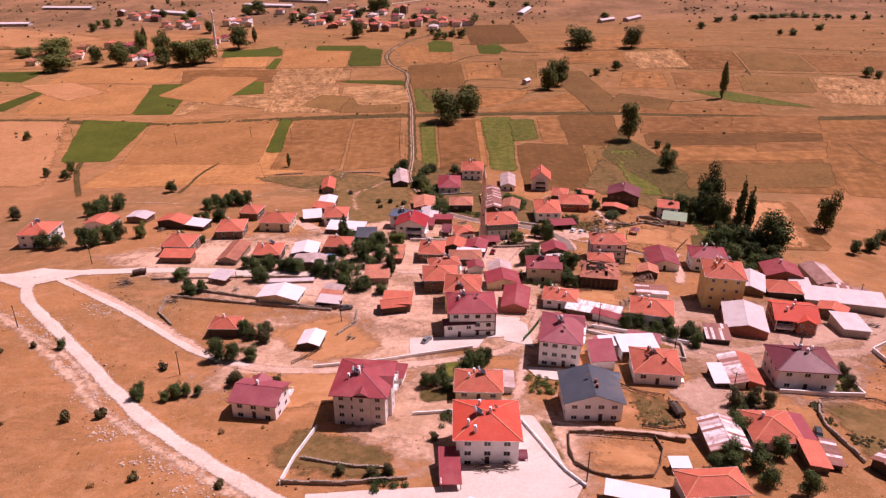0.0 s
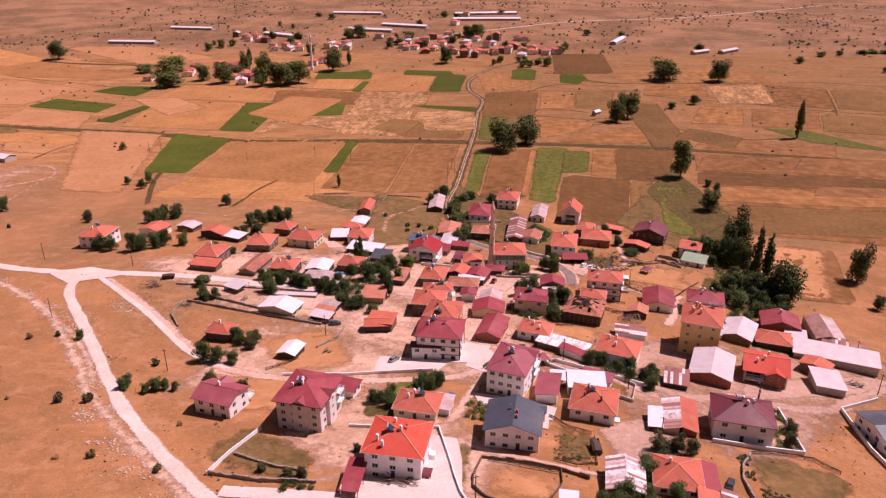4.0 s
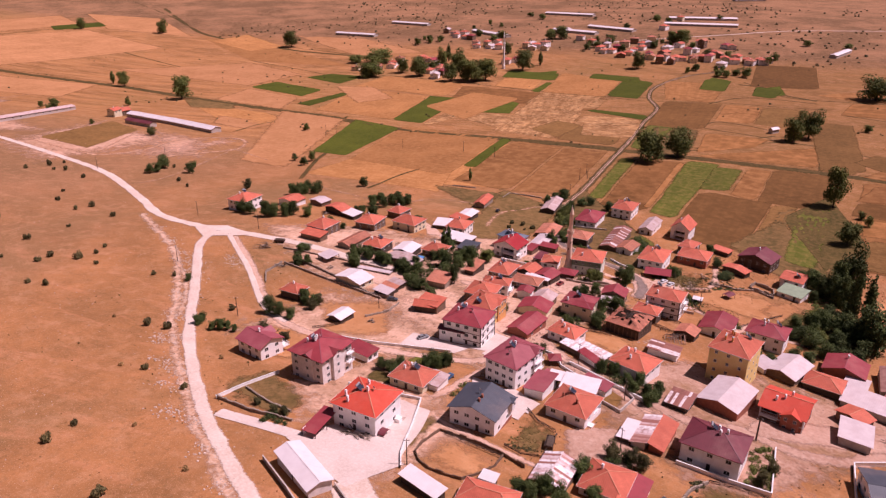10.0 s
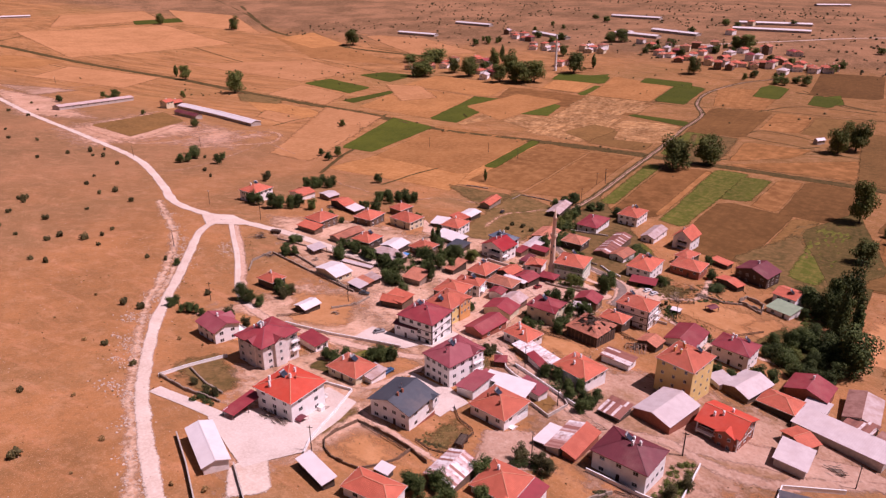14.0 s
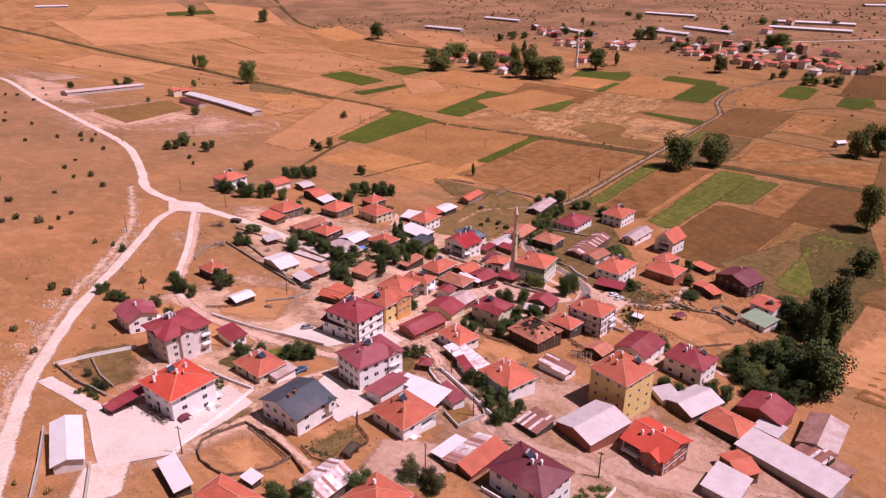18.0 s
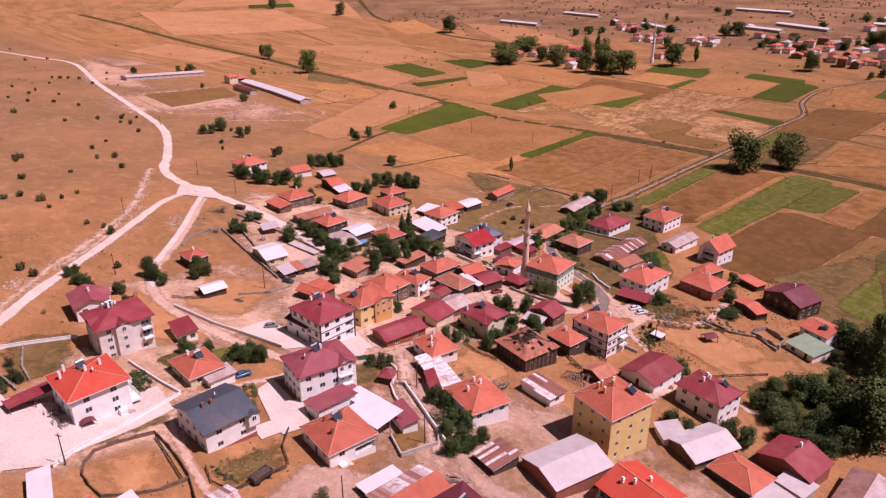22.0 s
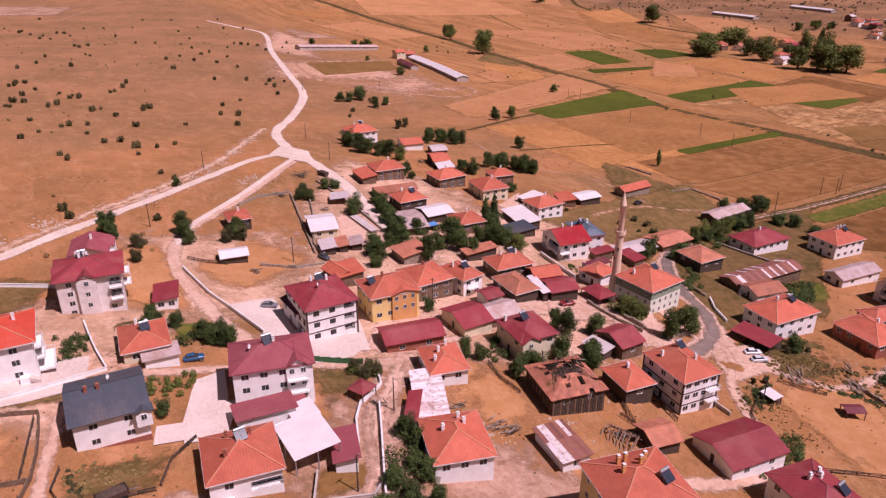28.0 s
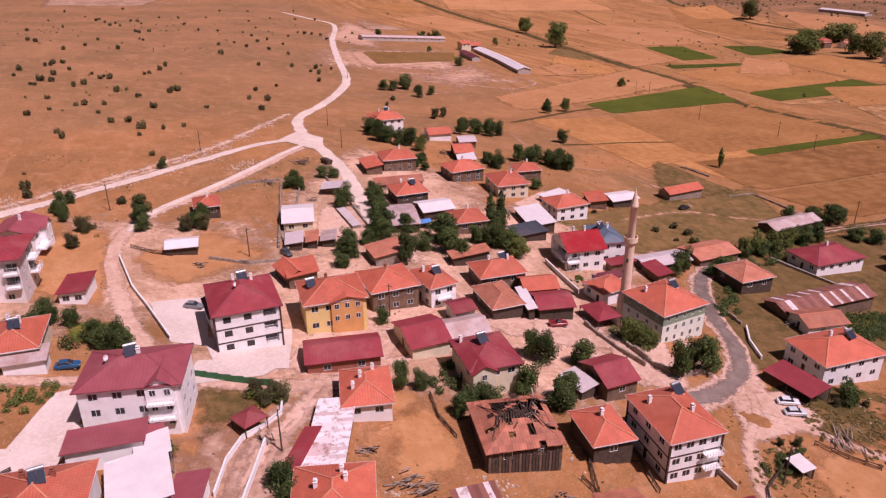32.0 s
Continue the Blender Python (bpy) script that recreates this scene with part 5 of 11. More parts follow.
def car(x, y, yaw, col, label, style="saloon"):
    root = new("car" if style != "pickup" else "pickup_truck")
    g = gtop(x, y) + 0.28
    root.matrix_basis = pose(x, y, g, 0, 0, yaw)
    tagged(root, label, "car", "parked cars")
    pm = paint("car_paint", col)
    v, f = loft([section(-2.15, 0.7, 0.35, 0.72), section(-2.05, 0.8, 0.22, 0.84), section(-0.9, 0.85, 0.18, 0.9), section(0.9, 0.85, 0.18, 0.9), section(1.9, 0.8, 0.2, 0.8), section(2.12, 0.68, 0.3, 0.62)])
    link("body", v, f, pm, root, smooth=False)
    tops = [section(-1.75, 0.72, 0.85, 0.92, 0.03), section(-1.25, 0.64, 0.85, 1.36, 0.08), section(0.15, 0.64, 0.85, 1.4, 0.08), section(0.95, 0.72, 0.85, 0.95, 0.03)]
    if style == "pickup":
        tops = [section(-0.45, 0.7, 0.85, 1.3, 0.05), section(-0.3, 0.66, 0.85, 1.45, 0.08), section(0.55, 0.66, 0.85, 1.45, 0.08), section(1.05, 0.72, 0.85, 0.95, 0.03)]
    v, f = loft(tops)
    cabin = link("cabin_glass", v, f, M["glass"], root)
    v, f = loft([section(tops[1][0][0] - 0.05, 0.62, 1.30, 1.39, 0.03), section(tops[2][0][0] + 0.05, 0.62, 1.33, 1.44 if style != "pickup" else 1.5, 0.03)])
    link("roof_panel", v, f, pm, root)
    if style == "pickup":
        v, f = [], []
        for q in ((-2.1, -0.55, -0.82, -0.74), (-2.1, -0.55, 0.74, 0.82), (-2.1, -2.02, -0.74, 0.74)):
            v, f = [], []
            box(v, f, q[0], q[1], q[2], q[3], 0.88, 1.2)
            link("bed_side", v, f, pm, root)

    def tyre():
        v, f = [], []
        tube(v, f, (0, -0.1, 0), (0, 0.1, 0), 0.31, sides=14)
        return v, f, [M["rubber"]], None

    def rim():
        v, f = [], []
        tube(v, f, (0, -0.11, 0), (0, 0.11, 0), 0.19, sides=10)
        return v, f, [M["steel"]], None
    for sx in (-1.3, 1.35):
        for sy in (-0.8, 0.8):
            t = hang("tyre", shared(("tyre",), tyre), root, sx, sy, 0.04)
            hang("rim", shared(("rim",), rim), t, 0, 0, 0)
    for sy in (-0.55, 0.55):
        for name, xx, mt in (("headlight", 2.08, "trimw"), ("tail_light", -2.13, "sheet_scarlet")):
            v, f = [], []
            box(v, f, xx - 0.04, xx + 0.04, sy - 0.15, sy + 0.15, 0.5, 0.64)
            link(name, v, f, M[mt], root)


def cart(x, y, yaw):
    root = new("farm_trailer")
    root.matrix_basis = pose(x, y, gtop(x, y) + 0.3, 0, 0, yaw)
    tagged(root, "dark loaded farm trailer parked beside the road", "trailer")
    v, f = [], []
    box(v, f, -2.4, 2.4, -1.1, 1.1, 0.55, 0.7)
    link("bed", v, f, M["timber"], root)
    for q in ((-2.4, 2.4, -1.12, -1.04), (-2.4, 2.4, 1.04, 1.12), (-2.4, -2.32, -1.04, 1.04), (2.32, 2.4, -1.04, 1.04)):
        v, f = [], []
        box(v, f, *q, 0.7, 1.5)
        link("side_board", v, f, M["brownt"], root)
    v, f = loft([section(-2.2, 0.9, 0.72, 1.6, 0.3), section(-0.5, 1.0, 0.72, 1.95, 0.4), section(1.0, 1.0, 0.72, 1.8, 0.4), section(2.2, 0.9, 0.72, 1.5, 0.3)])
    link("load", v, f, M["timber"], root)
    for sx in (-1.5, 1.5):
        for sy in (-1.0, 1.0):
            v, f = [], []
            tube(v, f, (sx, sy - 0.12, 0.2), (sx, sy + 0.12, 0.2), 0.45, sides=14)
            link("tyre", v, f, M["rubber"], root)
    v, f = [], []
    beam(v, f, (2.4, 0, 0.5), (3.9, 0, 0.2), 0.12, 0.12)
    link("drawbar", v, f, M["steel"], root)


def woodpile(x, y, yaw, ln_, label="heap of grey weathered poles and planks"):
    root = new("timber_heap")
    root.matrix_basis = pose(x, y, gtop(x, y), 0, 0, yaw)
    tagged(root, label, "timber", "timber heaps")
    rng = random.Random(int(x * 11 + y))
    for k in range(int(8 + ln_ * 2)):
        v, f = [], []
        a = rng.uniform(-0.5, 0.5)
        c = Vector((rng.gauss(0, ln_ * 0.2), rng.gauss(0, ln_ * 0.16), 0.12 + rng.random() ** 2 * 1.1))
        d = Vector((math.cos(a), math.sin(a), rng.uniform(-0.25, 0.35))) * rng.uniform(0.25, 0.55) * ln_
        beam(v, f, c - d * 0.5, c + d * 0.5, rng.uniform(0.08, 0.2), rng.uniform(0.06, 0.16))
        link("log", v, f, M["stone"] if k % 3 else M["timber"], root)


def rafter_frame(x, y, yaw, w, d, tall):
    """A collapsed roof frame: reddish rafters leaning on a broken ridge pole."""
    root = new("roof_frame")
    root.matrix_basis = pose(x, y, gtop(x, y), 0, 0, yaw)
    tagged(root, "fallen roof frame of reddish weathered rafters", "timber", "timber heaps")
    rng = random.Random(4)
    v, f = [], []
    beam(v, f, Vector((-w * 0.45, 0, tall * 0.8)), Vector((w * 0.42, 0.2, tall)), 0.2, 0.2)
    link("ridge_pole", v, f, M["timber"], root)
    for k in range(22):
        v, f = [], []
        u = -w * 0.45 + w * 0.9 * (k // 2) / 10
        side = 1 if k % 2 else -1
        top = Vector((u + rng.uniform(-0.5, 0.5), rng.uniform(-0.15, 0.15), tall * rng.uniform(0.82, 1.05)))
        foot = Vector((u + rng.uniform(-1.1, 1.1), side * d * rng.uniform(0.38, 0.56), 0.06))
        beam(v, f, foot, top + (top - foot).normalized() * rng.uniform(0.1, 0.6), 0.16, 0.13)
        link("rafter", v, f, M["palebrown"] if k % 3 else M["stone"], root)


def ruin_roof(root, w, d, h):
    """What is left of a hipped tile roof: slabs of tiles with gaps, bare rafters and fallen timbers."""
    rng = random.Random(31)
    rise = 0.42 * min(w, d) / 2
    x, y = w / 2, d / 2

    def high(px, py):
        return rise * max(0.0, min((x - abs(px)) / min(x, y), (y - abs(py)) / min(x, y)))
    s = 1.05
    nx_, ny_ = int(w / s), int(d / s)
    for i in range(nx_):
        for j in range(ny_):
            a0, a1 = -x + w * i / nx_, -x + w * (i + 1) / nx_
            b0, b1 = -y + d * j / ny_, -y + d * (j + 1) / ny_
            cx, cy = (a0 + a1) / 2, (b0 + b1) / 2
            gap = math.exp(-(((cx - 1.5) / 4.2) ** 2 + ((cy - 1.0) / 3.4) ** 2))
            if rng.random() < gap * 1.25:
                continue
            sag = -gap * 0.5 + rng.uniform(-0.05, 0.05)
            v = [(px, py, h + high(px, py) + sag + t) for t in (0.0, 0.12) for px, py in ((a0, b0), (a1, b0), (a1, b1), (a0, b1))]
            f = [(3, 2, 1, 0), (4, 5, 6, 7), (0, 1, 5, 4), (1, 2, 6, 5), (2, 3, 7, 6), (3, 0, 4, 7)]
            east = (y - abs(cy)) < (x - abs(cx))
            uv = []
            for q in f:
                for k in q:
                    p = v[k]
                    uv.append((p[0] + 50, p[1] + 50) if east else (p[1] + 50, p[0] + 50))
            link("tile_slab", v, f, M["tile_old"], root, uvs=uv)
    for k in range(15):
        px = -x + 0.6 + (w - 1.2) * k / 14
        for e in (-1, 1):
            v, f = [], []
            beam(v, f, (px, e * (y - 0.3), h - 0.1), (px * 0.45, 0, h + rise * 0.92 - rng.random() * 0.7), 0.12, 0.14)
            link("rafter", v, f, M["timber"], root)
    for k in range(44):
        c = Vector((rng.gauss(1.5, 2.6), rng.gauss(0.8, 2.2), h + rng.uniform(0.4, 2.0)))
        a = rng.uniform(0, 6.28)
        dd = Vector((math.cos(a), math.sin(a), rng.uniform(-0.5, 0.6))) * rng.uniform(0.8, 2.4)
        v, f = [], []
        beam(v, f, c - dd * 0.5, c + dd * 0.5, rng.uniform(0.08, 0.2), rng.uniform(0.06, 0.12))
        link("fallen_timber", v, f, M["stone"] if k % 2 else M["timber"], root)
    for e in ("E", "S"):
        ln_, (cx, cy), rz = side_frame(e, w - 1.1, d - 1.1)
        n = int(ln_ / 0.55)
        for k in range(n):
            v, f = [], []
            u = -ln_ / 2 + ln_ * (k + 0.5) / n
            t = rng.uniform(0.6, 1.0)
            box(v, f, u - 0.2, u + 0.2, -0.06 - rng.random() * 0.05, 0.0, -1.2 + (1 - t) * 1.5, h * t)
            o = link("plank", v, f, M["timber"] if k % 3 else M["mud"], root)
            o.matrix_basis = pose(cx, cy, 0, 0, 0, rz)


def farshed(pts, wide, cover, label):
    a, b = Vector(pts[0]), Vector(pts[1])
    m = (a + b) / 2
    yaw = math.degrees(math.atan2(b.y - a.y, b.x - a.x))
    fall = math.degrees(math.atan2(gtop(a.x, a.y) - gtop(b.x, b.y), (b - a).length))
    house(m.x, m.y, yaw, (b - a).length, float(wide), 3.2, tilt=fall, roof="gable_x", cover=cover, wall="block", cols={"E": max(3, int((b - a).length / 9)), "W": 3}, rise=1.6, door="N",
          name="farm_shed", category="shed", group="farm sheds of the plain", label=label, win=(2.0, 0.8))


FAR_NO = [0]


def farhouse(pts, tall, cover, label):
    for p in pts:
        FAR_NO[0] += 1
        rng = random.Random(FAR_NO[0] * 5)
        fl = 2 if tall > 6 else 1
        house(p[0], p[1], rng.uniform(70, 110), rng.uniform(10, 15), rng.uniform(9.5, 13), tall * rng.uniform(1.0, 1.6), cover=rng.choice([cover, cover, "tile_old"]) if cover == "tile" else cover, rise=rng.uniform(1.6, 2.4), wall=rng.choice(["white", "white", "cream", "mud", "grey"]),
              roof=rng.choice(["hip", "hip", "gable_x"]), floors=fl, cols={"S": 3, "E": 3} if fl == 2 else {"S": 2, "E": 2}, stacks=((0.1, 0.2),), caps=False, label=label, group="houses of the far village")


def scatter(name, label, category, material, spots, shape):
    verts, faces = [], []
    for x, y, s, rng in spots:
        shape(verts, faces, x, y, gtop(x, y), s, rng)
    ob = link(name, verts, faces, M[material])
    tagged(ob, label, category, kind="stuff")


def tuft_shape(verts, faces, x, y, z, s, rng):
    for _ in range(4):
        a = rng.random() * 6.28
        n = len(verts)
        dx, dy = math.cos(a) * s * 0.5, math.sin(a) * s * 0.5
        ox, oy = rng.uniform(-s, s) * 0.5, rng.uniform(-s, s) * 0.5
        verts += [(x + ox - dx, y + oy - dy, z), (x + ox + dx, y + oy + dy, z), (x + ox + dx * 0.8 - dy * 0.5, y + oy + dy * 0.8 + dx * 0.5, z + s * rng.uniform(0.5, 0.9)), (x + ox - dx * 0.9 - dy * 0.3, y + oy - dy * 0.9 + dx * 0.3, z + s * rng.uniform(0.4, 0.8))]
        faces.append((n, n + 1, n + 2, n + 3))


def shrub_shape(verts, faces, x, y, z, s, rng):
    for _ in range(16):
        d = Vector((rng.gauss(0, 1), rng.gauss(0, 1), abs(rng.gauss(0, 1)))).normalized() * rng.random() ** 0.4
        p = Vector((x, y, z + s * 0.12)) + Vector((d.x * s * 0.75, d.y * s * 0.75, d.z * s))
        q = (d + Vector((0, 0, 0.3))).to_track_quat("Z", "Y")
        n = len(verts)
        k = s * rng.uniform(0.3, 0.5)
        for a, b in ((-1, -0.4), (0.3, -0.9), (1, 0.2), (-0.2, 0.9)):
            verts.append(tuple(p + q @ Vector((a * k, b * k, 0))))
        faces.append((n, n + 1, n + 2, n + 3))


def pebble_shape(verts, faces, x, y, z, s, rng):
    n = len(verts)
    pts = [(s, 0, 0), (0.2 * s, s * 0.8, 0), (-s * 0.8, s * 0.4, 0), (-s * 0.6, -s * 0.6, 0), (s * 0.3, -s * 0.8, 0)]
    t = rng.random() * 6.28
    c, d = math.cos(t), math.sin(t)
    for k, q in ((1.0, -0.05), (0.65, 0.55)):
        for a, b, _ in pts:
            verts.append((x + (a * c - b * d) * k, y + (a * d + b * c) * k, z + q * s * rng.uniform(0.8, 1.2)))
    for k in range(5):
        m = (k + 1) % 5
        faces.append((n + k, n + m, n + 5 + m, n + 5 + k))
    faces.append((n + 5, n + 6, n + 7, n + 8, n + 9))

# ---- ways, yards and fields ----
patch("field", [(-233.9, 422.7), (-274.8, 542.9), (-216.3, 525), (-203.8, 424.9)], M["clover"], 0.16, "dark green irrigated field", "field", "fields of the plain")
patch("field", [(-242.9, 555.4), (-275.5, 688.3), (-232.6, 686.8), (-210, 552.4)], M["clover"], 0.16, "dark green irrigated field", "field", "fields of the plain")
patch("field", [(-187, 620.6), (-192.2, 689.2), (-168.7, 683.7), (-155.4, 625.4)], M["clover"], 0.18, "small dark green plot", "field", "fields of the plain")
patch("field", [(-111.1, 431.9), (-119.7, 524.1), (-109.9, 520.6), (-100.3, 433.6)], M["clover"], 0.16, "narrow green strip of crop", "field", "fields of the plain")
patch("field", [(-503.9, 659.3), (-499.7, 703.4), (-413.8, 679.6), (-407.5, 632.9)], M["clover"], 0.2, "green crop field on the plain", "field", "fields of the plain")
patch("field", [(-384.1, 593.9), (-380.5, 671.2), (-366.1, 666), (-361.3, 587.3)], M["clover"], 0.2, "narrow green strip of crop", "field", "fields of the plain")
patch("field", [(-487.6, 745), (-470.6, 777.3), (-419.5, 776.7), (-419.5, 722.4)], M["clover"], 0.2, "green crop field on the plain", "field", "fields of the plain")
patch("field", [(-97.9, 750.2), (-103.7, 849.7), (-68.1, 838.6), (-63.7, 745.7)], M["clover"], 0.2, "green crop field on the plain", "field", "fields of the plain")
patch("field", [(-93.4, 666.2), (-88.5, 675.7), (-35.5, 669.2), (-35, 646.1)], M["clover"], 0.2, "narrow green strip of crop", "field", "fields of the plain")
patch("field", [(-16.1, 824.6), (-12.8, 883.7), (9.7, 874.7), (11.3, 816.7)], M["clover"], 0.2, "green crop field on the plain", "field", "fields of the plain")
patch("field", [(38.8, 836.6), (61.5, 862.6), (70.9, 818.2), (48.4, 806.4)], M["clover"], 0.2, "green crop field on the plain", "field", "fields of the plain")
patch("field", [(-225.1, 842.4), (-194.1, 869.7), (-183.7, 829.4), (-238.1, 821.9)], M["clover"], 0.2, "green crop field by the village", "field", "fields of the plain")
patch("field", [(26.3, 517.8), (49.8, 518.1), (43.1, 391.7), (27.3, 396.3)], M["clover_dry"], 0.16, "green crop field on the plain", "field", "fields of the plain")
patch("field", [(45.9, 511.3), (65.5, 511.9), (63.2, 458.8), (45.1, 455.4)], M["clover_dry"], 0.16, "green crop field on the plain", "field", "fields of the plain")
patch("field", [(-17.6, 503.6), (-5.6, 503.2), (-2.3, 403.1), (-12.9, 406.4)], M["clover_dry"], 0.16, "green verge crop along the field road", "field", "fields of the plain")
patch("field", [(-26.4, 626.6), (-1.9, 624.6), (-5.1, 532.8), (-20, 537.2)], M["clover_dry"], 0.16, "green field under trees", "field", "fields of the plain")
patch("field", [(103.7, 448.7), (122, 453.9), (117, 355), (101.4, 359.8)], M["clover_dry"], 0.16, "green crop strip on the plain", "field", "fields of the plain")
patch("field", [(207.8, 617.1), (242.3, 612.5), (294.4, 555.6), (234.2, 577.1)], M["clover_dry"], 0.16, "long green hollow on the plain", "field", "fields of the plain")
patch("field", [(-145.9, 867.4), (-91, 860.5), (-81.8, 830.3), (-143.4, 838.4)], M["clover"], 0.2, "green crop field on the plain", "field", "fields of the plain")
patch("field", [(-17.9, 875.2), (10.6, 872.1), (11.2, 812.9), (-15, 819.1)], M["clover"], 0.2, "green crop field on the plain", "field", "fields of the plain")
patch("field", [(38.3, 852.4), (66.7, 842.8), (61.6, 798), (40.5, 803.4)], M["clover"], 0.2, "green crop field on the plain", "field", "fields of the plain")
patch("field", [(-252.5, 857.1), (-186.9, 853.9), (-176.7, 812.1), (-244.7, 816.3)], M["clover"], 0.2, "green crop field on the plain", "field", "fields of the plain")
patch("field", [(-182.9, 750.3), (-182.4, 800.8), (-174.2, 799.5), (-170.2, 745.3)], M["clover"], 0.2, "green crop field on the plain", "field", "fields of the plain")
patch("field", [(-4.8, 503.2), (25.6, 511), (25.7, 396.2), (-1.6, 395.4)], M["stubble"], 0.12, "brown stubble field by the field road", "field", "fields of the plain")
patch("field", [(67.6, 515.3), (82.9, 519.5), (80.6, 449.5), (64.4, 453.7)], M["straw_east"], 0.12, "pale harvested strip on the plain", "field", "fields of the plain")
patch("field", [(47.1, 449), (88.9, 447.6), (81.6, 361), (43.7, 360.9)], M["ploughed"], 0.12, "brown ploughed field on the plain", "field", "fields of the plain")
patch("field", [(84.1, 524.7), (125.9, 527.3), (114.8, 449.7), (81.3, 449.6)], M["ploughed"], 0.12, "brown ploughed field on the plain", "field", "fields of the plain")
patch("field", [(88.9, 445.1), (103.7, 448.7), (100.4, 370.6), (83.1, 364)], M["fallow"], 0.12, "grey-brown fallow strip on the plain", "field", "fields of the plain")
patch("field", [(-35.4, 740.7), (17.9, 749.8), (19.7, 630.9), (-26.4, 626.6)], M["ploughed"], 0.12, "brown ploughed field on the plain", "field", "fields of the plain")
patch("field", [(21.4, 752.5), (55.3, 749.2), (54.4, 674.1), (22.9, 670.7)], M["straw_east"], 0.12, "harvested straw field on the plain", "field", "fields of the plain")
patch("field", [(56.4, 749.1), (95.8, 751.5), (85.9, 667.1), (55.4, 674)], M["fallow"], 0.12, "grey-brown fallow field on the plain", "field", "fields of the plain")
patch("field", [(32.3, 537.6), (107, 605.2), (110.1, 544), (36.3, 533.9)], M["stubble"], 0.12, "brown stubble field beyond the ditch", "field", "fields of the plain")
patch("field", [(109.4, 605.2), (138.2, 574.2), (132.9, 540), (111.6, 540.4)], M["fallow"], 0.12, "pale fallow field on the plain", "field", "fields of the plain")
patch("field", [(157.8, 571.1), (247.4, 564.5), (240.6, 534.1), (138.6, 536.8)], M["straw_east"], 0.12, "harvested straw field on the plain", "field", "fields of the plain")
patch("field", [(144.8, 510.8), (255.1, 520.5), (220.2, 369.3), (124.1, 368.3)], M["stubble"], 0.10, "wide brown stubble field", "field", "fields of the plain")
patch("field", [(255.9, 520.5), (353.4, 518.9), (276.5, 360.4), (221.4, 368.5)], M["stubble"], 0.10, "wide stubble field on the plain", "field", "fields of the plain")
patch("field", [(157.7, 354.9), (182.6, 353.3), (171.3, 285.9), (147.3, 282.9)], M["straw_east"], 0.12, "pale bare field beside tall trees", "field", "fields of the plain")
patch("field", [(26.4, 975.2), (91.2, 977.8), (99.9, 859.5), (33.1, 852.9)], M["ploughed"], 0.12, "dark brown ploughed field", "field", "fields of the plain")
patch("field", [(-58.3, 850), (8.5, 855.6), (8.1, 753.9), (-37.1, 753)], M["straw_east"], 0.12, "harvested straw field on the plain", "field", "fields of the plain")
patch("field", [(-217.6, 535.4), (-121.7, 520.5), (-109.3, 406.6), (-193.2, 416.4)], M["straw"], 0.10, "harvested straw field on the plain", "field", "fields of the plain")
patch("field", [(-107.6, 518.6), (-65, 513.7), (-59.3, 392.8), (-99.4, 396.3)], M["straw_east"], 0.10, "harvested straw field on the plain", "field", "fields of the plain")
patch("field", [(-63.3, 513.5), (-30.3, 514.4), (-24.8, 404), (-57.3, 392.7)], M["straw_east"], 0.10, "harvested straw field on the plain", "field", "fields of the plain")
patch("field", [(-372.1, 554), (-281.9, 539.8), (-217.4, 371.4), (-261.3, 373.5)], M["meadow"], 0.10, "orange stubble field on the plain", "field", "fields of the plain")
patch("field", [(-377.8, 700.9), (-266.6, 684.6), (-241.9, 556.7), (-341.4, 572.6)], M["straw"], 0.10, "harvested straw field on the plain", "field", "fields of the plain")
patch("field", [(-219.2, 673), (-184.1, 671.7), (-198.6, 549.2), (-207.9, 550.8)], M["windrow"], 0.12, "straw field with windrows", "field", "fields of the plain")
patch("field", [(-157.2, 664.1), (-93.3, 650.7), (-78.5, 538.6), (-137.7, 550.8)], M["windrow"], 0.12, "straw field with windrows", "field", "fields of the plain")
patch("field", [(-83, 594), (-35.4, 593.2), (-32.3, 536.1), (-77.6, 538.5)], M["fallow"], 0.12, "patchy fallow field on the plain", "field", "fields of the plain")
patch("field", [(-267.3, 755.9), (-92.8, 733.2), (-87, 666.1), (-247.7, 689)], M["stubble"], 0.10, "orange stubble field on the plain", "field", "fields of the plain")
patch("field", [(-389.4, 783.9), (-271.5, 765.1), (-260.4, 691.4), (-390.6, 713.2)], M["straw"], 0.10, "harvested straw field on the plain", "field", "fields of the plain")
patch("field", [(-240.1, 815.6), (-192.1, 814.4), (-183.7, 759.2), (-230.9, 764.1)], M["straw"], 0.12, "harvested straw field on the plain", "field", "fields of the plain")
patch("field", [(-182.8, 859.6), (-105.2, 830.2), (-98.5, 743), (-166.7, 750.6)], M["straw"], 0.12, "harvested straw field on the plain", "field", "fields of the plain")
patch("field", [(98.6, 829.6), (216.1, 905), (283, 814.7), (133.5, 809.9)], M["straw_east"], 0.10, "harvested straw field on the plain", "field", "fields of the plain")
patch("field", [(-479.2, 572), (-499.5, 651.8), (-405.2, 625.2), (-373.9, 557.4)], M["meadow"], 0.10, "orange stubble field on the plain", "field", "fields of the plain")
patch("field", [(-766.6, 682.6), (-637.5, 815), (-505.6, 760.9), (-511.8, 664.7)], M["meadow"], 0.10, "orange stubble field on the plain", "field", "fields of the plain")
patch("field", [(-1239.6, 692.5), (-1128.5, 929.1), (-866.6, 866.2), (-923, 606)], M["meadow"], 0.10, "grazed stubble field on the plain", "field", "fields of the plain")
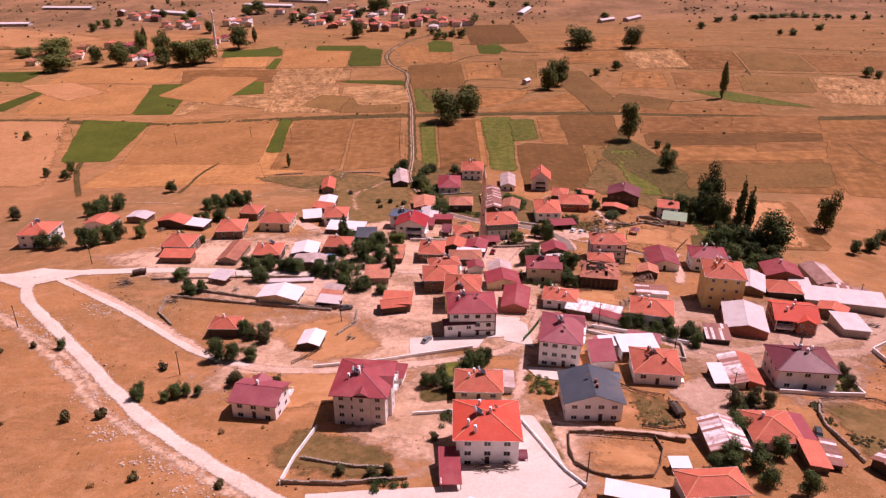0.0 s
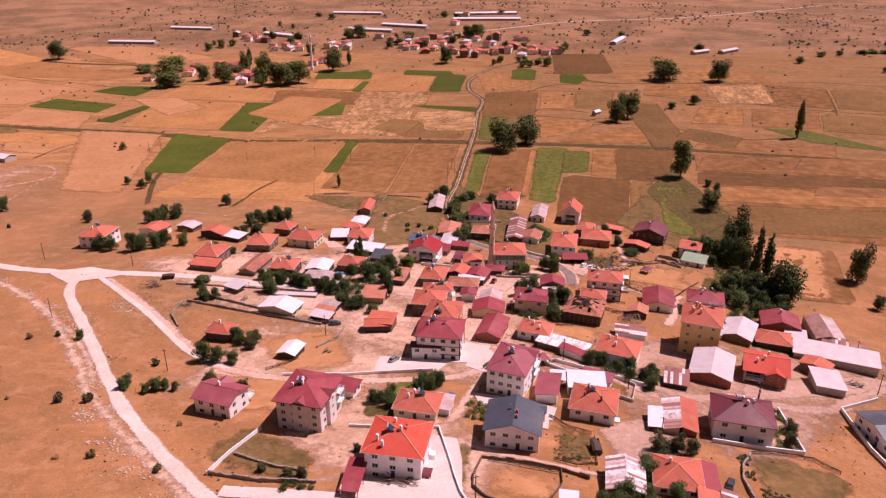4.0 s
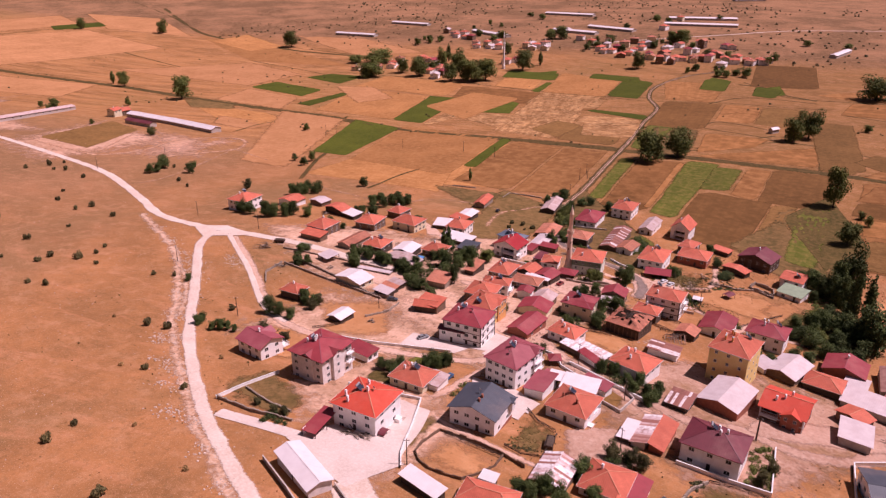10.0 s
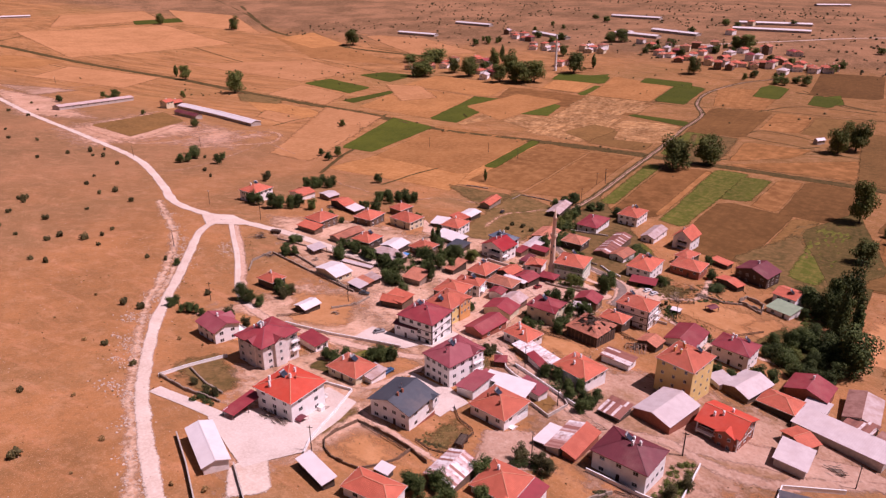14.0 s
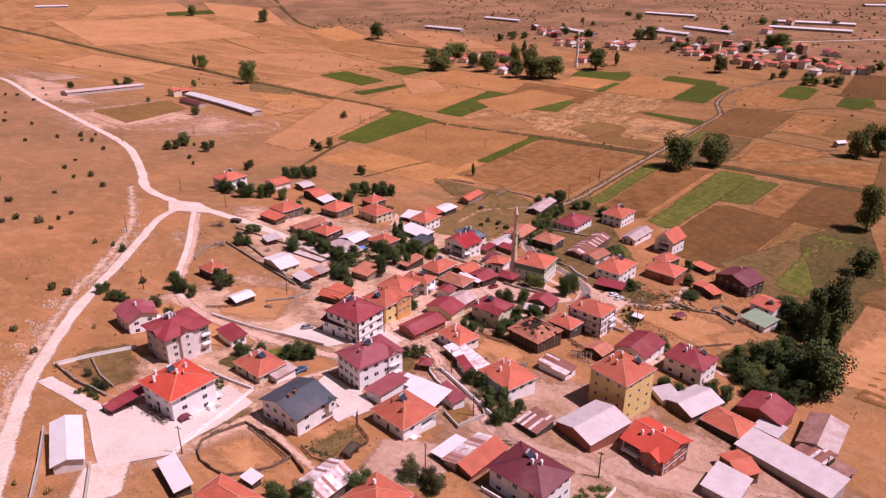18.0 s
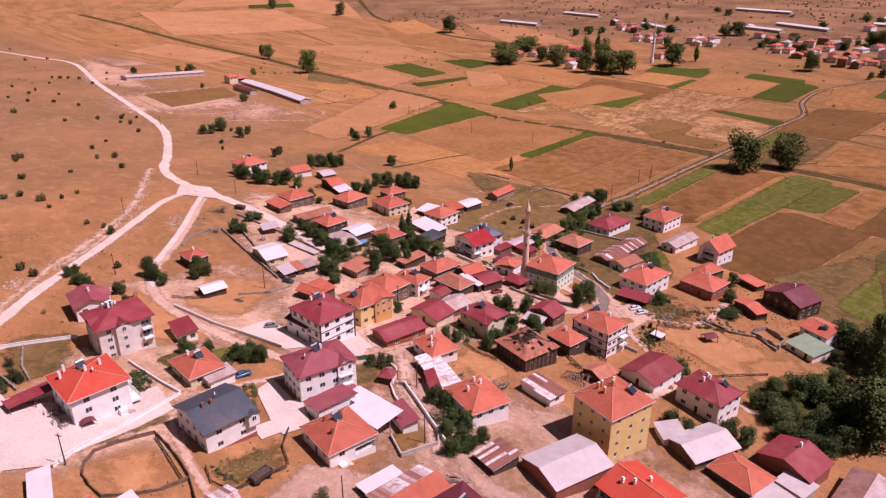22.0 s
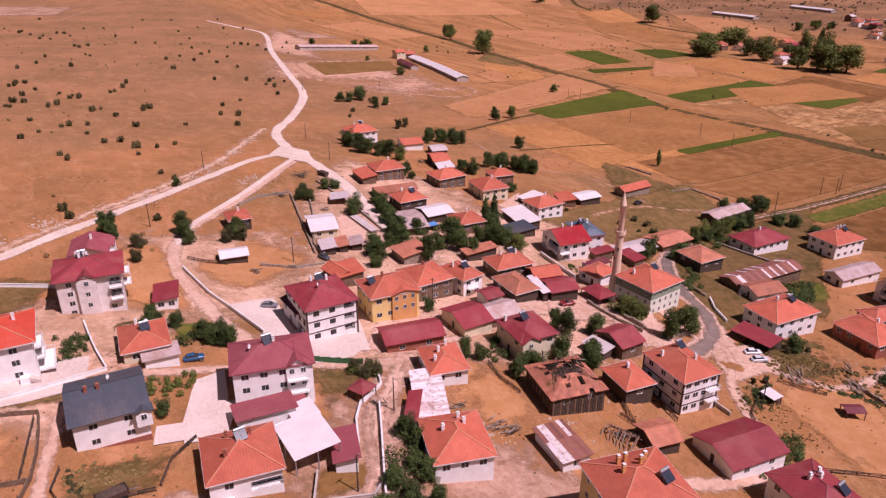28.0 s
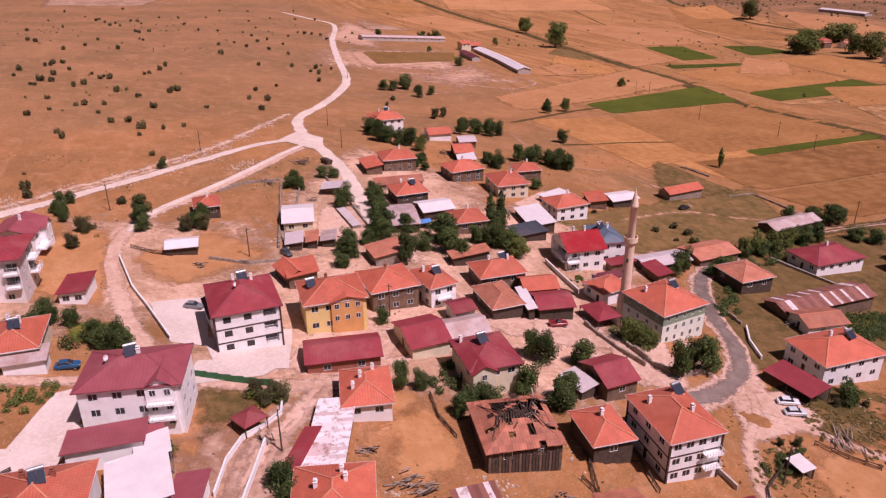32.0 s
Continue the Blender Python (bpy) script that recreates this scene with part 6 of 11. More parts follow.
patch("field", [(-910.4, 987.3), (-660.8, 919.7), (-473.9, 832.9), (-648.6, 827)], M["straw"], 0.10, "harvested straw field on the plain", "field", "fields of the plain")
patch("field", [(-744, 1048.8), (-591, 1043.1), (-425.5, 950.9), (-515.9, 905.2)], M["meadow"], 0.10, "orange stubble field on the plain", "field", "fields of the plain")
patch("field", [(-1402.4, 873.5), (-1338.8, 1031), (-1198.3, 968.9), (-1254.6, 763.3)], M["meadow"], 0.10, "grazed stubble field on the plain", "field", "fields of the plain")
patch("field", [(-1317.7, 1074), (-1132.7, 1104.6), (-909.8, 972.5), (-1116, 959.2)], M["meadow"], 0.10, "orange stubble field on the plain", "field", "fields of the plain")
patch("field", [(-1225.8, 922.6), (-1192.3, 1005.8), (-1139.8, 978.2), (-1177.2, 894.5)], M["clover"], 0.2, "far green strip on the plain", "field", "fields of the plain")
patch("field", [(-197.2, 365.9), (-192.3, 417.1), (-113.7, 424.6), (-95.7, 366.6)], M["straw"], 0.12, "pale bare ground beside a dirt bank", "field", "fields of the plain")
patch("field", [(91.3, 367.6), (109.3, 427.6), (132.5, 400.6), (116.5, 347.9)], M["fallow"], 0.12, "grazed rough ground on the plain", "field", "fields of the plain")
patch("field", [(88.5, 369), (100.8, 360), (103, 446), (93, 436)], M["olive"], 0.15, "sparse green-brown strip beside a crop", "field", "fields of the plain")
strip("ditch", [(-1251.4, 595.1), (-1011.9, 596.6), (-827.1, 589.2), (-641.9, 585.1), (-481, 565.2), (-395.2, 555), (-319.9, 546.2), (-217, 521.7), (-149.3, 521.3), (-75.8, 523.7), (-25.3, 525.7)], 13, M["ditch"], 0.15, "weedy field ditch through the village", "ditch")
strip("ditch", [(-20.4, 524.3), (48.6, 528.6), (116.7, 533.6), (176.2, 534.2), (250, 528), (342.4, 528.4)], 11, M["ditch"], 0.15, "weedy field ditch through the village", "ditch")
strip("ditch", [(28.7, 551.2), (73.8, 605), (103.3, 612), (155.8, 591.1), (188.5, 576.2), (219.2, 586.5)], 3, M["ditch"], 0.15, "weedy field boundary through the village", "ditch")
strip("ditch", [(-243.3, 418.2), (-258.9, 464.4), (-291.1, 553.7)], 3, M["ditch"], 0.15, "weedy field boundary through the village", "ditch")
strip("ditch", [(113.3, 459.7), (122.3, 435.9), (126.2, 398.1), (130.5, 369)], 4, M["ditch"], 0.15, "weedy field boundary through the village", "ditch")
strip("ditch", [(23.8, 870.7), (54.7, 834.1), (77.6, 805.9), (132.6, 803.6), (207.3, 809.1), (297.1, 819.9), (375.5, 799.8), (463.6, 774.2)], 3, M["ditch"], 0.15, "weedy field boundary through the village", "ditch")
strip("ditch", [(-1416.8, 1285.1), (-1125.9, 1130.2), (-882.2, 988.4), (-717.8, 957.3), (-521.7, 913.3)], 4, M["ditch"], 0.15, "weedy field boundary through the village", "ditch")
strip("ditch", [(-648.6, 827), (-529.7, 790), (-424, 752.1)], 2.5, M["ditch"], 0.15, "grassy field edge through the village", "ditch")
strip("ditch", [(113.5, 645.6), (111.8, 553.4), (112.7, 535.1)], 2.5, M["ditch"], 0.15, "grassy field edge through the village", "ditch")
strip("ditch", [(-478.6, 791), (-384.2, 785.9), (-269.6, 770.5), (-164.3, 750.2), (-53.4, 736.9)], 2, M["ditch"], 0.15, "grassy field edge through the village", "ditch")
strip("ditch", [(170.7, 751.1), (227.1, 707.6), (288.4, 682.9), (347.3, 673.8), (398.7, 655.7)], 2, M["ditch"], 0.15, "grassy field edge through the village", "ditch")
strip("ditch", [(268.7, 465.1), (265.4, 430.6), (269.5, 420.2)], 2, M["ditch"], 0.15, "grassy field edge through the village", "ditch")
strip("gravel_road", [(300, -96), (160, -8), (70, 46.5), (28.9, 72), (12.1, 81.8), (-1, 89.4), (-14, 97.3), (-28.4, 106.6), (-41.4, 116.2), (-55.2, 127.4), (-69.5, 139.8), (-84.4, 154.6), (-100.4, 172), (-118.8, 191.6), (-132.5, 206), (-141.5, 216), (-147.4, 226), (-149.4, 237)], 4.8, M["gravel"], 0.24, "white gravel road along the slope", "road")
strip("gravel_road", [(-830.3, 342.6), (-750.5, 359), (-672.7, 371.3), (-505.9, 331.5), (-386.2, 307.9), (-303, 293.1), (-238.8, 265.3), (-201.1, 245.3), (-172.7, 239.4), (-147.5, 239.8), (-117.3, 241.7), (-92.2, 241.7), (-66.9, 239.2), (-48.2, 238)], 6.0, M["gravel"], 0.24, "broad white gravel road into the village", "road")
strip("gravel_road", [(-142, 236), (-121.9, 220.2), (-99.4, 203), (-78.1, 184.2), (-66.5, 176), (-54.5, 171.8)], 3.2, M["gravel"], 0.24, "pale dirt lane through the village", "road")
strip("dirt_track", [(-137.5, 234.4), (-95.6, 201.7), (-70.9, 179.7), (-57.6, 172.2), (-41.4, 168.2), (-22.2, 169), (-1.6, 172), (10.7, 175.1), (17, 177.5), (25.8, 185.3), (28.7, 193.2), (31.1, 203.5), (28.6, 210.3)], 5.6, M["track"], 0.18, "dirt lane between walls", "track")
strip("dirt_track", [(78.2, 175.3), (66.1, 182.9), (56.2, 187.9), (47.1, 192.2), (41.2, 197.2), (34.6, 202.4), (28, 206.4), (27.9, 213.2), (26.3, 220.4), (24, 232.1), (19.2, 241.8)], 4.8, M["track"], 0.18, "narrow village lane through the village", "track")
strip("dirt_track", [(-18.3, 241), (-0.8, 241.8), (11.6, 243.8), (18.6, 248.9), (23.2, 254.8), (28, 260.5), (35.8, 264), (45.8, 266.7)], 5.5, M["track"], 0.18, "village street towards the mosque square", "track")
strip("asphalt_road", [(-9.4, 337.3), (-2.7, 322.4), (7.4, 310.9), (21.8, 302.5), (35.4, 297), (44.4, 291), (49.9, 282.2), (51.3, 274.7), (52, 264.7)], 5.4, M["asphalt"], 0.3, "worn asphalt bend beside the mosque", "road")
strip("dirt_track", [(47.2, 286.8), (56.2, 284.4), (65.7, 273.5), (75.8, 267.3), (85.4, 262.5)], 4, M["track"], 0.18, "dirt street past white cars", "track")
strip("dirt_track", [(57.6, 282), (67.1, 291.2), (75, 297.7), (76.7, 308.6), (73.6, 330.8)], 4, M["track"], 0.18, "dirt track through the village", "track")
FIELD_ROAD = [(-12.2, 349.8), (-18.3, 379.5), (-18.5, 419.4), (-21.1, 477.5), (-24.8, 557.9), (-31.6, 634.3), (-34.5, 702.9), (-54.6, 757.1), (-60.2, 815.9), (-41, 884.2), (-4.5, 927.2)]
strip("grass_verge", FIELD_ROAD, 6.5, M["ditch"], 0.15, "dark weedy verges of the field road", "verge")
strip("field_road", FIELD_ROAD, 3.2, M["track"], 0.22, "field road with two pale ruts", "road")
strip("grass_verge", FIELD_ROAD, 1.0, M["ditch"], 0.40, "weedy middle strip of the field road", "verge")
strip("dirt_track", [(47.2, 198.5), (61.2, 186.4), (72.7, 182.9), (87.9, 179), (99.5, 183.9), (113.1, 181.5), (127.2, 185), (139.3, 196.8), (165.3, 217.4)], 7, M["street"], 0.18, "broad dirt street through the village", "track")
strip("dirt_track", [(86, 232), (89.8, 244.1), (91.6, 251.9), (93.2, 262.7), (97, 268)], 5.0, M["track"], 0.19, "pale lane between gardens", "track")
strip("dirt_track", [(104, 262), (112.3, 261.9), (121.1, 261.6), (130, 262)], 3.4, M["track"], 0.19, "pale lane into the grove", "track")
strip("dirt_track", [(18, 148), (20, 156), (22, 166), (24, 176)], 4.6, M["track"], 0.19, "pale lane between gardens", "track")
patch("field", [(94, 124), (96, 151), (119, 150), (114, 121)], M["olive"], 0.13, "dry olive paddock at the village edge", "field", "fields of the plain")
patch("field", [(115.7, 286.5), (115.6, 302.6), (123.1, 300.7), (123, 290.7)], M["clover_dry"], 0.17, "green vegetable plot in the grove", "field", "fields of the plain")
strip("dirt_track", [(26.5, 211.6), (39.9, 199.8), (56.6, 188.3), (71.3, 179.5), (80.9, 177.4)], 5, M["street"], 0.18, "dirt street through the village", "track")
strip("dirt_track", [(34, 199), (39.4, 194.8), (45.4, 191.2), (53.1, 187), (61.8, 184.3), (66.9, 182.2)], 3.6, M["street"], 0.24, "narrow darker lane between walls and gardens", "track")
strip("concrete_lane", [(-28, 110.4), (-17.6, 111.1), (-5.7, 111.6), (4.8, 111.7)], 4.2, M["concrete_yard"], 0.28, "concrete lane to a yard", "road")
strip("washout", [(15.3, 74.7), (2.4, 82.9), (-10.5, 91.7), (-29.7, 103.5), (-48, 117.3), (-73.5, 137.2), (-93.8, 154.8), (-100.7, 163.9), (-124.6, 186.6), (-149.5, 207.2), (-209.5, 241.6)], 6.0, M["scree"], 0.1, "eroded pale gully through the village", "gully")
strip("washout", [(-141.8, 199.7), (-125.6, 189.7), (-111.7, 179), (-99, 165.9), (-89, 154)], 5.0, M["scree"], 0.1, "pale stony gully through the village", "gully")
strip("dirt_track", [(-40.6, 318), (-44.5, 337.6), (-43.7, 350.4), (-37.5, 358.9), (-33.4, 367.2), (-22, 381), (-19, 397)], 5.0, M["driven"], 0.18, "broad pale track curving behind a barn", "track")
strip("dirt_track", [(-164.1, 338.5), (-138.4, 332.8), (-119.3, 329.7), (-99.9, 335.5), (-87.7, 350.2), (-62, 356), (-44, 352)], 3.2, M["driven"], 0.17, "faint track along the field edge", "track")
strip("dirt_track", [(-48.2, 238), (-36, 237.6), (-27, 241.6), (-18.3, 241)], 4.4, M["track"], 0.2, "narrow lane between garden trees", "track")
strip("road_shoulder", [(-9.4, 337.3), (-2.7, 322.4), (7.4, 310.9), (21.8, 302.5), (35.4, 297), (44.4, 291), (49.9, 282.2), (51.3, 274.7), (52, 264.7)], 8.2, M["track"], 0.2, "dusty shoulders of an asphalt bend", "verge")
strip("dirt_track", [(-458.2, 335.5), (-408.7, 325.1), (-366.5, 322.4), (-364.2, 342), (-387.4, 384), (-401.9, 408.5)], 4.5, M["driven"], 0.16, "pale wheel track over grazed ground by the farm", "track")
strip("dirt_track", [(-366.5, 322.4), (-346.1, 323.5), (-337.9, 354.9), (-346.7, 389.8), (-336.9, 414.8), (-320.4, 428.6), (-303, 425.8), (-287.9, 400.7), (-299.1, 375.1), (-314.1, 340.9)], 6.0, M["driven"], 0.16, "pale wheel track over grazed ground by the farm", "track")
strip("dirt_track", [(-268.9, 280.8), (-263.8, 300.8), (-267.6, 324.6), (-278.5, 361.2), (-289.4, 398.4)], 3.4, M["driven"], 0.16, "pale wheel track over grazed ground by the farm", "track")
strip("dirt_track", [(-289.4, 398.4), (-265.2, 390.6), (-243.2, 383.7)], 2.6, M["driven"], 0.16, "pale wheel track over grazed ground by the farm", "track")
strip("dirt_track", [(-741.7, 414.2), (-672, 410.2), (-669.4, 442.2), (-666.2, 493.9)], 5.0, M["driven"], 0.16, "pale wheel track over grazed ground by the farm", "track")
strip("dirt_track", [(-443.3, 331.9), (-452.9, 385.9), (-466.5, 430.2)], 4.0, M["driven"], 0.16, "pale wheel track over grazed ground by the farm", "track")
patch("field", [(-434.6, 338.8), (-457.8, 425.2), (-406.1, 409.2), (-370.7, 333.3)], M["fallow"], 0.10, "grey-brown fallow ground before the farm", "field", "fields of the plain")
patch("yard", [(-440, 300), (-480, 425), (-330, 405), (-352, 275)], M["disturbed"], 0.085, "pale disturbed ground about the farm", "yard", "")
patch("yard", [(-409, 424), (-324, 419), (-278, 361), (-326, 337)], M["disturbed"], 0.088, "pinkish bare ground below the farm sheds", "yard", "")
patch("yard", [(-754, 402), (-599, 408), (-445, 360), (-509, 314)], M["disturbed"], 0.085, "pale disturbed ground along the gravel road", "yard", "")
patch("yard", [(-352, 322), (-328.2, 438.3), (-298.1, 424), (-306, 342)], M["disturbed"], 0.09, "pale driven ground beside the farm", "yard", "")
strip("gravel_road", [(-185.9, 1081.7), (-68.2, 1170), (64.8, 1283.9), (267.1, 1396.9), (577, 1721.9)], 5, M["gravel"], 0.24, "distant pale road through the village", "road")
patch("yard", [(-168, 238), (-152, 246), (-128, 241), (-150, 226)], M["gravel"], 0.21, "pale gravel apron where the roads meet", "yard", "")
patch("yard", [(-3.5, 109), (3.6, 122), (29.5, 114), (22.8, 98.6)], M["concrete_yard"], 0.26, "wide pale concrete yard", "yard", "")
patch("yard", [(18.5, 97.5), (23.5, 106.5), (35, 97), (28, 88.5)], M["gravel"], 0.22, "pale gravel drive below the concrete yard", "yard", "")
patch("yard", [(9.6, 116.5), (28.3, 111.9), (21.6, 141.7), (9.8, 142.7)], M["concrete_yard"], 0.22, "pale concrete round a house", "yard", "")
patch("yard", [(-9, 176), (-10, 187.2), (13, 187), (9.8, 180.2)], M["concrete_yard"], 0.24, "walled concrete yard beside village houses", "yard", "")
patch("yard", [(9.5, 186.4), (9.3, 203.1), (24.9, 200.2), (21.4, 187)], M["concrete_yard"], 0.24, "pale concrete apron beside village houses", "yard", "")
patch("yard", [(24.9, 161.9), (22.7, 167.8), (42.7, 164.2), (40.1, 156.5)], M["concrete_yard"], 0.24, "pale concrete drive beside village houses", "yard", "")
patch("yard", [(33.9, 159), (35.7, 167.7), (47.3, 162.8), (46.4, 155.6)], M["concrete_yard"], 0.24, "pale concrete drive beside village houses", "yard", "")
patch("yard", [(63.9, 132.6), (56.6, 153.6), (71.1, 164.5), (83.1, 148.3)], M["street"], 0.14, "trodden earth yard beside village houses", "yard", "")
patch("yard", [(15.5, 256.1), (15.5, 271.1), (33.5, 269.8), (25.8, 249.4)], M["track"], 0.16, "village square of packed earth", "yard", "")
patch("yard", [(99.8, 178.8), (104, 196), (150, 216), (165.6, 210.3)], M["street"], 0.14, "trodden farmyard beside village houses", "yard", "")
patch("yard", [(-71, 226.3), (-58.2, 240.2), (-34.6, 237.4), (-38.1, 216.7)], M["track"], 0.14, "trodden yard beside village houses", "yard", "")
patch("yard", [(5.7, 209.4), (14.8, 229), (33.4, 212.7), (24.7, 197.7)], M["track"], 0.14, "trodden yard beside village houses", "yard", "")
patch("yard", [(49.8, 281.6), (52.9, 296.6), (65.6, 295), (65.6, 273)], M["track"], 0.14, "trodden ground beside village houses", "yard", "")
patch("yard", [(-74, 310), (-59, 298), (-52, 291), (-60, 287)], M["track"], 0.14, "trodden ground between houses", "yard", "")
patch("field", [(32, 119.6), (30.4, 132.2), (52.7, 129.2), (45.5, 115.4)], M["meadow"], 0.12, "dry walled paddock on the plain", "field", "fields of the plain")
patch("field", [(46.9, 206.1), (47.3, 214.2), (39.2, 223.9), (60.1, 208.8)], M["meadow"], 0.12, "bare grassed plot on the plain", "field", "fields of the plain")
patch("field", [(36.2, 227.3), (46.3, 210.1), (61.5, 209.2), (63.7, 223.1)], M["meadow"], 0.12, "bare grassed plot on the plain", "field", "fields of the plain")
patch("field", [(47.6, 136.5), (46.4, 153.7), (56.5, 149.9), (56.1, 136.1)], M["olive"], 0.12, "weedy garden beside village houses", "field", "fields of the plain")
patch("field", [(51.6, 290.2), (51.7, 300.9), (59.1, 316.4), (68, 305.5)], M["verge"], 0.12, "weedy garden beside village houses", "field", "fields of the plain")
patch("field", [(-5.4, 149), (-5.9, 155.7), (6.7, 157.1), (8, 150.9)], M["verge"], 0.12, "green vegetable garden beside village houses", "field", "fields of the plain")
patch("field", [(7.4, 161.8), (6.7, 171.5), (0.5, 171.9), (-2.4, 161.5)], M["clover_dry"], 0.14, "green garden plot on the plain", "field", "fields of the plain")
patch("field", [(38, 325.8), (42, 343.6), (33.2, 354.7), (28.8, 336)], M["clover_dry"], 0.14, "green garden plot on the plain", "field", "fields of the plain")
patch("field", [(95.1, 286.8), (105.2, 306), (115.3, 299), (109.5, 274.1)], M["meadow"], 0.12, "grassy plot by the trees", "field", "fields of the plain")
patch("field", [(108.1, 272.5), (118.4, 309), (133.7, 277.5), (121.5, 253.4)], M["verge"], 0.12, "green orchard beside village houses", "field", "fields of the plain")
patch("field", [(61.3, 175), (61.7, 182.1), (66.5, 185), (67.8, 172.1)], M["fallow"], 0.13, "dry grass inside a pen", "field", "fields of the plain")
patch("field", [(-88.8, 647.3), (-37.2, 646.1), (-35.6, 597.9), (-83.9, 601.1)], M["windrow"], 0.14, "straw field with loose windrows", "field", "fields of the plain")
patch("field", [(-166.5, 733), (-92.1, 727.2), (-87.3, 677.3), (-162.2, 686.8)], M["windrow"], 0.14, "straw field with loose windrows", "field", "fields of the plain")
patch("field", [(208.2, 464.3), (258.4, 471), (247.7, 451.1), (200.3, 444.3)], M["straw_east"], 0.16, "pale strip in a brown field", "field", "fields of the plain")
patch("field", [(147.7, 522.2), (214.2, 526.7), (202.7, 501.7), (134.4, 478.9)], M["straw_east"], 0.16, "pale strip in a brown field", "field", "fields of the plain")
patch("field", [(131.6, 797.4), (191.5, 804.2), (184.5, 738.4), (123.4, 743.2)], M["stubble"], 0.14, "orange-brown stubble field on the plain", "field", "fields of the plain")
patch("field", [(193, 791.5), (249.3, 805), (240.7, 714.7), (191.7, 710)], M["windrow"], 0.14, "straw field with loose windrows", "field", "fields of the plain")
patch("field", [(252.9, 804.7), (305.6, 780.9), (288.4, 695.5), (242, 706.6)], M["stubble"], 0.14, "orange-brown stubble field on the plain", "field", "fields of the plain")
patch("field", [(309.6, 780.5), (366.4, 766.3), (349.6, 683.3), (292, 695.2)], M["fallow"], 0.14, "brown fallow field on the plain", "field", "fields of the plain")
patch("field", [(369.8, 766), (446.1, 742.4), (411.1, 678.5), (353.2, 683)], M["straw_east"], 0.14, "harvested straw field on the plain", "field", "fields of the plain")
patch("field", [(171.4, 695.1), (207.3, 693.1), (195.3, 625.9), (152.4, 626.1)], M["stubble"], 0.14, "orange-brown stubble field on the plain", "field", "fields of the plain")
patch("field", [(215.7, 692.6), (270, 681.7), (254.4, 620.6), (201.8, 621.5)], M["straw_east"], 0.14, "harvested straw field on the plain", "field", "fields of the plain")
patch("field", [(271, 674.3), (330, 660.9), (313, 604.1), (254.9, 614.3)], M["fallow"], 0.14, "brown fallow field on the plain", "field", "fields of the plain")
patch("field", [(334, 662.9), (396.3, 651.3), (346.5, 560.4), (309.5, 572.5)], M["windrow"], 0.14, "straw field with loose windrows", "field", "fields of the plain")
patch("field", [(149.8, 605.9), (185, 579.9), (169.9, 542.4), (133.6, 574)], M["fallow"], 0.14, "brown fallow field on the plain", "field", "fields of the plain")
patch("field", [(-249.9, 632.3), (-239, 721.9), (-178.3, 707.5), (-183.5, 583.1)], M["straw"], 0.14, "harvested straw field on the plain", "field", "fields of the plain")
patch("field", [(-149.5, 619), (-167.8, 742), (-100, 742.3), (-97.5, 613.4)], M["windrow"], 0.15, "straw field with loose windrows", "field", "fields of the plain")
patch("field", [(-181.2, 584.4), (-177.3, 616), (-142.6, 616.6), (-137.5, 559.8)], M["windrow"], 0.15, "straw field with loose windrows", "field", "fields of the plain")
patch("field", [(-77.6, 608.7), (-32.2, 628.3), (-25.4, 566.7), (-65.6, 563.1)], M["windrow"], 0.14, "straw field with loose windrows", "field", "fields of the plain")
patch("field", [(-111.9, 567.1), (-101.8, 610.7), (-76.3, 598.3), (-79.6, 544.2)], M["fallow"], 0.14, "grey patchy fallow on the plain", "field", "fields of the plain")
patch("field", [(-418.2, 709.3), (-363.2, 714.8), (-303.9, 661.7), (-327, 620.6)], M["meadow"], 0.14, "grazed field on the plain", "field", "fields of the plain")
patch("field", [(-833.8, 1027), (-683.4, 946.3), (-714.2, 897.7), (-844.9, 951.2)], M["straw"], 0.14, "harvested straw field on the plain", "field", "fields of the plain")
patch("field", [(-845.6, 559.4), (-672.8, 583.4), (-623.3, 493.8), (-778.5, 469)], M["meadow"], 0.14, "orange-brown stubble field on the plain", "field", "fields of the plain")
patch("field", [(-1003.1, 558.4), (-891.2, 578.4), (-851.5, 508.7), (-956.4, 474.4)], M["straw"], 0.14, "harvested straw field on the plain", "field", "fields of the plain")
patch("field", [(-482.8, 542.3), (-376, 534.5), (-322.4, 507.7), (-356.8, 469)], M["straw"], 0.14, "harvested straw field on the plain", "field", "fields of the plain")
patch("field", [(-408, 504), (-320.8, 498.1), (-335.2, 461.7), (-378.9, 469.1)], M["meadow"], 0.14, "grazed stubble field on the plain", "field", "fields of the plain")
patch("field", [(-508.9, 557.6), (-454, 581.7), (-415.5, 534.6), (-462.3, 523.8)], M["olive"], 0.14, "sparse olive grass beside village houses", "field", "fields of the plain")
patch("field", [(54.5, 294.9), (57.5, 318.4), (73.1, 299.1), (66.5, 291.2)], M["olive"], 0.13, "weedy waste ground beside village houses", "field", "fields of the plain")
patch("field", [(28.5, 334.4), (32, 349.7), (40.9, 338.9), (38.3, 327.3)], M["verge"], 0.14, "overgrown garden with dark weeds", "field", "fields of the plain")
patch("field", [(-109.6, 379.6), (-60.3, 382.6), (-17.6, 367.7), (-34.3, 331.6)], M["olive"], 0.13, "weedy field behind barns", "field", "fields of the plain")
patch("field", [(67.9, 304.8), (106.7, 301.2), (102.7, 271.5), (72.6, 279)], M["meadow"], 0.13, "rough grass beside a track", "field", "fields of the plain")
patch("field", [(34, 209.4), (30.3, 219.1), (42.8, 223.6), (48.8, 207.5)], M["meadow"], 0.13, "grassy plot beside village houses", "field", "fields of the plain")
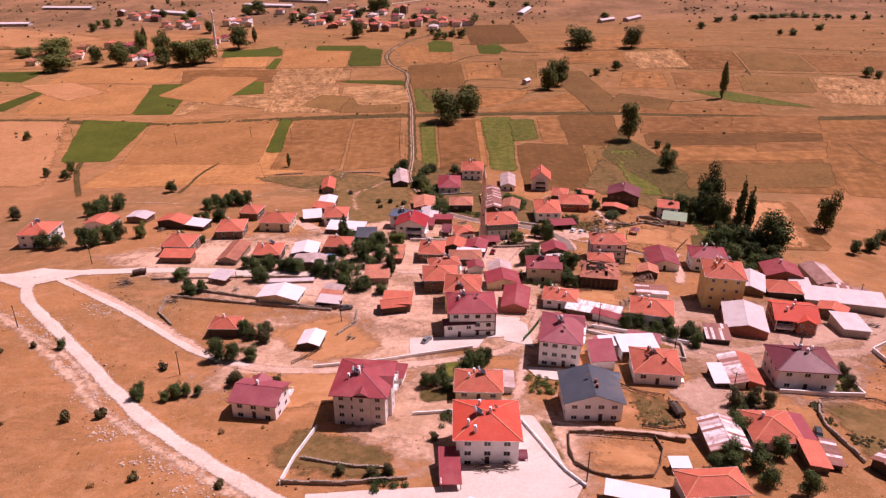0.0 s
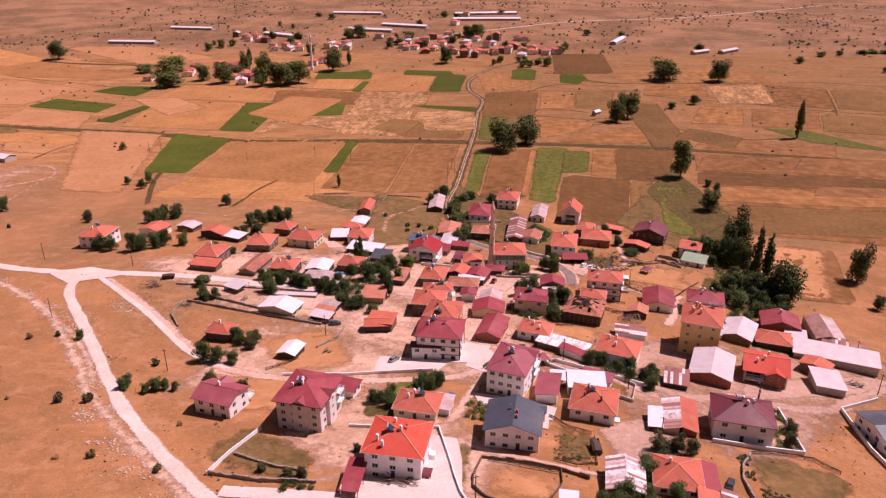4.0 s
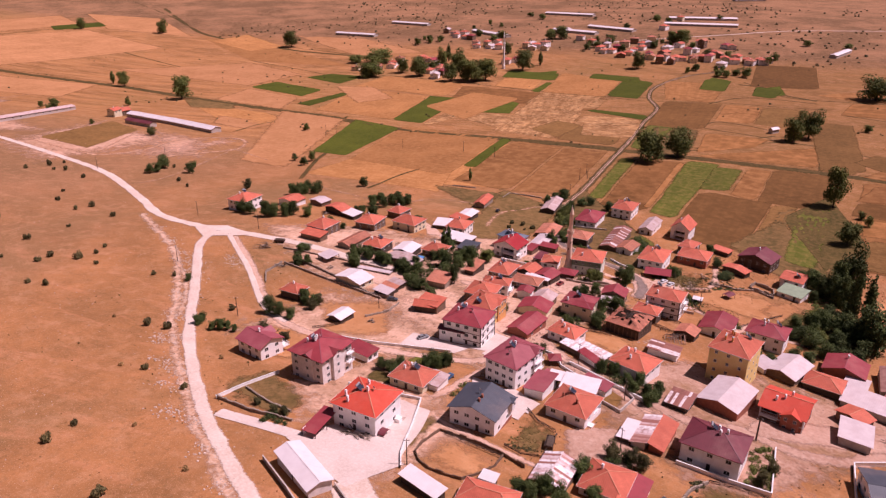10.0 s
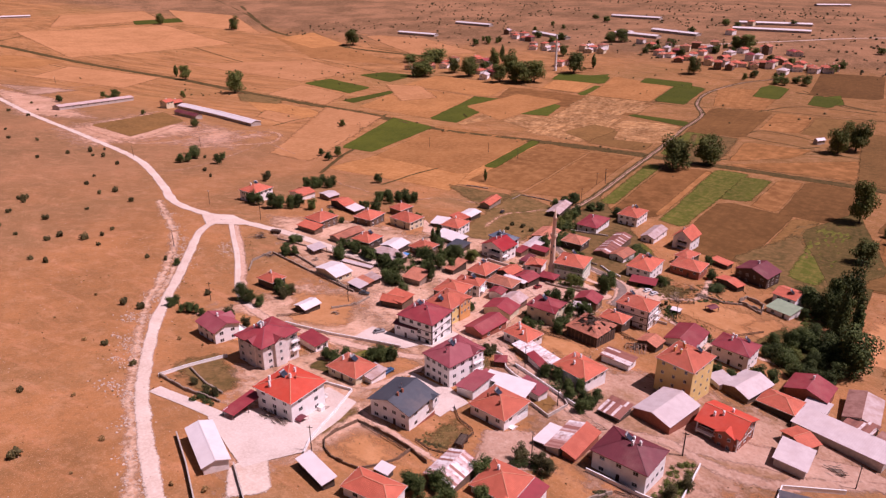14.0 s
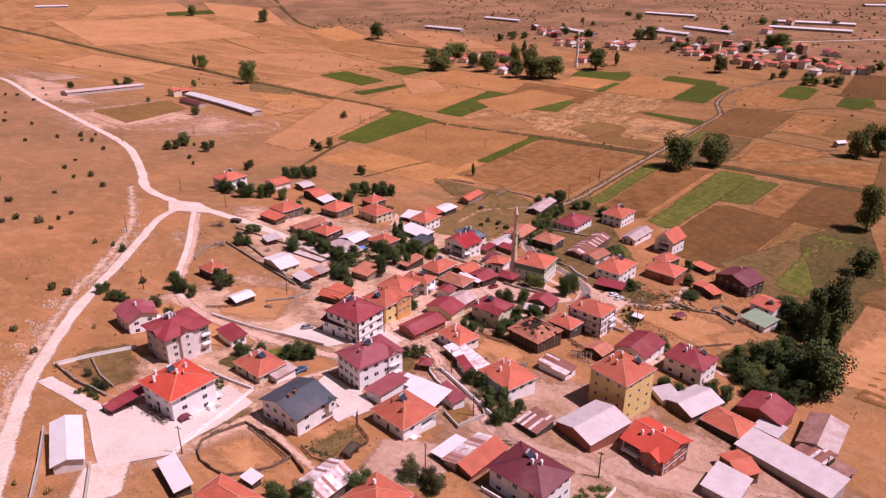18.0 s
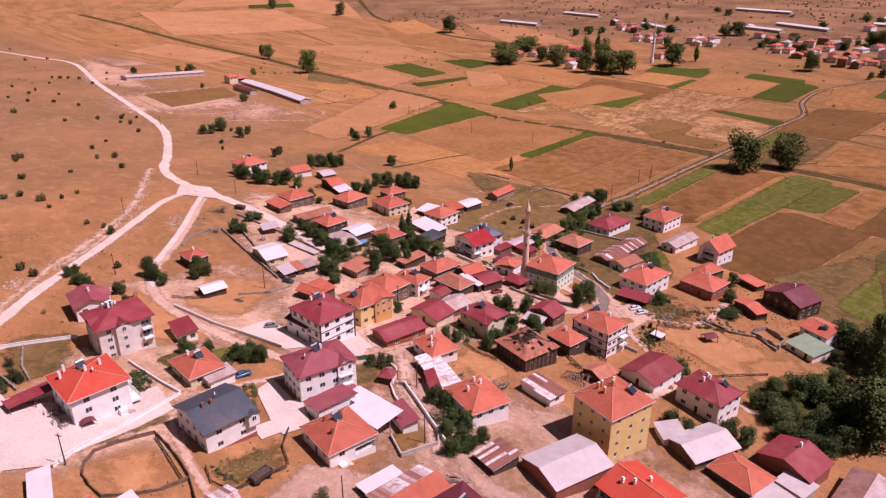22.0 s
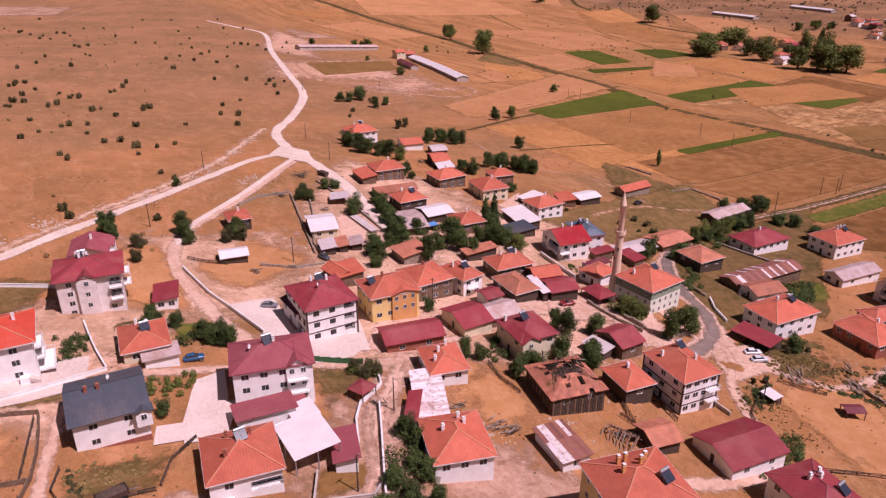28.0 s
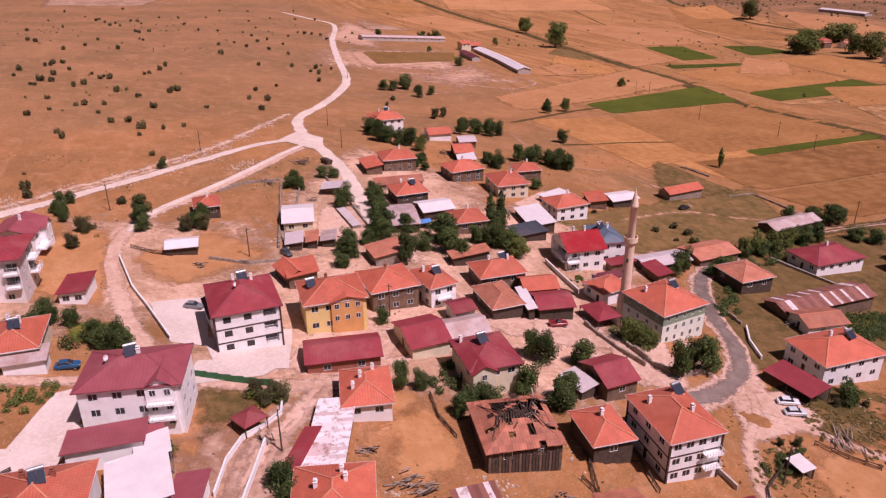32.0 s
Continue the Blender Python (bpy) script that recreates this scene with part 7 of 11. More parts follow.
patch("field", [(28, 182.6), (29.6, 190.1), (33.1, 197.4), (43.1, 183.4)], M["olive"], 0.13, "grassy garden beside village houses", "field", "fields of the plain")
patch("field", [(17.8, 275.8), (29.1, 278.8), (32.4, 270.5), (24.6, 268.4)], M["olive"], 0.13, "weedy garden beside village houses", "field", "fields of the plain")
patch("yard", [(39.4, 151.6), (40, 157.2), (45.5, 156.4), (44.9, 150.4)], M["concrete_yard"], 0.24, "pale concrete porch slab behind the grey-roofed house", "yard", "")
patch("yard", [(27.2, 179), (18.3, 184.2), (22, 201.4), (26.5, 195.4)], M["concrete_yard"], 0.26, "pale concrete round the white house", "yard", "")
patch("yard", [(15.5, 295.3), (42.8, 281.3), (51.5, 283.7), (29.2, 282.4)], M["track"], 0.16, "trodden earth street beside village houses", "yard", "")
patch("yard", [(20.2, 271.3), (29.2, 282.4), (51.3, 275.1), (42.8, 260.5)], M["track"], 0.16, "trodden earth round the mosque", "yard", "")
patch("yard", [(11.6, 243.8), (14.7, 259.4), (25.3, 259.3), (22.8, 246.8)], M["track"], 0.16, "trodden street beside village houses", "yard", "")
patch("yard", [(34.8, 296.3), (42.2, 297.5), (63.3, 284.6), (56.5, 277.2)], M["track"], 0.15, "trodden ground by the crossing", "yard", "")
patch("field", [(146.4, 353.3), (180, 353.8), (161.4, 282.6), (129, 291.6)], M["meadow"], 0.15, "bare pale ground on the plain", "field", "fields of the plain")
patch("yard", [(-103.5, 232.9), (-30.9, 336.1), (56.1, 258.2), (32.8, 160)], M["trampled"], 0.08, "worn pinkish earth between the village houses", "yard", "")
patch("yard", [(30, 183.8), (71.8, 221.2), (178.8, 237.7), (101.6, 134.5)], M["settled"], 0.08, "worn pinkish earth along the lower street", "yard", "")
patch("yard", [(-75, 150), (-62, 212), (2, 204), (8, 150)], M["trampled"], 0.075, "bare orange earth about the upper plots", "yard", "")
patch("yard", [(-35.8, 139.7), (-10.3, 173.4), (46.7, 144), (25.8, 83)], M["trampled"], 0.08, "worn earth about the upper houses", "yard", "")
strip("ditch", [(-1243, 1220.6), (-986, 1045.5), (-862.5, 984.4), (-748.3, 970.1), (-659.1, 926.2), (-515.9, 905.2), (-453.2, 887)], 9, M["ditch"], 0.15, "weedy field ditch through the village", "ditch")
strip("ditch", [(-954.1, 822.3), (-746.9, 756.4), (-569.7, 704.2), (-501.9, 681.5)], 3.5, M["ditch"], 0.15, "grassy field edge through the village", "ditch")
strip("ditch", [(-1148.4, 616.3), (-1204.3, 731), (-1194.5, 878), (-1163.9, 978)], 4, M["ditch"], 0.15, "grassy field edge through the village", "ditch")
strip("ditch", [(-1122.8, 972.9), (-1030.3, 989.9), (-918.7, 982.4)], 3, M["ditch"], 0.15, "grassy field edge through the village", "ditch")
strip("ditch", [(-903.3, 491.8), (-919, 545.6), (-792.5, 551), (-694, 599.3)], 3, M["ditch"], 0.15, "grassy field edge through the village", "ditch")
strip("ditch", [(-337, 449.6), (-339.1, 495.1), (-318.5, 536)], 3, M["ditch"], 0.15, "grassy field edge through the village", "ditch")
strip("ditch", [(-183.5, 704.7), (-134.5, 737.7), (-90.1, 747.7), (-57.2, 752.5)], 2.5, M["ditch"], 0.15, "grassy field edge through the village", "ditch")
strip("ditch", [(3.5, 743.9), (30.9, 788.5), (70, 792.7), (102.6, 786.4)], 3, M["ditch"], 0.15, "weedy field edge through the village", "ditch")
strip("ditch", [(19.4, 857.4), (47.5, 849.8), (66.5, 821.5), (101.5, 798.9)], 5, M["ditch"], 0.15, "weedy field edge through the village", "ditch")
strip("ditch", [(25.9, 556.7), (53, 602.1), (76.6, 632.6)], 3, M["ditch"], 0.15, "weedy field edge through the village", "ditch")
strip("ditch", [(-188.8, 350.8), (-212.3, 398.7), (-226.8, 439.8), (-246.2, 486.8)], 4, M["ditch"], 0.15, "weedy strip across the grazed ground", "ditch")
strip("ditch", [(-136.4, 350.7), (-137, 389.2), (-133.2, 411.3)], 3, M["ditch"], 0.15, "weedy bank through the village", "ditch")
strip("ditch", [(-754.1, 744.2), (-642.6, 728.6), (-527.9, 697.1)], 2, M["ditch"], 0.15, "grassy furrow through the village", "ditch")
strip("ditch", [(-843.1, 1037), (-617.9, 896.4), (-482.3, 858.3)], 2.2, M["ditch"], 0.15, "grassy field edge through the village", "ditch")
strip("ditch", [(274.4, 659.8), (328.8, 634.1), (375.9, 614.3)], 2.2, M["ditch"], 0.15, "grassy field edge through the village", "ditch")
strip("ditch", [(123.4, 743.2), (186.7, 721.3), (243.1, 706.5)], 2.5, M["ditch"], 0.15, "grassy field edge through the village", "ditch")
strip("ditch", [(305.6, 780.9), (285.8, 683.1), (265.2, 616.1)], 2, M["ditch"], 0.15, "grassy field edge through the village", "ditch")
strip("ditch", [(241.6, 799.4), (235.1, 707.1)], 2, M["ditch"], 0.15, "grassy field edge through the village", "ditch")
patch("field", [(140, 525), (280, 534), (264, 493), (137, 485)], M["straw_east"], 0.15, "dull orange stubble strip on the plain", "field", "fields of the plain")
patch("field", [(137, 481), (262, 489), (252, 464), (133, 451)], M["ploughed"], 0.15, "dark brown strip on the plain", "field", "fields of the plain")
patch("field", [(137, 448), (251, 460), (239, 432), (138, 419)], M["stubble"], 0.15, "orange-brown strip on the plain", "field", "fields of the plain")
patch("field", [(139, 414), (237, 425), (220, 381), (134, 369)], M["fallow"], 0.15, "brown fallow strip on the plain", "field", "fields of the plain")
patch("field", [(-146, 503), (-86, 507), (-62, 398), (-112, 380)], M["straw"], 0.05, "bright orange stubble field on the plain", "field", "fields of the plain")
strip("ditch", [(206, 824), (249, 770), (300, 743.5), (352, 719)], 6.0, M["clover_dry"], 0.17, "green weedy ditch winding through fields", "ditch")
patch("field", [(110, 332.6), (120.9, 388.1), (138.1, 376), (134.6, 304.5)], M["verge"], 0.14, "dark weedy ground beneath tall trees", "field", "fields of the plain")
patch("field", [(100.7, 384), (113, 449), (130.3, 420.7), (126, 363.9)], M["olive"], 0.13, "weedy field margin beside village houses", "field", "fields of the plain")
patch("yard", [(-147.3, 255.5), (-71.5, 294.9), (25.8, 204.5), (-72.7, 210.8)], M["trampled"], 0.08, "worn earth along the upper lanes", "yard", "")
patch("field", [(-4.9, 321), (-22.5, 425), (49.8, 333.6), (45, 288.8)], M["olive"], 0.13, "dry olive-brown plots east of the mosque", "field", "fields of the plain")
patch("field", [(-46.8, 292.6), (-64.6, 394.7), (-16.7, 371.6), (-15, 307)], M["olive"], 0.13, "dry grazed ground behind the mosque", "field", "fields of the plain")
patch("field", [(73.9, 365.2), (95.5, 423), (126, 363.9), (109.9, 325.4)], M["olive"], 0.13, "rough dry grass at the village edge", "field", "fields of the plain")
patch("field", [(25.7, 320.4), (23.8, 333.7), (38.7, 341.5), (39.7, 323.9)], M["verge"], 0.14, "dark weeds along a yard wall", "field", "fields of the plain")
patch("field", [(-53.3, 142.1), (-60.1, 169), (-4.1, 168.1), (-17.5, 153.4)], M["meadow"], 0.13, "dry grass below a lane", "field", "fields of the plain")
patch("field", [(-37.4, 170.7), (-56.8, 193.6), (-32.9, 208.4), (-13.7, 180.3)], M["meadow"], 0.13, "dry grassed plot behind a paddock", "field", "fields of the plain")
patch("yard", [(-757, 418.5), (-686.8, 438.3), (-639.3, 462.7), (-626.1, 386.7)], M["settled"], 0.09, "pinkish spoil beside the gravel road", "yard", "")
patch("yard", [(-1130, 38), (-1057, 215), (-906, 180), (-959, 53)], M["settled"], 0.09, "pinkish cutting on the far hill", "yard", "")
strip("gravel_road", [(-841, 172), (-962, 211), (-1136, 281)], 6.0, M["driven"], 0.2, "distant pale road over the hill", "road")
strip("dirt_track", [(-1279, 607.8), (-1034.4, 609), (-847, 602), (-658, 597.7), (-493.1, 576.6), (-405.2, 565.7), (-328.1, 556.2), (-222.6, 530), (-153.5, 529), (-78.7, 530.8), (-27.5, 532.3)], 2.0, M["olive"], 0.18, "faint path beside the ditch", "track")
strip("dirt_track", [(-20.7, 533.5), (49.2, 535.9), (118.1, 540.8), (178.2, 541.1), (252.6, 534.4), (345.8, 534.4)], 1.8, M["olive"], 0.18, "faint path beside the ditch", "track")
strip("dirt_track", [(23.5, 139.4), (33.1, 136.3), (43.4, 134.1), (52.1, 132.6), (60.4, 131.4)], 3.2, M["track"], 0.18, "dirt lane beside a walled paddock", "track")
patch("field", [(97.6, 425), (119.6, 481), (142, 393.7), (120.8, 358.5)], M["verge"], 0.14, "rank weeds at the field corner", "field", "fields of the plain")
patch("field", [(105.1, 272.2), (110.5, 293.2), (136.2, 296.8), (124.4, 255.4)], M["verge"], 0.14, "dark undergrowth beneath garden trees", "field", "fields of the plain")
patch("field", [(27.1, 119.4), (23, 128.6), (22.3, 140), (26.2, 136.8)], M["olive"], 0.13, "dry plot beside a paddock", "field", "fields of the plain")
patch("field", [(-40.8, 122.4), (-33.3, 140.1), (-11.3, 128.1), (-10.4, 114.1)], M["olive"], 0.13, "thin dry grass below houses", "field", "fields of the plain")
patch("field", [(-21.3, 622.1), (18.9, 625.7), (24.7, 538.2), (1.5, 521)], M["olive"], 0.13, "dull green grass beneath field trees", "field", "fields of the plain")
patch("field", [(97.4, 705.3), (133, 701.2), (141.5, 551.4), (111.7, 541.5)], M["fallow"], 0.12, "grey-green fallow field by the trees", "field", "fields of the plain")
patch("field", [(24, 614.8), (72.8, 615.6), (63.9, 584), (28.9, 545.2)], M["stubble"], 0.12, "brown stubble strip between ditches", "field", "fields of the plain")
patch("field", [(21.9, 509.2), (27.5, 508.3), (26.9, 402), (21.9, 402.9)], M["straw_east"], 0.13, "pale straw streak in stubble", "field", "fields of the plain")
strip("ditch", [(18.7, 541.4), (30.2, 556), (44, 574.7), (59.6, 597), (72, 610.7)], 3.0, M["ditch"], 0.15, "weedy ditch between stubble fields", "ditch")
strip("ditch", [(15.1, 638.1), (32.3, 630.6), (52.2, 626.6), (73.7, 620.5)], 2.6, M["ditch"], 0.15, "weedy ditch between stubble fields", "ditch")
strip("ditch", [(15.9, 638.6), (24.9, 665.9), (50, 663.2), (68.8, 652.6)], 2.6, M["ditch"], 0.15, "weedy ditch between stubble fields", "ditch")
strip("ditch", [(-53.8, 738.4), (-15.9, 748.1), (23, 759), (62, 759.5), (111.1, 762.3)], 2.4, M["ditch"], 0.15, "weedy ditch between fields", "ditch")
strip("ditch", [(104.6, 651.7), (121.6, 631.6), (134.4, 614.9)], 2.4, M["ditch"], 0.15, "weedy ditch between fields", "ditch")

# ---- the village ----
house(8.7, 194.3, 91, 13.5, 15.1, 8.8, cover="sheet_red", wall="white", floors=3, rise=2.9, band="brownt", cols={"E":3,"S":4,"N":3,"W":3}, frames="brownt", loggias=(("E",4.2,1.0,2.6,1.9),("E",4.2,3.9,2.6,1.9),("E",4.2,6.9,2.6,1.9)), stacks=((-.15,.5),(.35,.3)), solar=(.1,.35,90), plate=(-.2,-.2), label="white three-storey house with maroon hipped roof and brown bands")
house(33.5, 175.0, 78, 16.2, 12.2, 8.7, cover="sheet_rose", wall="white", floors=3, rise=2.4, cols={"E":4,"S":4,"N":3,"W":3}, stacks=((.1,.05),), solar=(-.05,.1,90), plate=(-.5,-.1), bays=(("E",4.6,4.4,.35,0,1.5,"white"),), balconies=(("E",4.6,2.9,4.2),("E",4.6,5.7,4.2)), label="white three-storey house with faded maroon hipped roof and balconies")
house(36.0, 144.8, 89, 13.2, 14.8, 6.1, roof="gable_x", cover="sheet_grey", wall="white", floors=2, rise=2.5, over=.7, skirt=("brick",.5), cols={"E":2,"S":4,"N":3,"W":3}, win=(1.4,1.15), stacks=((-.45,-.1,.8),(-.15,-.1,.8)), stack_mat="brick", plate=(.1,.12), bays=(("E",5.2,2.6,1.0,0,.5,"white",3.0,1,.1),), label="white two-storey house with slate-grey gabled sheet roof")
orange_house = house(9.6, 128.0, 89, 14.2, 15.0, 7.9, cover="tile_bright", wall="white", floors=3, rise=2.5, over=.8, cols={"E":2,"S":3,"N":2,"W":3}, stacks=((-.7,.35,1.5),(-.5,.55,1.5),(.5,.2,1.2),(-.05,-.1)), solar=(-.05,.25,90), plate=(.1,-.25), skirt=("grey",.35), loggias=(("N",-2,.4,4,1.9),("N",-2,2.9,4,1.9),("N",-2,5.3,4,1.7)), balconies=(("N",-2,2.8,5,1.6),("N",-2,5.2,5,1.6),("N",-1,.3,8,3)), label="white three-storey house with bright orange tiled roof")
hood(orange_house, 12.6, 13.4, "E", -4.0, 1.6, 3.4, 2.2)
steps(orange_house, 12.6, 13.4, "E", 4.6, 1.2, 1.5, 6)
house(-19.3, 146.6, 85, 15.6, 14.2, 9.6, roof="hip", cover="sheet_red", wall="grey", floors=4, rise=2.5, over=.9, cols={"E":3,"S":4,"N":2,"W":3}, win=(1.25,1.2), stacks=((-.2,.1,1.3),(-.05,.15,1.3),(-.3,.45)), solar=(-.12,.25,90), plate=(0,.05), bays=(("E",-.6,4.2,.9,0,1.2,"grey",None,1),("S",.6,4.2,.5,0,1.2,"grey",None,1)), loggias=(("E",5.4,3.6,2.6,1.9),("E",5.4,6.6,2.6,1.9),("N",2.6,3.6,3,1.9),("N",2.6,6.6,3,1.9)), balconies=(("N",2.2,3.4,4,1.8),("N",2.2,6.4,4,1.8),("E",5.4,3.4,2.8,1.2),("E",5.4,6.4,2.8,1.2)), label="unfinished grey four-storey house with maroon roof")
house(-45.7, 148.2, 80, 10.5, 12.7, 5.2, roof="gable_y", cover="sheet_rose", wall="white", floors=2, rise=2.0, over=.7, cols={"E":2,"S":3,"N":2}, bays=(("N",1.8,4.6,1.4,0,1.3,"white",None,2),), balconies=(("N",-3.2,1.6,5.4,2.6),), stacks=((.1,.1),), label="white house with maroon gabled roof and a railed terrace")
porch_house = house(57.0, 162.8, 83, 12.7, 13.0, 4.3, cover="tile", wall="white", floors=1, rise=2.7, cols={"E":2,"S":3,"N":1,"W":2}, stacks=((-.3,.4),(.3,.3),(-.4,-.3)), solar=(.05,.15,60), stack_mat="brick", loggias=(("E",3.2,.9,5.2,1.9),), label="white house with orange hipped tile roof on a sloping yard")
steps(porch_house, 11.6, 11.9, "E", -2.2, 0.9, 1.3, 8, 0.1)
house(66.0, 199.1, 75, 11.7, 13.6, 5.0, cover="tile", wall="white", floors=1, stacks=((-.4,.1),(.3,.2),(.2,.5)), label="white house with orange hipped roof and corner porch")
house(94.0, 216.4, 78, 14.5, 13.4, 12.8, cover="tile", wall="yellow", floors=4, cols={"E":3,"S":3,"N":3,"W":3}, win=(.95,1.15), stacks=((-.3,.45,1.5),(-.1,.5,1.5),(.3,.35,1.5),(.12,.2,1.4),(-.35,.1,1.3)), stack_mat="ochre", solar=(.45,-.35,60), label="yellow four-storey apartment house with orange tile roof")
house(95.8, 162.5, 84, 12.8, 16.0, 6.9, cover="sheet_brown", wall="white", floors=2, cols={"E":4,"S":3,"N":3,"W":3}, stacks=((-.1,-.1),(.3,0),(.1,-.3)), solar=(.15,.15,90), label="white two-storey house with dark plum hipped roof")
house(111.6, 200.5, 80, 13.5, 13.8, 5.4, roof="gable_y", cover="tile_bright", wall="brick", floors=2, rise=2.6, over=.9, band="trimw", bays=(("S",2.6,5.2,1.1,0,1.3,"brick",None,2),), loggias=(("S",-3.4,.3,4.6,2.1),("S",-3.4,3.0,4.6,2.0)), balconies=(("S",-3.4,2.8,5.0),), stacks=((-.4,.4),(-.2,.1),(.3,-.1)), label="unplastered brick house with bright orange-red roof")
house(24.5, 285.3, 97, 13.7, 13.9, 7.5, cover="tile", wall="green", floors=3, lower=("palegreen",4.9), rise=3, cols={"E":5,"S":4,"N":3,"W":3}, win=(.8,1.2), stacks=((-.55,.35),), solar=(.4,.1,60), name="mosque", category="mosque", group="", label="green and white village mosque with orange hipped roof")
house(36.1, 235.3, 87, 10.7, 12.1, 6.1, cover="sheet_red", wall="cream", bays=(("E",-2.6,4.4,.9,0,1.3,"cream",None,1,.55),), stacks=((-.7,.6),), solar=(-.1,.1,60), label="cream house with maroon roof and brown shutters")
house(64.2, 257.2, 86, 10.8, 13.9, 8.5, cover="tile", wall="white", floors=3, band="brownt", cols={"E":4,"S":3,"N":3,"W":3}, stacks=((-.6,.4),(.3,-.3)), solar=(.5,.55,60), balconies=(("E",3,2.4,3.2),("E",3,5,3.2)), label="white three-storey house with brown bands and orange tile roof")
ruin_house = house(56.1, 231.6, 80, 13.3, 13.8, 4.8, bare=True, cover="tile_old", wall="timber", floors=1, cols={"E":2}, label="derelict timber house with a collapsed tile roof")
ruin_roof(ruin_house, 13.3, 13.8, 4.8)
house(59.6, 246.3, 84, 8.1, 10.1, 4.5, cover="tile", wall="timber", cols={"E":1}, stacks=((0,.1),), label="dark timber house with orange hipped tile roof")
house(39.0, 211.1, 78, 9.2, 11.7, 3.7, cover="tile", wall="white", stacks=((-.2,.1),(-.5,-.3),(.3,.5)), label="small white house with orange hipped tile roof")
house(24.2, 210.5, 81, 14.8, 9.1, 3.0, roof="gable_x", cover="sheet_red", wall="brick", rise=1.6, cols={"E":2}, stacks=(), label="long low brick barn with maroon sheet roof")
house(6.5, 212.7, 87, 13.7, 12.2, 7.4, cover="tile", wall="yellow", floors=2, solar=(-.6,.1,90), stacks=((-.1,.3,.9),), stack_mat="brick", bays=(("E",2.2,6.6,.5,.15,.9,"ochre",None,3),), label="yellow and orange house with sprawling tile roof")
house(-104.6, 262.5, 86, 12.9, 12.0, 4.5, cover="tile", wall="mud", floors=2, cols={"E":3,"S":2}, stacks=((.2,.1),), label="old mud-and-timber house with orange tile roof")
house(-102.4, 252.0, 88, 6.7, 12.8, 2.8, roof="shed_s", rise=.8, cover="tile", wall="mud", cols={}, name="barn", category="barn", group="village barns", label="lean-to mud barn with orange tiles")
house(-89.7, 282.6, 93, 13.2, 11.7, 4.2, cover="tile", wall="mud", floors=2, cols={"E":3,"S":2}, stacks=((.1,.2),), label="mud-walled house with orange hipped tile roof")
house(-72.3, 292.1, 85, 11.9, 14.4, 4.6, cover="tile", wall="cream", floors=2, cols={"E":3,"S":2}, stacks=((.3,.1),), label="old two-storey house with broad orange tile roof")
house(-87.4, 307.2, 82, 10.3, 9.3, 3.9, cover="tile", wall="mud", cols={"E":2}, stacks=((.1,.1),), label="low house with orange tile roof among gardens")
house(-81.5, 255.6, 84, 16.8, 8.2, 2.6, roof="gable_x", rise=1.3, cover="tile_old", wall="stone", cols={}, name="barn", category="barn", group="village barns", label="low stone barn with an old orange-brown tiled roof")
house(-67.7, 254.6, 90, 11.3, 11.1, 4.0, cover="tile", wall="timber", cols={"E":2,"S":2}, stacks=((-.3,.3),), solar=(.2,-.2,80), label="dark timber house with orange roof and water heater")
canopy(-79.8, 232.6, 70, 6.9, 7.5, 2.4, "shed_s", .6, "sheet_white", "timber", "open shed with pale sheet roof", "shed", "shed", "W")
house(-55.1, 216.8, 80, 9.2, 14.8, 2.8, roof="gable_x", rise=1.6, cover="sheet_bright", wall="cream", cols={"E":2}, name="barn", category="barn", group="village barns", label="cream barn with long white sheet roof")
house(-38.0, 212.6, 79, 5.0, 8.2, 2.2, roof="shed_s", rise=.5, cover="sheet_white", wall="timber", cols={}, name="shed", category="shed", group="village sheds", label="low timber shed with white sheet roof")
house(-38.2, 217.4, 78, 3.7, 7.9, 2.2, roof="shed_s", rise=.5, cover="tile_old", wall="timber", cols={}, name="shed", category="shed", group="village sheds", label="low timber shed with patched red roof")
house(-37.9, 221.9, 74, 4.4, 7.3, 2.2, roof="shed_s", rise=.5, cover="sheet_pink", wall="timber", cols={}, name="shed", category="shed", group="village sheds", label="low timber shed with faded sheet roof")
house(-16.1, 208.0, 102, 6.2, 9.5, 2.8, roof="gable_y", rise=1.6, cover="tile", wall="timber", cols={}, name="barn", category="barn", group="village barns", label="timber barn with orange gabled tile roof")
house(-54.1, 258.5, 90, 10.7, 10.4, 3.0, roof="gable_x", rise=1.2, cover="sheet_bright", wall="timber", cols={}, name="barn", category="barn", group="village barns", label="timber barn with white sheet roof")
house(-48.9, 246.6, 81, 8.3, 17.0, 2.6, roof="gable_x", rise=1.2, cover="sheet_pink", wall="mud", cols={}, name="barn", category="barn", group="village barns", label="barn with faded pinkish sheet roof")
house(-41.7, 264.3, 86, 10.4, 10.8, 3.8, cover="tile", wall="mud", cols={"E":2,"S":2}, stacks=((.1,.2),), label="mud-walled house with orange hipped tiles beside trees")
house(-59.3, 304.7, 102, 9.7, 8.7, 2.6, roof="shed_s", rise=.6, cover="sheet_bright", wall="timber", cols={}, name="shed", category="shed", group="village sheds", label="small shed with white sheet roof")
house(-47.9, 301.1, 92, 12.4, 10.9, 4.8, cover="tile", wall="white", floors=2, stacks=((.2,.1),), label="white two-storey house with orange tile roof")
house(-56.3, 318.1, 72, 6.8, 10.2, 2.7, roof="shed_s", rise=.6, cover="tile", wall="mud", cols={}, name="barn", category="barn", group="village barns", label="low barn with orange tiles")
house(-55.9, 327.8, 88, 10.7, 8.7, 2.7, roof="gable_x", rise=.9, cover="sheet_bright", wall="timber", cols={}, name="barn", category="barn", group="village barns", label="low barn with white sheet roof")
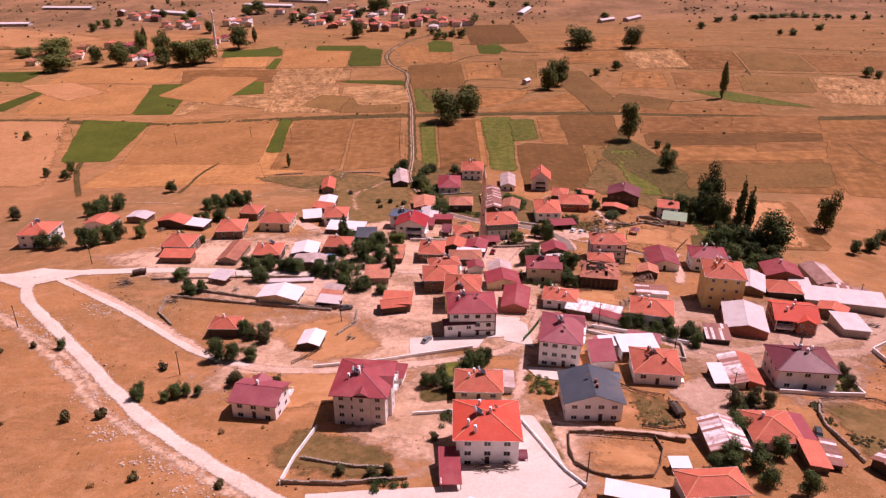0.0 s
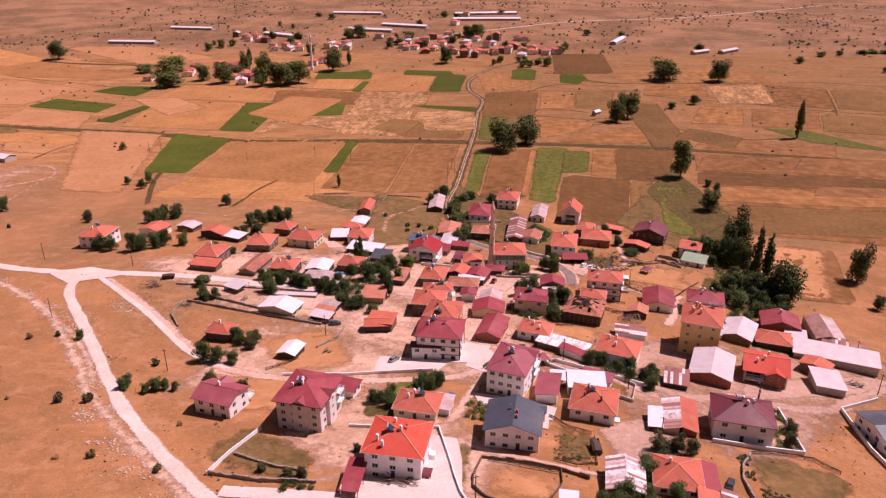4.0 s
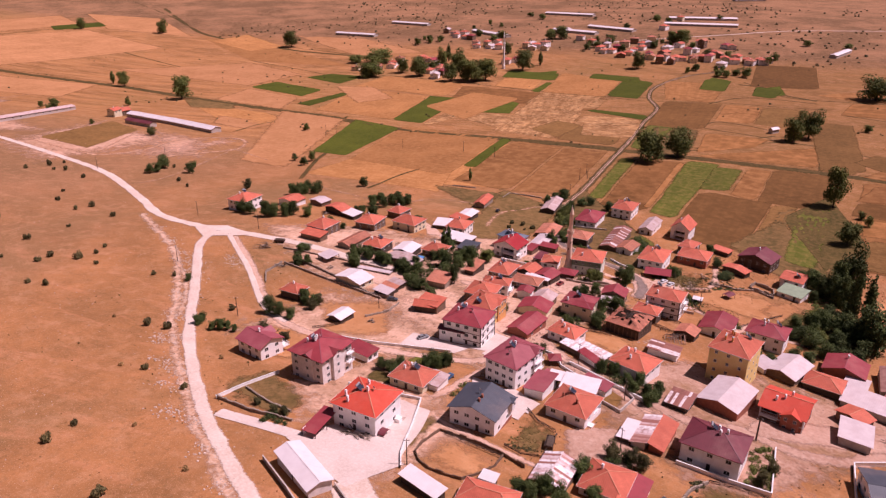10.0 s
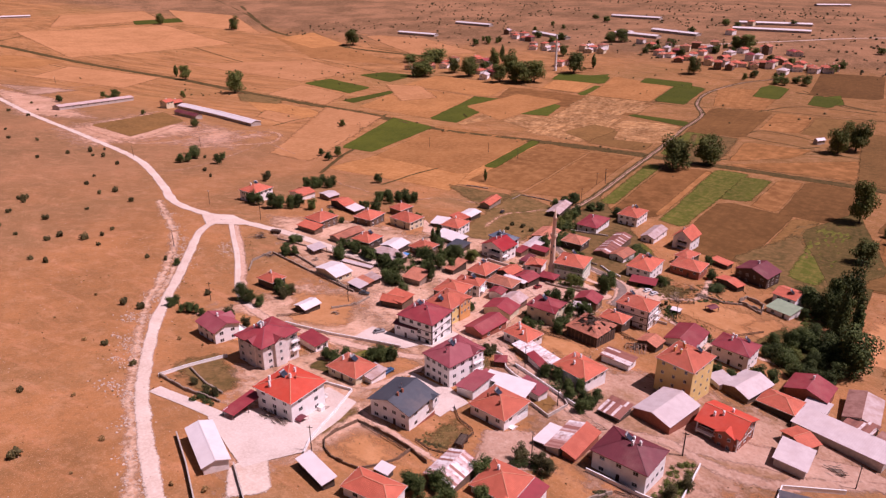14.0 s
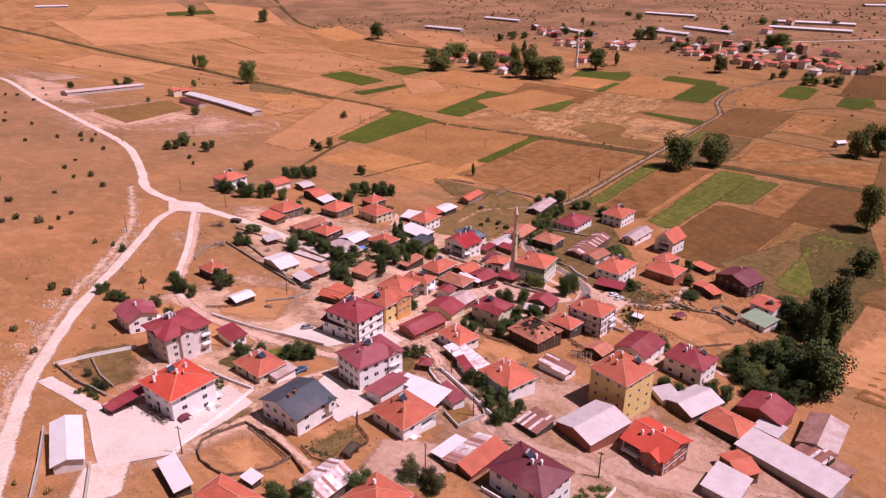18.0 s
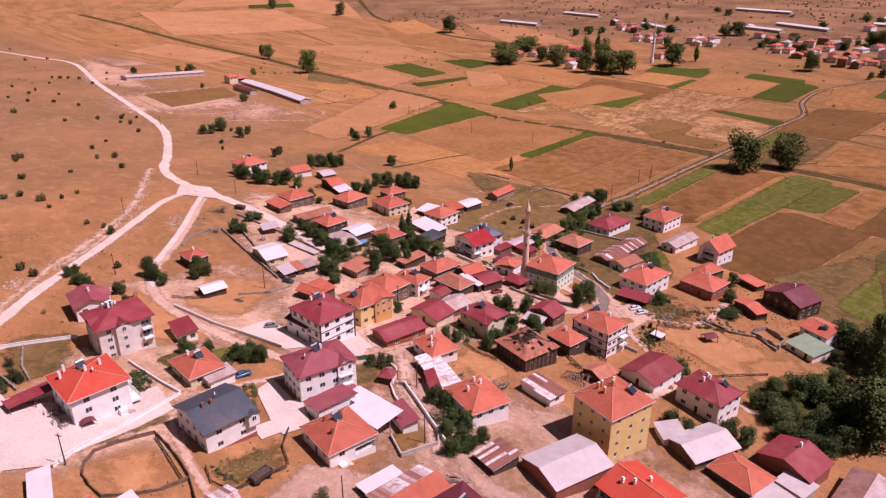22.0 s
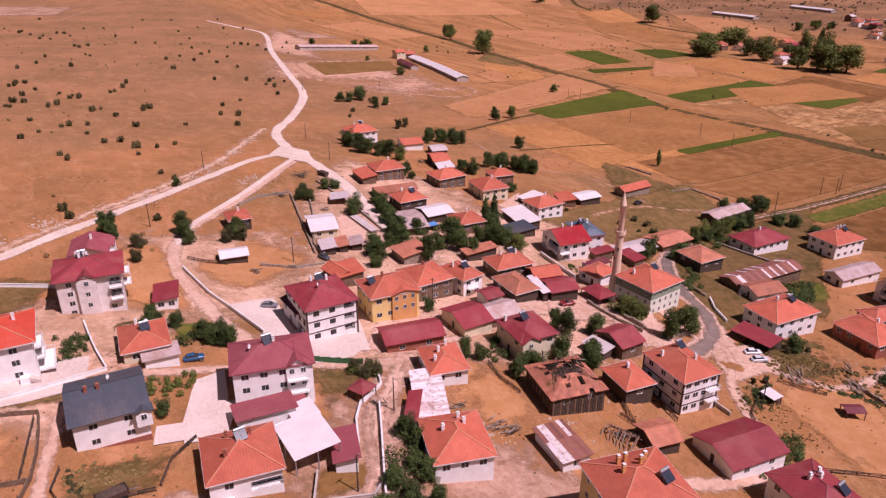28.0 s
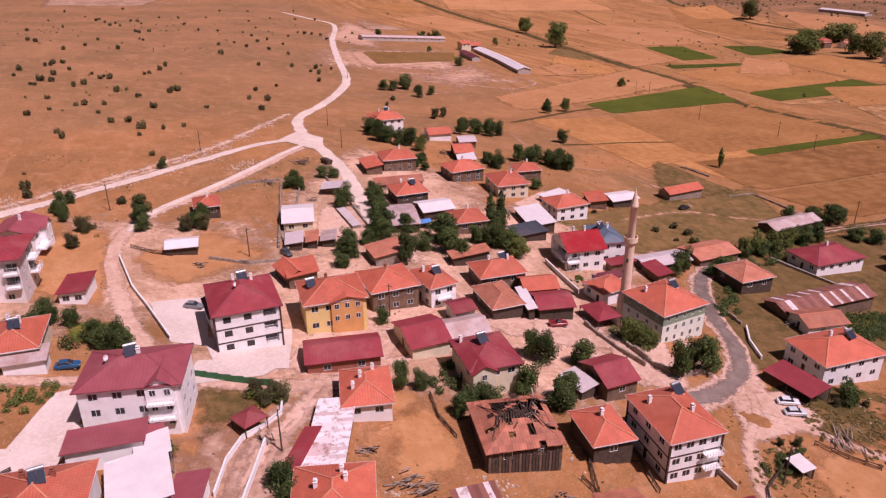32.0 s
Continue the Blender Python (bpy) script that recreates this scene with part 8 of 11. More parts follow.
house(-59.6, 356.4, 94, 16.0, 7.1, 3.0, roof="gable_x", rise=1.6, cover="tile", wall="stone", cols={}, name="barn", category="barn", group="village barns", label="long stone barn with orange tile roof at the field edge")
house(-41.6, 286.9, 82, 8.4, 16.5, 2.6, roof="shed_s", rise=.9, cover="sheet_bright", wall="timber", cols={}, name="shed", category="shed", group="village sheds", label="shed with white sheet roof")
house(-32.4, 279.7, 89, 9.8, 8.7, 2.3, roof="shed_s", rise=.5, cover="sheet_grey", wall="timber", cols={}, name="shed", category="shed", group="village sheds", label="open shed with grey sheet roof")
house(-13.2, 285.0, 83, 11.6, 13.6, 6.0, roof="gable_x", rise=3.0, over=.7, cover="sheet_scarlet", wall="white", floors=2, cols={"E":3,"S":3,"N":2,"W":2}, stacks=((-.2,.1),(.3,.0)), loggias=(("E",-3.6,.5,3.6,2.1),("E",-3.6,3.3,3.6,2.1),("S",1.8,.5,7,2.1),("S",1.8,3.3,7,2.1)), balconies=(("E",-3.6,.3,3.8),("E",-3.6,3.1,3.8),("S",1.8,3.1,7.2)), label="white two-storey house with bright scarlet gabled roof")
house(-5.9, 294.2, 83, 7.6, 4.6, 2.7, roof="shed_s", rise=.6, cover="sheet_red", wall="mud", cols={}, name="shed", category="shed", group="village sheds", label="low lean-to with red sheet roof behind a white house")
canopy(1.6, 286.0, 85, 8.4, 4.2, 2.4, "shed_s", .4, "sheet_brown", "brownt", "low canopy with a dark brown sheet roof", "canopy", "canopy", "W")
wall([(-13.7, 275.6), (-5.9, 275), (0.5, 274.6), (5.7, 274.4)], 1.3, "grey", "low rendered wall along a street")
garden([(-3.8, 276.7), (-3.9, 281.3), (1.4, 279.7), (2.4, 275.5)], 1.2, "leaf_light", "leafy garden between houses")
house(-16.4, 295.6, 80, 8.4, 13.6, 6.4, roof="hip", rise=1.8, cover="sheet_blue", wall="white", floors=2, stacks=((.3,.2),(-.3,.2)), solar=(-.2,.2,80), label="white house with blue-grey sheet roof")
house(-17.7, 254.8, 86, 11.0, 5.4, 2.8, roof="shed_s", rise=.9, cover="tile_old", wall="timber", cols={}, name="barn", category="barn", group="village barns", label="timber barn with weathered tiles")
house(-4.3, 256.6, 87, 12.6, 10.2, 4.2, cover="tile", wall="mud", cols={"E":2,"S":2}, solar=(.3,.3,80), stacks=((-.3,.2),(.5,.2)), label="mud-walled house with wide orange tile roof and heater")
house(8.6, 250.8, 90, 8.4, 12.7, 3.2, roof="hip", rise=1.6, cover="tile_old", wall="timber", cols={"S":2}, label="dark timber house with weathered tile roof")
house(11.0, 256.9, 79, 2.4, 11.4, 3.0, roof="shed_s", rise=.3, cover="sheet_bright", wall="timber", cols={}, name="shed", category="shed", group="village sheds", label="narrow passage roofed with white sheet")
house(4.9, 263.2, 79, 9.0, 8.0, 3.6, roof="gable_x", rise=1.5, cover="tile", wall="timber", cols={}, label="low timber house with orange tiles")
house(13.4, 262.4, 79, 9.0, 8.8, 3.2, roof="gable_x", rise=1.4, cover="sheet_red", wall="timber", cols={}, name="barn", category="barn", group="village barns", label="timber barn with maroon sheet roof")
house(-23.8, 233.8, 93, 9.4, 9.2, 3.0, roof="shed_s", rise=.9, cover="tile_old", wall="stone", cols={}, name="barn", category="barn", group="village barns", label="stone barn with brown weathered tile roof")
house(0.4, 237.8, 99, 7.6, 11.7, 5.4, cover="tile", wall="white", floors=2, solar=(.1,-.2,60), stacks=((-.4,.3),), balconies=(("E",0,2.6,4),), label="narrow white house with orange roof and covered balcony")
house(-1.0, 227.3, 92, 11.9, 12.5, 5.3, cover="tile", wall="mud", floors=2, cols={"E":3,"S":2}, stacks=((0,.2,.8),), stack_mat="brick", label="old mud-brick house with orange tile roof")
house(-15.0, 210.0, 87, 7.7, 9.9, 3.6, roof="shed_s", rise=.8, cover="tile", wall="mud", cols={}, name="barn", category="barn", group="village barns", label="low annexe with orange tiles")
house(21.0, 227.7, 92, 9.1, 12.1, 3.0, roof="gable_x", rise=1.9, cover="sheet_red", wall="cream", cols={"S":1}, label="cream barn with maroon sheet roof", name="barn", category="barn", group="village barns")
house(20.8, 237.5, 88, 9.1, 8.8, 2.9, roof="gable_x", rise=1.7, cover="sheet_pink", wall="mud", cols={}, name="barn", category="barn", group="village barns", label="barn with faded pinkish sheet roof")
house(12.0, 240.1, 93, 5.7, 6.4, 3.2, roof="gable_x", rise=.9, cover="sheet_red", wall="white", cols={}, name="shed", category="shed", group="village sheds", label="small white shed with maroon roof")
house(8.5, 280.6, 98, 9.5, 8.2, 3.5, roof="hip", rise=1.6, cover="tile", wall="white", cols={"S":2}, name="mosque_annexe", category="annexe", group="", label="white mosque annexe with orange tile roof")
canopy(19.4, 271.8, 91, 6.4, 8.2, 2.6, "hip", 1.0, "sheet_red", "brownt", "fountain shelter with maroon hipped roof", "fountain_shelter", "shelter", "N")
house(43.8, 258.1, 92, 7.8, 10.1, 3.6, roof="gable_x", rise=2.0, cover="sheet_red", wall="mud", cols={"E":1}, name="barn", category="barn", group="village barns", label="mud barn with maroon gabled sheet roof")
house(43.6, 251.4, 101, 4.4, 7.1, 2.2, roof="shed_s", rise=.5, cover="sheet_white", wall="timber", cols={}, name="shed", category="shed", group="village sheds", label="small timber shed with white sheet roof")
house(48.5, 202.6, 69, 6.7, 17.6, 2.4, roof="shed_s", rise=.5, cover="sheet_stripe", wall="mud", cols={}, name="shed", category="shed", group="village sheds", label="long shed with pale rust-flecked sheet roof")
house(52.3, 197.1, 58, 3.0, 11.4, 2.5, roof="shed_s", rise=.6, cover="sheet_red", wall="white", cols={}, name="shed", category="shed", group="village sheds", label="white shed with maroon sheet roof")
canopy(55.2, 174.6, 93, 8.6, 11.2, 3.9, "shed_s", .5, "sheet_bright", "steel", "big white sheet roof on posts between houses", walls="W")
canopy(47.6, 176.4, 93, 5.2, 6.0, 3.7, "shed_s", .3, "sheet_bright", "steel", "white sheet roof on posts beside a maroon shed")
house(44.2, 170.2, 86, 11.5, 7.0, 3.4, roof="shed_w", rise=.8, cover="sheet_rose", wall="white", cols={}, name="shed", category="shed", group="village sheds", label="annexe with maroon sheet roof")
house(58.7, 180.4, 74, 5.0, 9.6, 2.8, roof="shed_s", rise=.6, cover="sheet_rose", wall="white", cols={}, name="shed", category="shed", group="village sheds", label="white shed with maroon roof beside a wall")
house(110.8, 232.1, 69, 14.4, 11.1, 3.0, roof="gable_x", rise=1.8, cover="sheet_white", wall="mud", cols={"S":1}, name="barn", category="barn", group="village barns", label="barn with pale pinkish gabled sheet roof")
house(102.9, 230.6, 51, 6.5, 7.1, 2.4, roof="shed_s", rise=.5, cover="sheet_white", wall="white", cols={}, name="shed", category="shed", group="village sheds", label="small shed with white sheet roof")
house(121.9, 229.2, 80, 9.9, 12.2, 3.0, cover="tile", wall="timber", cols={}, name="barn", category="barn", group="village barns", label="dark timber barn with brown-orange tiles")
house(128.3, 245.3, 82, 11.6, 13.9, 3.6, roof="gable_x", rise=2.4, cover="sheet_red", wall="brick", cols={}, stacks=((.3,0),), name="barn", category="barn", group="village barns", label="brick barn with maroon gabled sheet roof")
house(131.8, 237.3, 79, 6.6, 7.6, 2.4, roof="shed_s", rise=.4, cover="sheet_white", wall="block", cols={}, name="shed", category="shed", group="village sheds", label="small block shed with white roof")
house(140.5, 222.6, 76, 10.1, 26.9, 3.4, roof="shed_s", rise=.8, cover="sheet_white", wall="block", cols={}, stacks=(), name="barn", category="barn", group="village barns", label="very long animal barn with white sheet roof")
house(141.6, 245.4, 90, 17.5, 5.4, 3.2, roof="shed_w", rise=1.5, cover="sheet_rust", wall="block", cols={}, over=.2, name="barn", category="barn", group="village barns", label="barn slope of dark grey-brown sheet")
house(147.0, 245.8, 90, 17.5, 5.4, 3.2, roof="shed_e", rise=1.5, cover="sheet_pink", wall="block", cols={}, over=.2, name="barn", category="barn", group="village barns", label="barn slope of faded pinkish sheet")
house(144.6, 234.6, 72, 7.9, 8.8, 2.4, roof="shed_s", rise=.4, cover="sheet_rustmix", wall="timber", cols={}, name="shed", category="shed", group="village sheds", label="low shed with rusted sheet roof")
house(151.7, 231.3, 72, 6.9, 5.3, 2.4, roof="shed_s", rise=.4, cover="sheet_rust", wall="timber", cols={}, name="shed", category="shed", group="village sheds", label="low shed with brown rusted roof")
house(130.6, 200.0, 87, 11.6, 9.3, 3.2, roof="shed_e", rise=.8, cover="sheet_white", wall="block", cols={}, name="barn", category="barn", group="village barns", label="block barn with white sheet roof")
house(130.6, 210.8, 55, 6.8, 9.5, 3.5, roof="gable_x", rise=1.2, cover="tile", wall="mud", cols={}, name="barn", category="barn", group="village barns", label="barn with orange tile roof")
house(82.8, 187.3, 82, 8.5, 7.5, 2.3, roof="shed_s", rise=.6, cover="sheet_rustmix", wall="timber", cols={}, name="shed", category="shed", group="village sheds", label="low shed with rust-striped sheet roof")
house(95.0, 197.2, 75, 16.4, 13.0, 3.6, roof="gable_x", rise=1.8, cover="sheet_white", wall="brick", cols={}, over=.3, name="barn", category="barn", group="village barns", label="brick barn with broad white sheet roof")
house(71.6, 219.2, 86, 7.0, 11.0, 2.6, roof="shed_e", rise=.4, cover="sheet_rustmix", wall="white", cols={"E":1}, name="shed", category="shed", group="village sheds", label="long white shed with rusted sheet roof")
house(75.9, 239.8, 80, 6.9, 8.0, 2.6, roof="gable_x", rise=1.3, cover="tile_old", wall="timber", cols={}, name="shed", category="shed", group="village sheds", label="open timber shed with orange tiles")
house(84.9, 253.0, 85, 14.6, 12.1, 3.3, roof="gable_x", rise=1.9, cover="sheet_red", wall="white", cols={"S":1,"E":2}, name="barn", category="barn", group="village barns", label="white barn with maroon gabled sheet roof")
house(102.2, 252.6, 82, 11.3, 14.0, 6.4, cover="sheet_red", wall="white", floors=2, stacks=((-.2,.2),(.1,.1),(.3,.3)), solar=(.4,-.4,60), label="white two-storey house with maroon hipped roof beside trees")
house(91.4, 343.5, 74, 13.4, 16.2, 5.4, roof="gable_x", rise=2.8, cover="sheet_brown", wall="brownt", floors=2, stacks=((.2,.1),), label="dark brown house with plum-coloured gabled roof")
house(83.4, 326.7, 65, 5.8, 12.3, 2.6, roof="gable_x", rise=1.0, cover="tile", wall="timber", cols={}, name="shed", category="shed", group="village sheds", label="timber shed with orange tile roof")
house(73.7, 350.9, 74, 6.2, 9.4, 2.4, roof="shed_e", rise=.5, cover="tile", wall="timber", cols={}, name="shed", category="shed", group="village sheds", label="small shed with orange-red roof")
house(51.9, 364.5, 83, 13.0, 10.8, 6.5, roof="gable_x", rise=4.2, over=.8, loggias=(("S",0,.5,5.4,2),("S",0,3.2,5.4,2),), cover="tile", wall="white", floors=2, cols={"S":2,"E":3,"N":2,"W":2}, win=(1.0,1.3), balconies=(("S",0,3.1,6),("S",0,6.2,3.4)), stacks=((-.3,.2),), label="tall white house with steep orange gabled roof")
house(63.8, 329.5, 86, 12.5, 14.5, 4.4, cover="tile", wall="brick", stacks=((.2,-.1),), label="brick house with spreading orange tile roof")
house(58.9, 342.8, 75, 11.3, 8.0, 4.3, cover="tile", wall="mud", cols={}, label="rear wing with orange tile roof")
house(48.3, 312.4, 87, 16.8, 12.1, 5.7, cover="tile", wall="white", floors=2, stacks=((.3,.1),(-.1,.2)), solar=(.3,-.1,60), label="white two-storey house with orange hipped roof")
canopy(53.2, 297.0, 98, 6.3, 11.5, 2.6, "shed_s", .6, "sheet_red", "timber", "long porch with maroon sheet roof", "porch", "porch", "N")
house(32.8, 324.8, 80, 11.4, 8.7, 3.0, roof="gable_x", rise=1.3, cover="tile_old", wall="white", cols={"S":1}, name="barn", category="barn", group="village barns", label="whitewashed barn with weathered orange tiles")
house(-54.8, 231.6, 3, 16.5, 2.7, .8, roof="shed_s", rise=.25, cover="sheet_white", wall="stone", cols={}, over=.15, name="shed", category="shed", group="village sheds", label="long low bay covered with pale sheets")
canopy(-43.8, 251.6, 85, 4.2, 3.2, 1.9, "shed_s", .3, "tarp_blue", "timber", "small shelter under a blue tarpaulin", "shelter", "shelter", "")
house(24.4, 334.3, 89, 29.3, 8.9, 3.0, roof="gable_x", rise=1.4, cover="sheet_rustmix", wall="mud", cols={}, name="barn", category="barn", group="village barns", label="long barn with rusted and patched sheet roof")
house(34.7, 366.2, 86, 18.5, 8.1, 3.2, roof="gable_x", rise=1.6, cover="sheet_pink", wall="white", cols={"S":2,"E":2}, label="low house with pale pink sheet roof")
house(16.4, 383.6, 87, 15.5, 12.2, 5.6, cover="tile", wall="white", floors=2, stacks=((.1,.2),(.3,.2)), solar=(.3,-.1,60), label="white two-storey house with orange roof beside the fields")
house(3.4, 359.1, 89, 18.4, 12.0, 4.0, cover="sheet_red", wall="white", stacks=((0,.1),), label="white single-storey house with maroon hipped roof")
house(-23.1, 371.8, 95, 21.4, 8.3, 2.8, roof="gable_x", rise=1.4, cover="sheet_pink", wall="timber", cols={}, name="barn", category="barn", group="village barns", label="timber barn with pale sheet roof beside the field track")
house(8.7, 323.7, 89, 11.0, 11.4, 4.2, cover="tile_old", wall="timber", cols={"S":2,"E":2}, label="dark timber house with orange hipped roof")
house(-6.1, 308.1, 89, 15.3, 8.1, 2.4, roof="gable_x", rise=.9, cover="sheet_white", wall="timber", cols={}, name="barn", category="barn", group="village barns", label="barn with white sheet roof")
house(0.2, 301.7, 87, 4.8, 8.9, 2.6, roof="shed_s", rise=.5, cover="sheet_red", wall="mud", cols={}, name="shed", category="shed", group="village sheds", label="small shed with maroon sheet roof")
house(-8.9, 326.6, 92, 14.9, 10.7, 2.7, roof="gable_x", rise=1.2, cover="tile_old", wall="mud", cols={}, name="barn", category="barn", group="village barns", label="mud barn with weathered tiles")
house(11.5, 97.8, 64, 7.1, 17.6, 3.3, roof="gable_y", rise=1.1, cover="sheet_bright", wall="grey", cols={"S":1}, name="warehouse", category="warehouse", group="", label="grey block warehouse with white sheet roof")
house(38.0, 107.8, 74, 4.3, 12.4, 2.4, roof="shed_s", rise=.4, cover="sheet_bright", wall="timber", cols={}, name="shed", category="shed", group="village sheds", label="long low shed with white and red striped sheets")
canopy(1.4, 117.6, 92, 11.0, 4.6, 2.8, "shed_s", .4, "sheet_red", "brownt", "carport with a long maroon sheet roof", "carport", "carport", "W")
house(9.2, 154.1, 87, 10.1, 12.7, 3.5, cover="tile", wall="cream", stacks=((-.2,.4),(.2,.2)), solar=(.1,-.1,60), label="small cream house with orange hipped roof")
house(15.9, 156.3, 88, 7.7, 5.4, 2.6, roof="shed_e", rise=.4, cover="sheet_pink", wall="white", cols={}, name="shed", category="shed", group="village sheds", label="white annexe with pale sheet roof")
house(-14.9, 162.3, 80, 6.2, 10.1, 3.1, roof="shed_s", rise=.4, cover="sheet_red", wall="white", cols={"E":2}, name="garage", category="garage", group="", label="small white garage with maroon roof")
house(-67.1, 192.7, 89, 7.8, 9.4, 3.6, cover="tile", wall="timber", cols={"E":2}, stacks=((.1,.1),), label="isolated timber house with orange tile roof")
house(-39.2, 184.5, 83, 8.3, 7.0, 2.3, roof="gable_x", rise=1.0, cover="sheet_bright", wall="timber", cols={}, name="barn", category="barn", group="village barns", label="small timber barn with white sheet roof in a field")
house(-168.6, 277.5, 90, 14.7, 13.2, 6.4, cover="tile", wall="white", floors=2, stacks=((-.3,.2),(.3,.2)), solar=(.1,.1,80), label="white two-storey house with orange roof by the road")
house(-151.4, 296.5, 82, 10.8, 12.3, 3.3, roof="gable_x", rise=1.5, cover="tile", wall="white", cols={"S":1}, label="white house with orange gabled roof behind trees")
house(-137.5, 304.3, 78, 7.9, 10.6, 2.8, roof="gable_x", rise=.9, cover="sheet_white", wall="mud", cols={}, name="barn", category="barn", group="village barns", label="barn with pale sheet roof")
house(-118.2, 294.4, 77, 8.2, 13.8, 3.3, roof="gable_x", rise=1.5, cover="tile", wall="timber", cols={}, label="dark timber house with orange tile roof")
house(-107.9, 291.8, 74, 7.2, 11.5, 2.5, roof="shed_s", rise=.6, cover="sheet_bright", wall="timber", cols={}, name="shed", category="shed", group="village sheds", label="shed with white sheet roof")
house(75.0, 132.5, 88, 11.7, 11.6, 3.3, cover="tile", wall="white", stacks=((.2,.3),), label="white house with orange tile roof on the lower street")
house(80.7, 123.2, 84, 9.0, 5.0, 2.2, roof="shed_e", rise=.7, cover="tile", wall="mud", cols={}, name="shed", category="shed", group="village sheds", label="lean-to shed with orange tiles")
house(85.3, 124.6, 80, 9.0, 3.6, 2.0, roof="shed_e", rise=.4, cover="sheet_rustmix", wall="timber", cols={}, name="shed", category="shed", group="village sheds", label="lean-to shed with rusted sheet roof")
house(82.7, 132.8, 88, 11.4, 4.0, 2.5, roof="shed_e", rise=.8, cover="sheet_red", wall="white", cols={}, name="shed", category="shed", group="village sheds", label="white lean-to with maroon sheet roof")
house(97.6, 122.2, 30, 8.8, 5.8, 2.8, roof="gable_x", rise=1.0, cover="sheet_rustmix", wall="timber", cols={}, name="barn", category="barn", group="village barns", label="timber barn with rusted sheet roof at the village edge")
house(99.4, 117.4, 30, 8.0, 5.4, 2.6, roof="shed_e", rise=.5, cover="sheet_pink", wall="block", cols={}, name="shed", category="shed", group="village sheds", label="block shed with faded sheet roof")
house(50.0, 118.9, 90, 3.4, 4.4, 1.9, roof="shed_s", rise=.3, cover="sheet_bright", wall="timber", cols={}, name="shed", category="shed", group="village sheds", label="tiny shed with white sheet roof")
house(53.6, 110.4, 4, 13.6, 7.8, 3.3, cover="tile", wall="white", cols={"E":2}, label="house with orange tile roof at the village edge")
house(62.9, 128.8, 88, 11.5, 9.2, 3.0, roof="gable_x", rise=1.6, cover="sheet_patch", wall="mud", cols={}, name="barn", category="barn", group="village barns", label="barn with pale rust-streaked gabled sheet roof")
house(82.4, 162.8, 85, 14.6, 4.8, 2.5, roof="shed_e", rise=1.4, cover="tile", wall="brick", cols={}, name="barn", category="barn", group="village barns", label="brick barn with a single orange tiled slope")
house(77.7, 162.4, 85, 14.2, 4.9, 2.5, roof="shed_w", rise=1.4, cover="sheet_patch", wall="block", cols={}, name="barn", category="barn", group="village barns", label="block barn with one slope of grey patched sheet")
house(73.4, 160.6, 85, 9.6, 4.0, 2.2, roof="shed_w", rise=.3, cover="sheet_bright", wall="timber", cols={}, name="shed", category="shed", group="village sheds", label="low timber lean-to with white sheet roof")
house(139.1, 170.5, 12, 14.8, 17.6, 4.7, roof="gable_x", rise=2.0, cover="sheet_grey", wall="white", floors=2, label="white house with grey sheet roof behind a wall")
canopy(41.6, 190.8, 117, 4.6, 4.4, 2.3, "hip", 1.1, "sheet_red", "timber", "small garden gazebo with maroon hipped roof", "gazebo", "gazebo")
house(108.2, 324.7, 76, 11.1, 10.4, 5.5, roof="gable_y", rise=1.6, cover="tile", wall="white", floors=2, cols={"S":2,"E":1}, stacks=(), solar=(-.3,-.3,80), label="small white two-storey house with orange roof beside tall trees")
house(108.4, 313.1, 71, 9.7, 11.1, 2.7, roof="shed_s", rise=.7, cover="green", wall="white", cols={"S":2}, name="annexe", category="annexe", group="", label="low white wing with pale green-grey roof")
canopy(84.3, 291.9, 60, 4.6, 3.6, 1.9, "gable_x", .5, "sheet_brown", "brownt", "small dark shelter alone on bare ground", "shelter", "shelter")
canopy(73.7, 277.2, 88, 2.9, 4.0, 1.9, "shed_s", .3, "sheet_bright", "timber", "small white-roofed animal shelter", "shelter", "shelter", "WN")
house(4.9, 188.3, 95, 2.7, 10.1, 4.6, roof="shed_s", rise=.8, cover="sheet_brown", wall="white", cols={"S":3}, name="annexe", category="annexe", group="", label="white annexe with dark brown sheet canopy beside a tall house")
house(44.0, 172.3, 79, 11.7, 3.7, 3.0, roof="shed_e", rise=.5, cover="sheet_rose", wall="white", cols={}, name="shed", category="shed", group="village sheds", label="long low annexe with faded maroon sheet roof")

# ---- walls, poles, trees ----
wall([(-34.2, 116), (-33, 125.6), (-30.2, 138.5)], 1.1, "white", "whitewashed wall along a plot")
wall([(-34.5, 116.5), (-20.9, 115.5), (-7.5, 116.9)], 1.1, "stone", "rough dry stone wall")
wall([(-31.6, 125.4), (-19.5, 121.6), (-11.1, 120.7)], 0.9, "stone", "low rubble wall beside a garden")
wall([(-1.5, 98.3), (12.3, 90.8), (25.6, 82.8)], 1.5, "block", "plain block wall beside a garden")
wall([(20, 98.3), (33.9, 89.6)], 1.2, "block", "plain block wall beside a garden")
wall([(-91.1, 224.7), (-66.2, 218), (-44.1, 210.4), (-31.4, 210)], 1.2, "stone", "dry stone wall beside a garden")
wall([(-32.5, 190.4), (-27.9, 199.2), (-28.4, 208)], 1.0, "stone", "dry stone wall beside a garden")
wall([(-86.2, 197.6), (-93.1, 205.8), (-94.7, 218.4)], 1.0, "stone", "dry stone wall beside a garden")
wall([(-93.5, 218.4), (-62.8, 212.8), (-36.9, 208.2)], 1.0, "stone", "dry stone wall beside a garden")
wall([(-36.4, 169.8), (-17.4, 172.8), (-7, 175.8), (8.7, 179.8)], 1.0, "white", "white rendered wall along the lane")
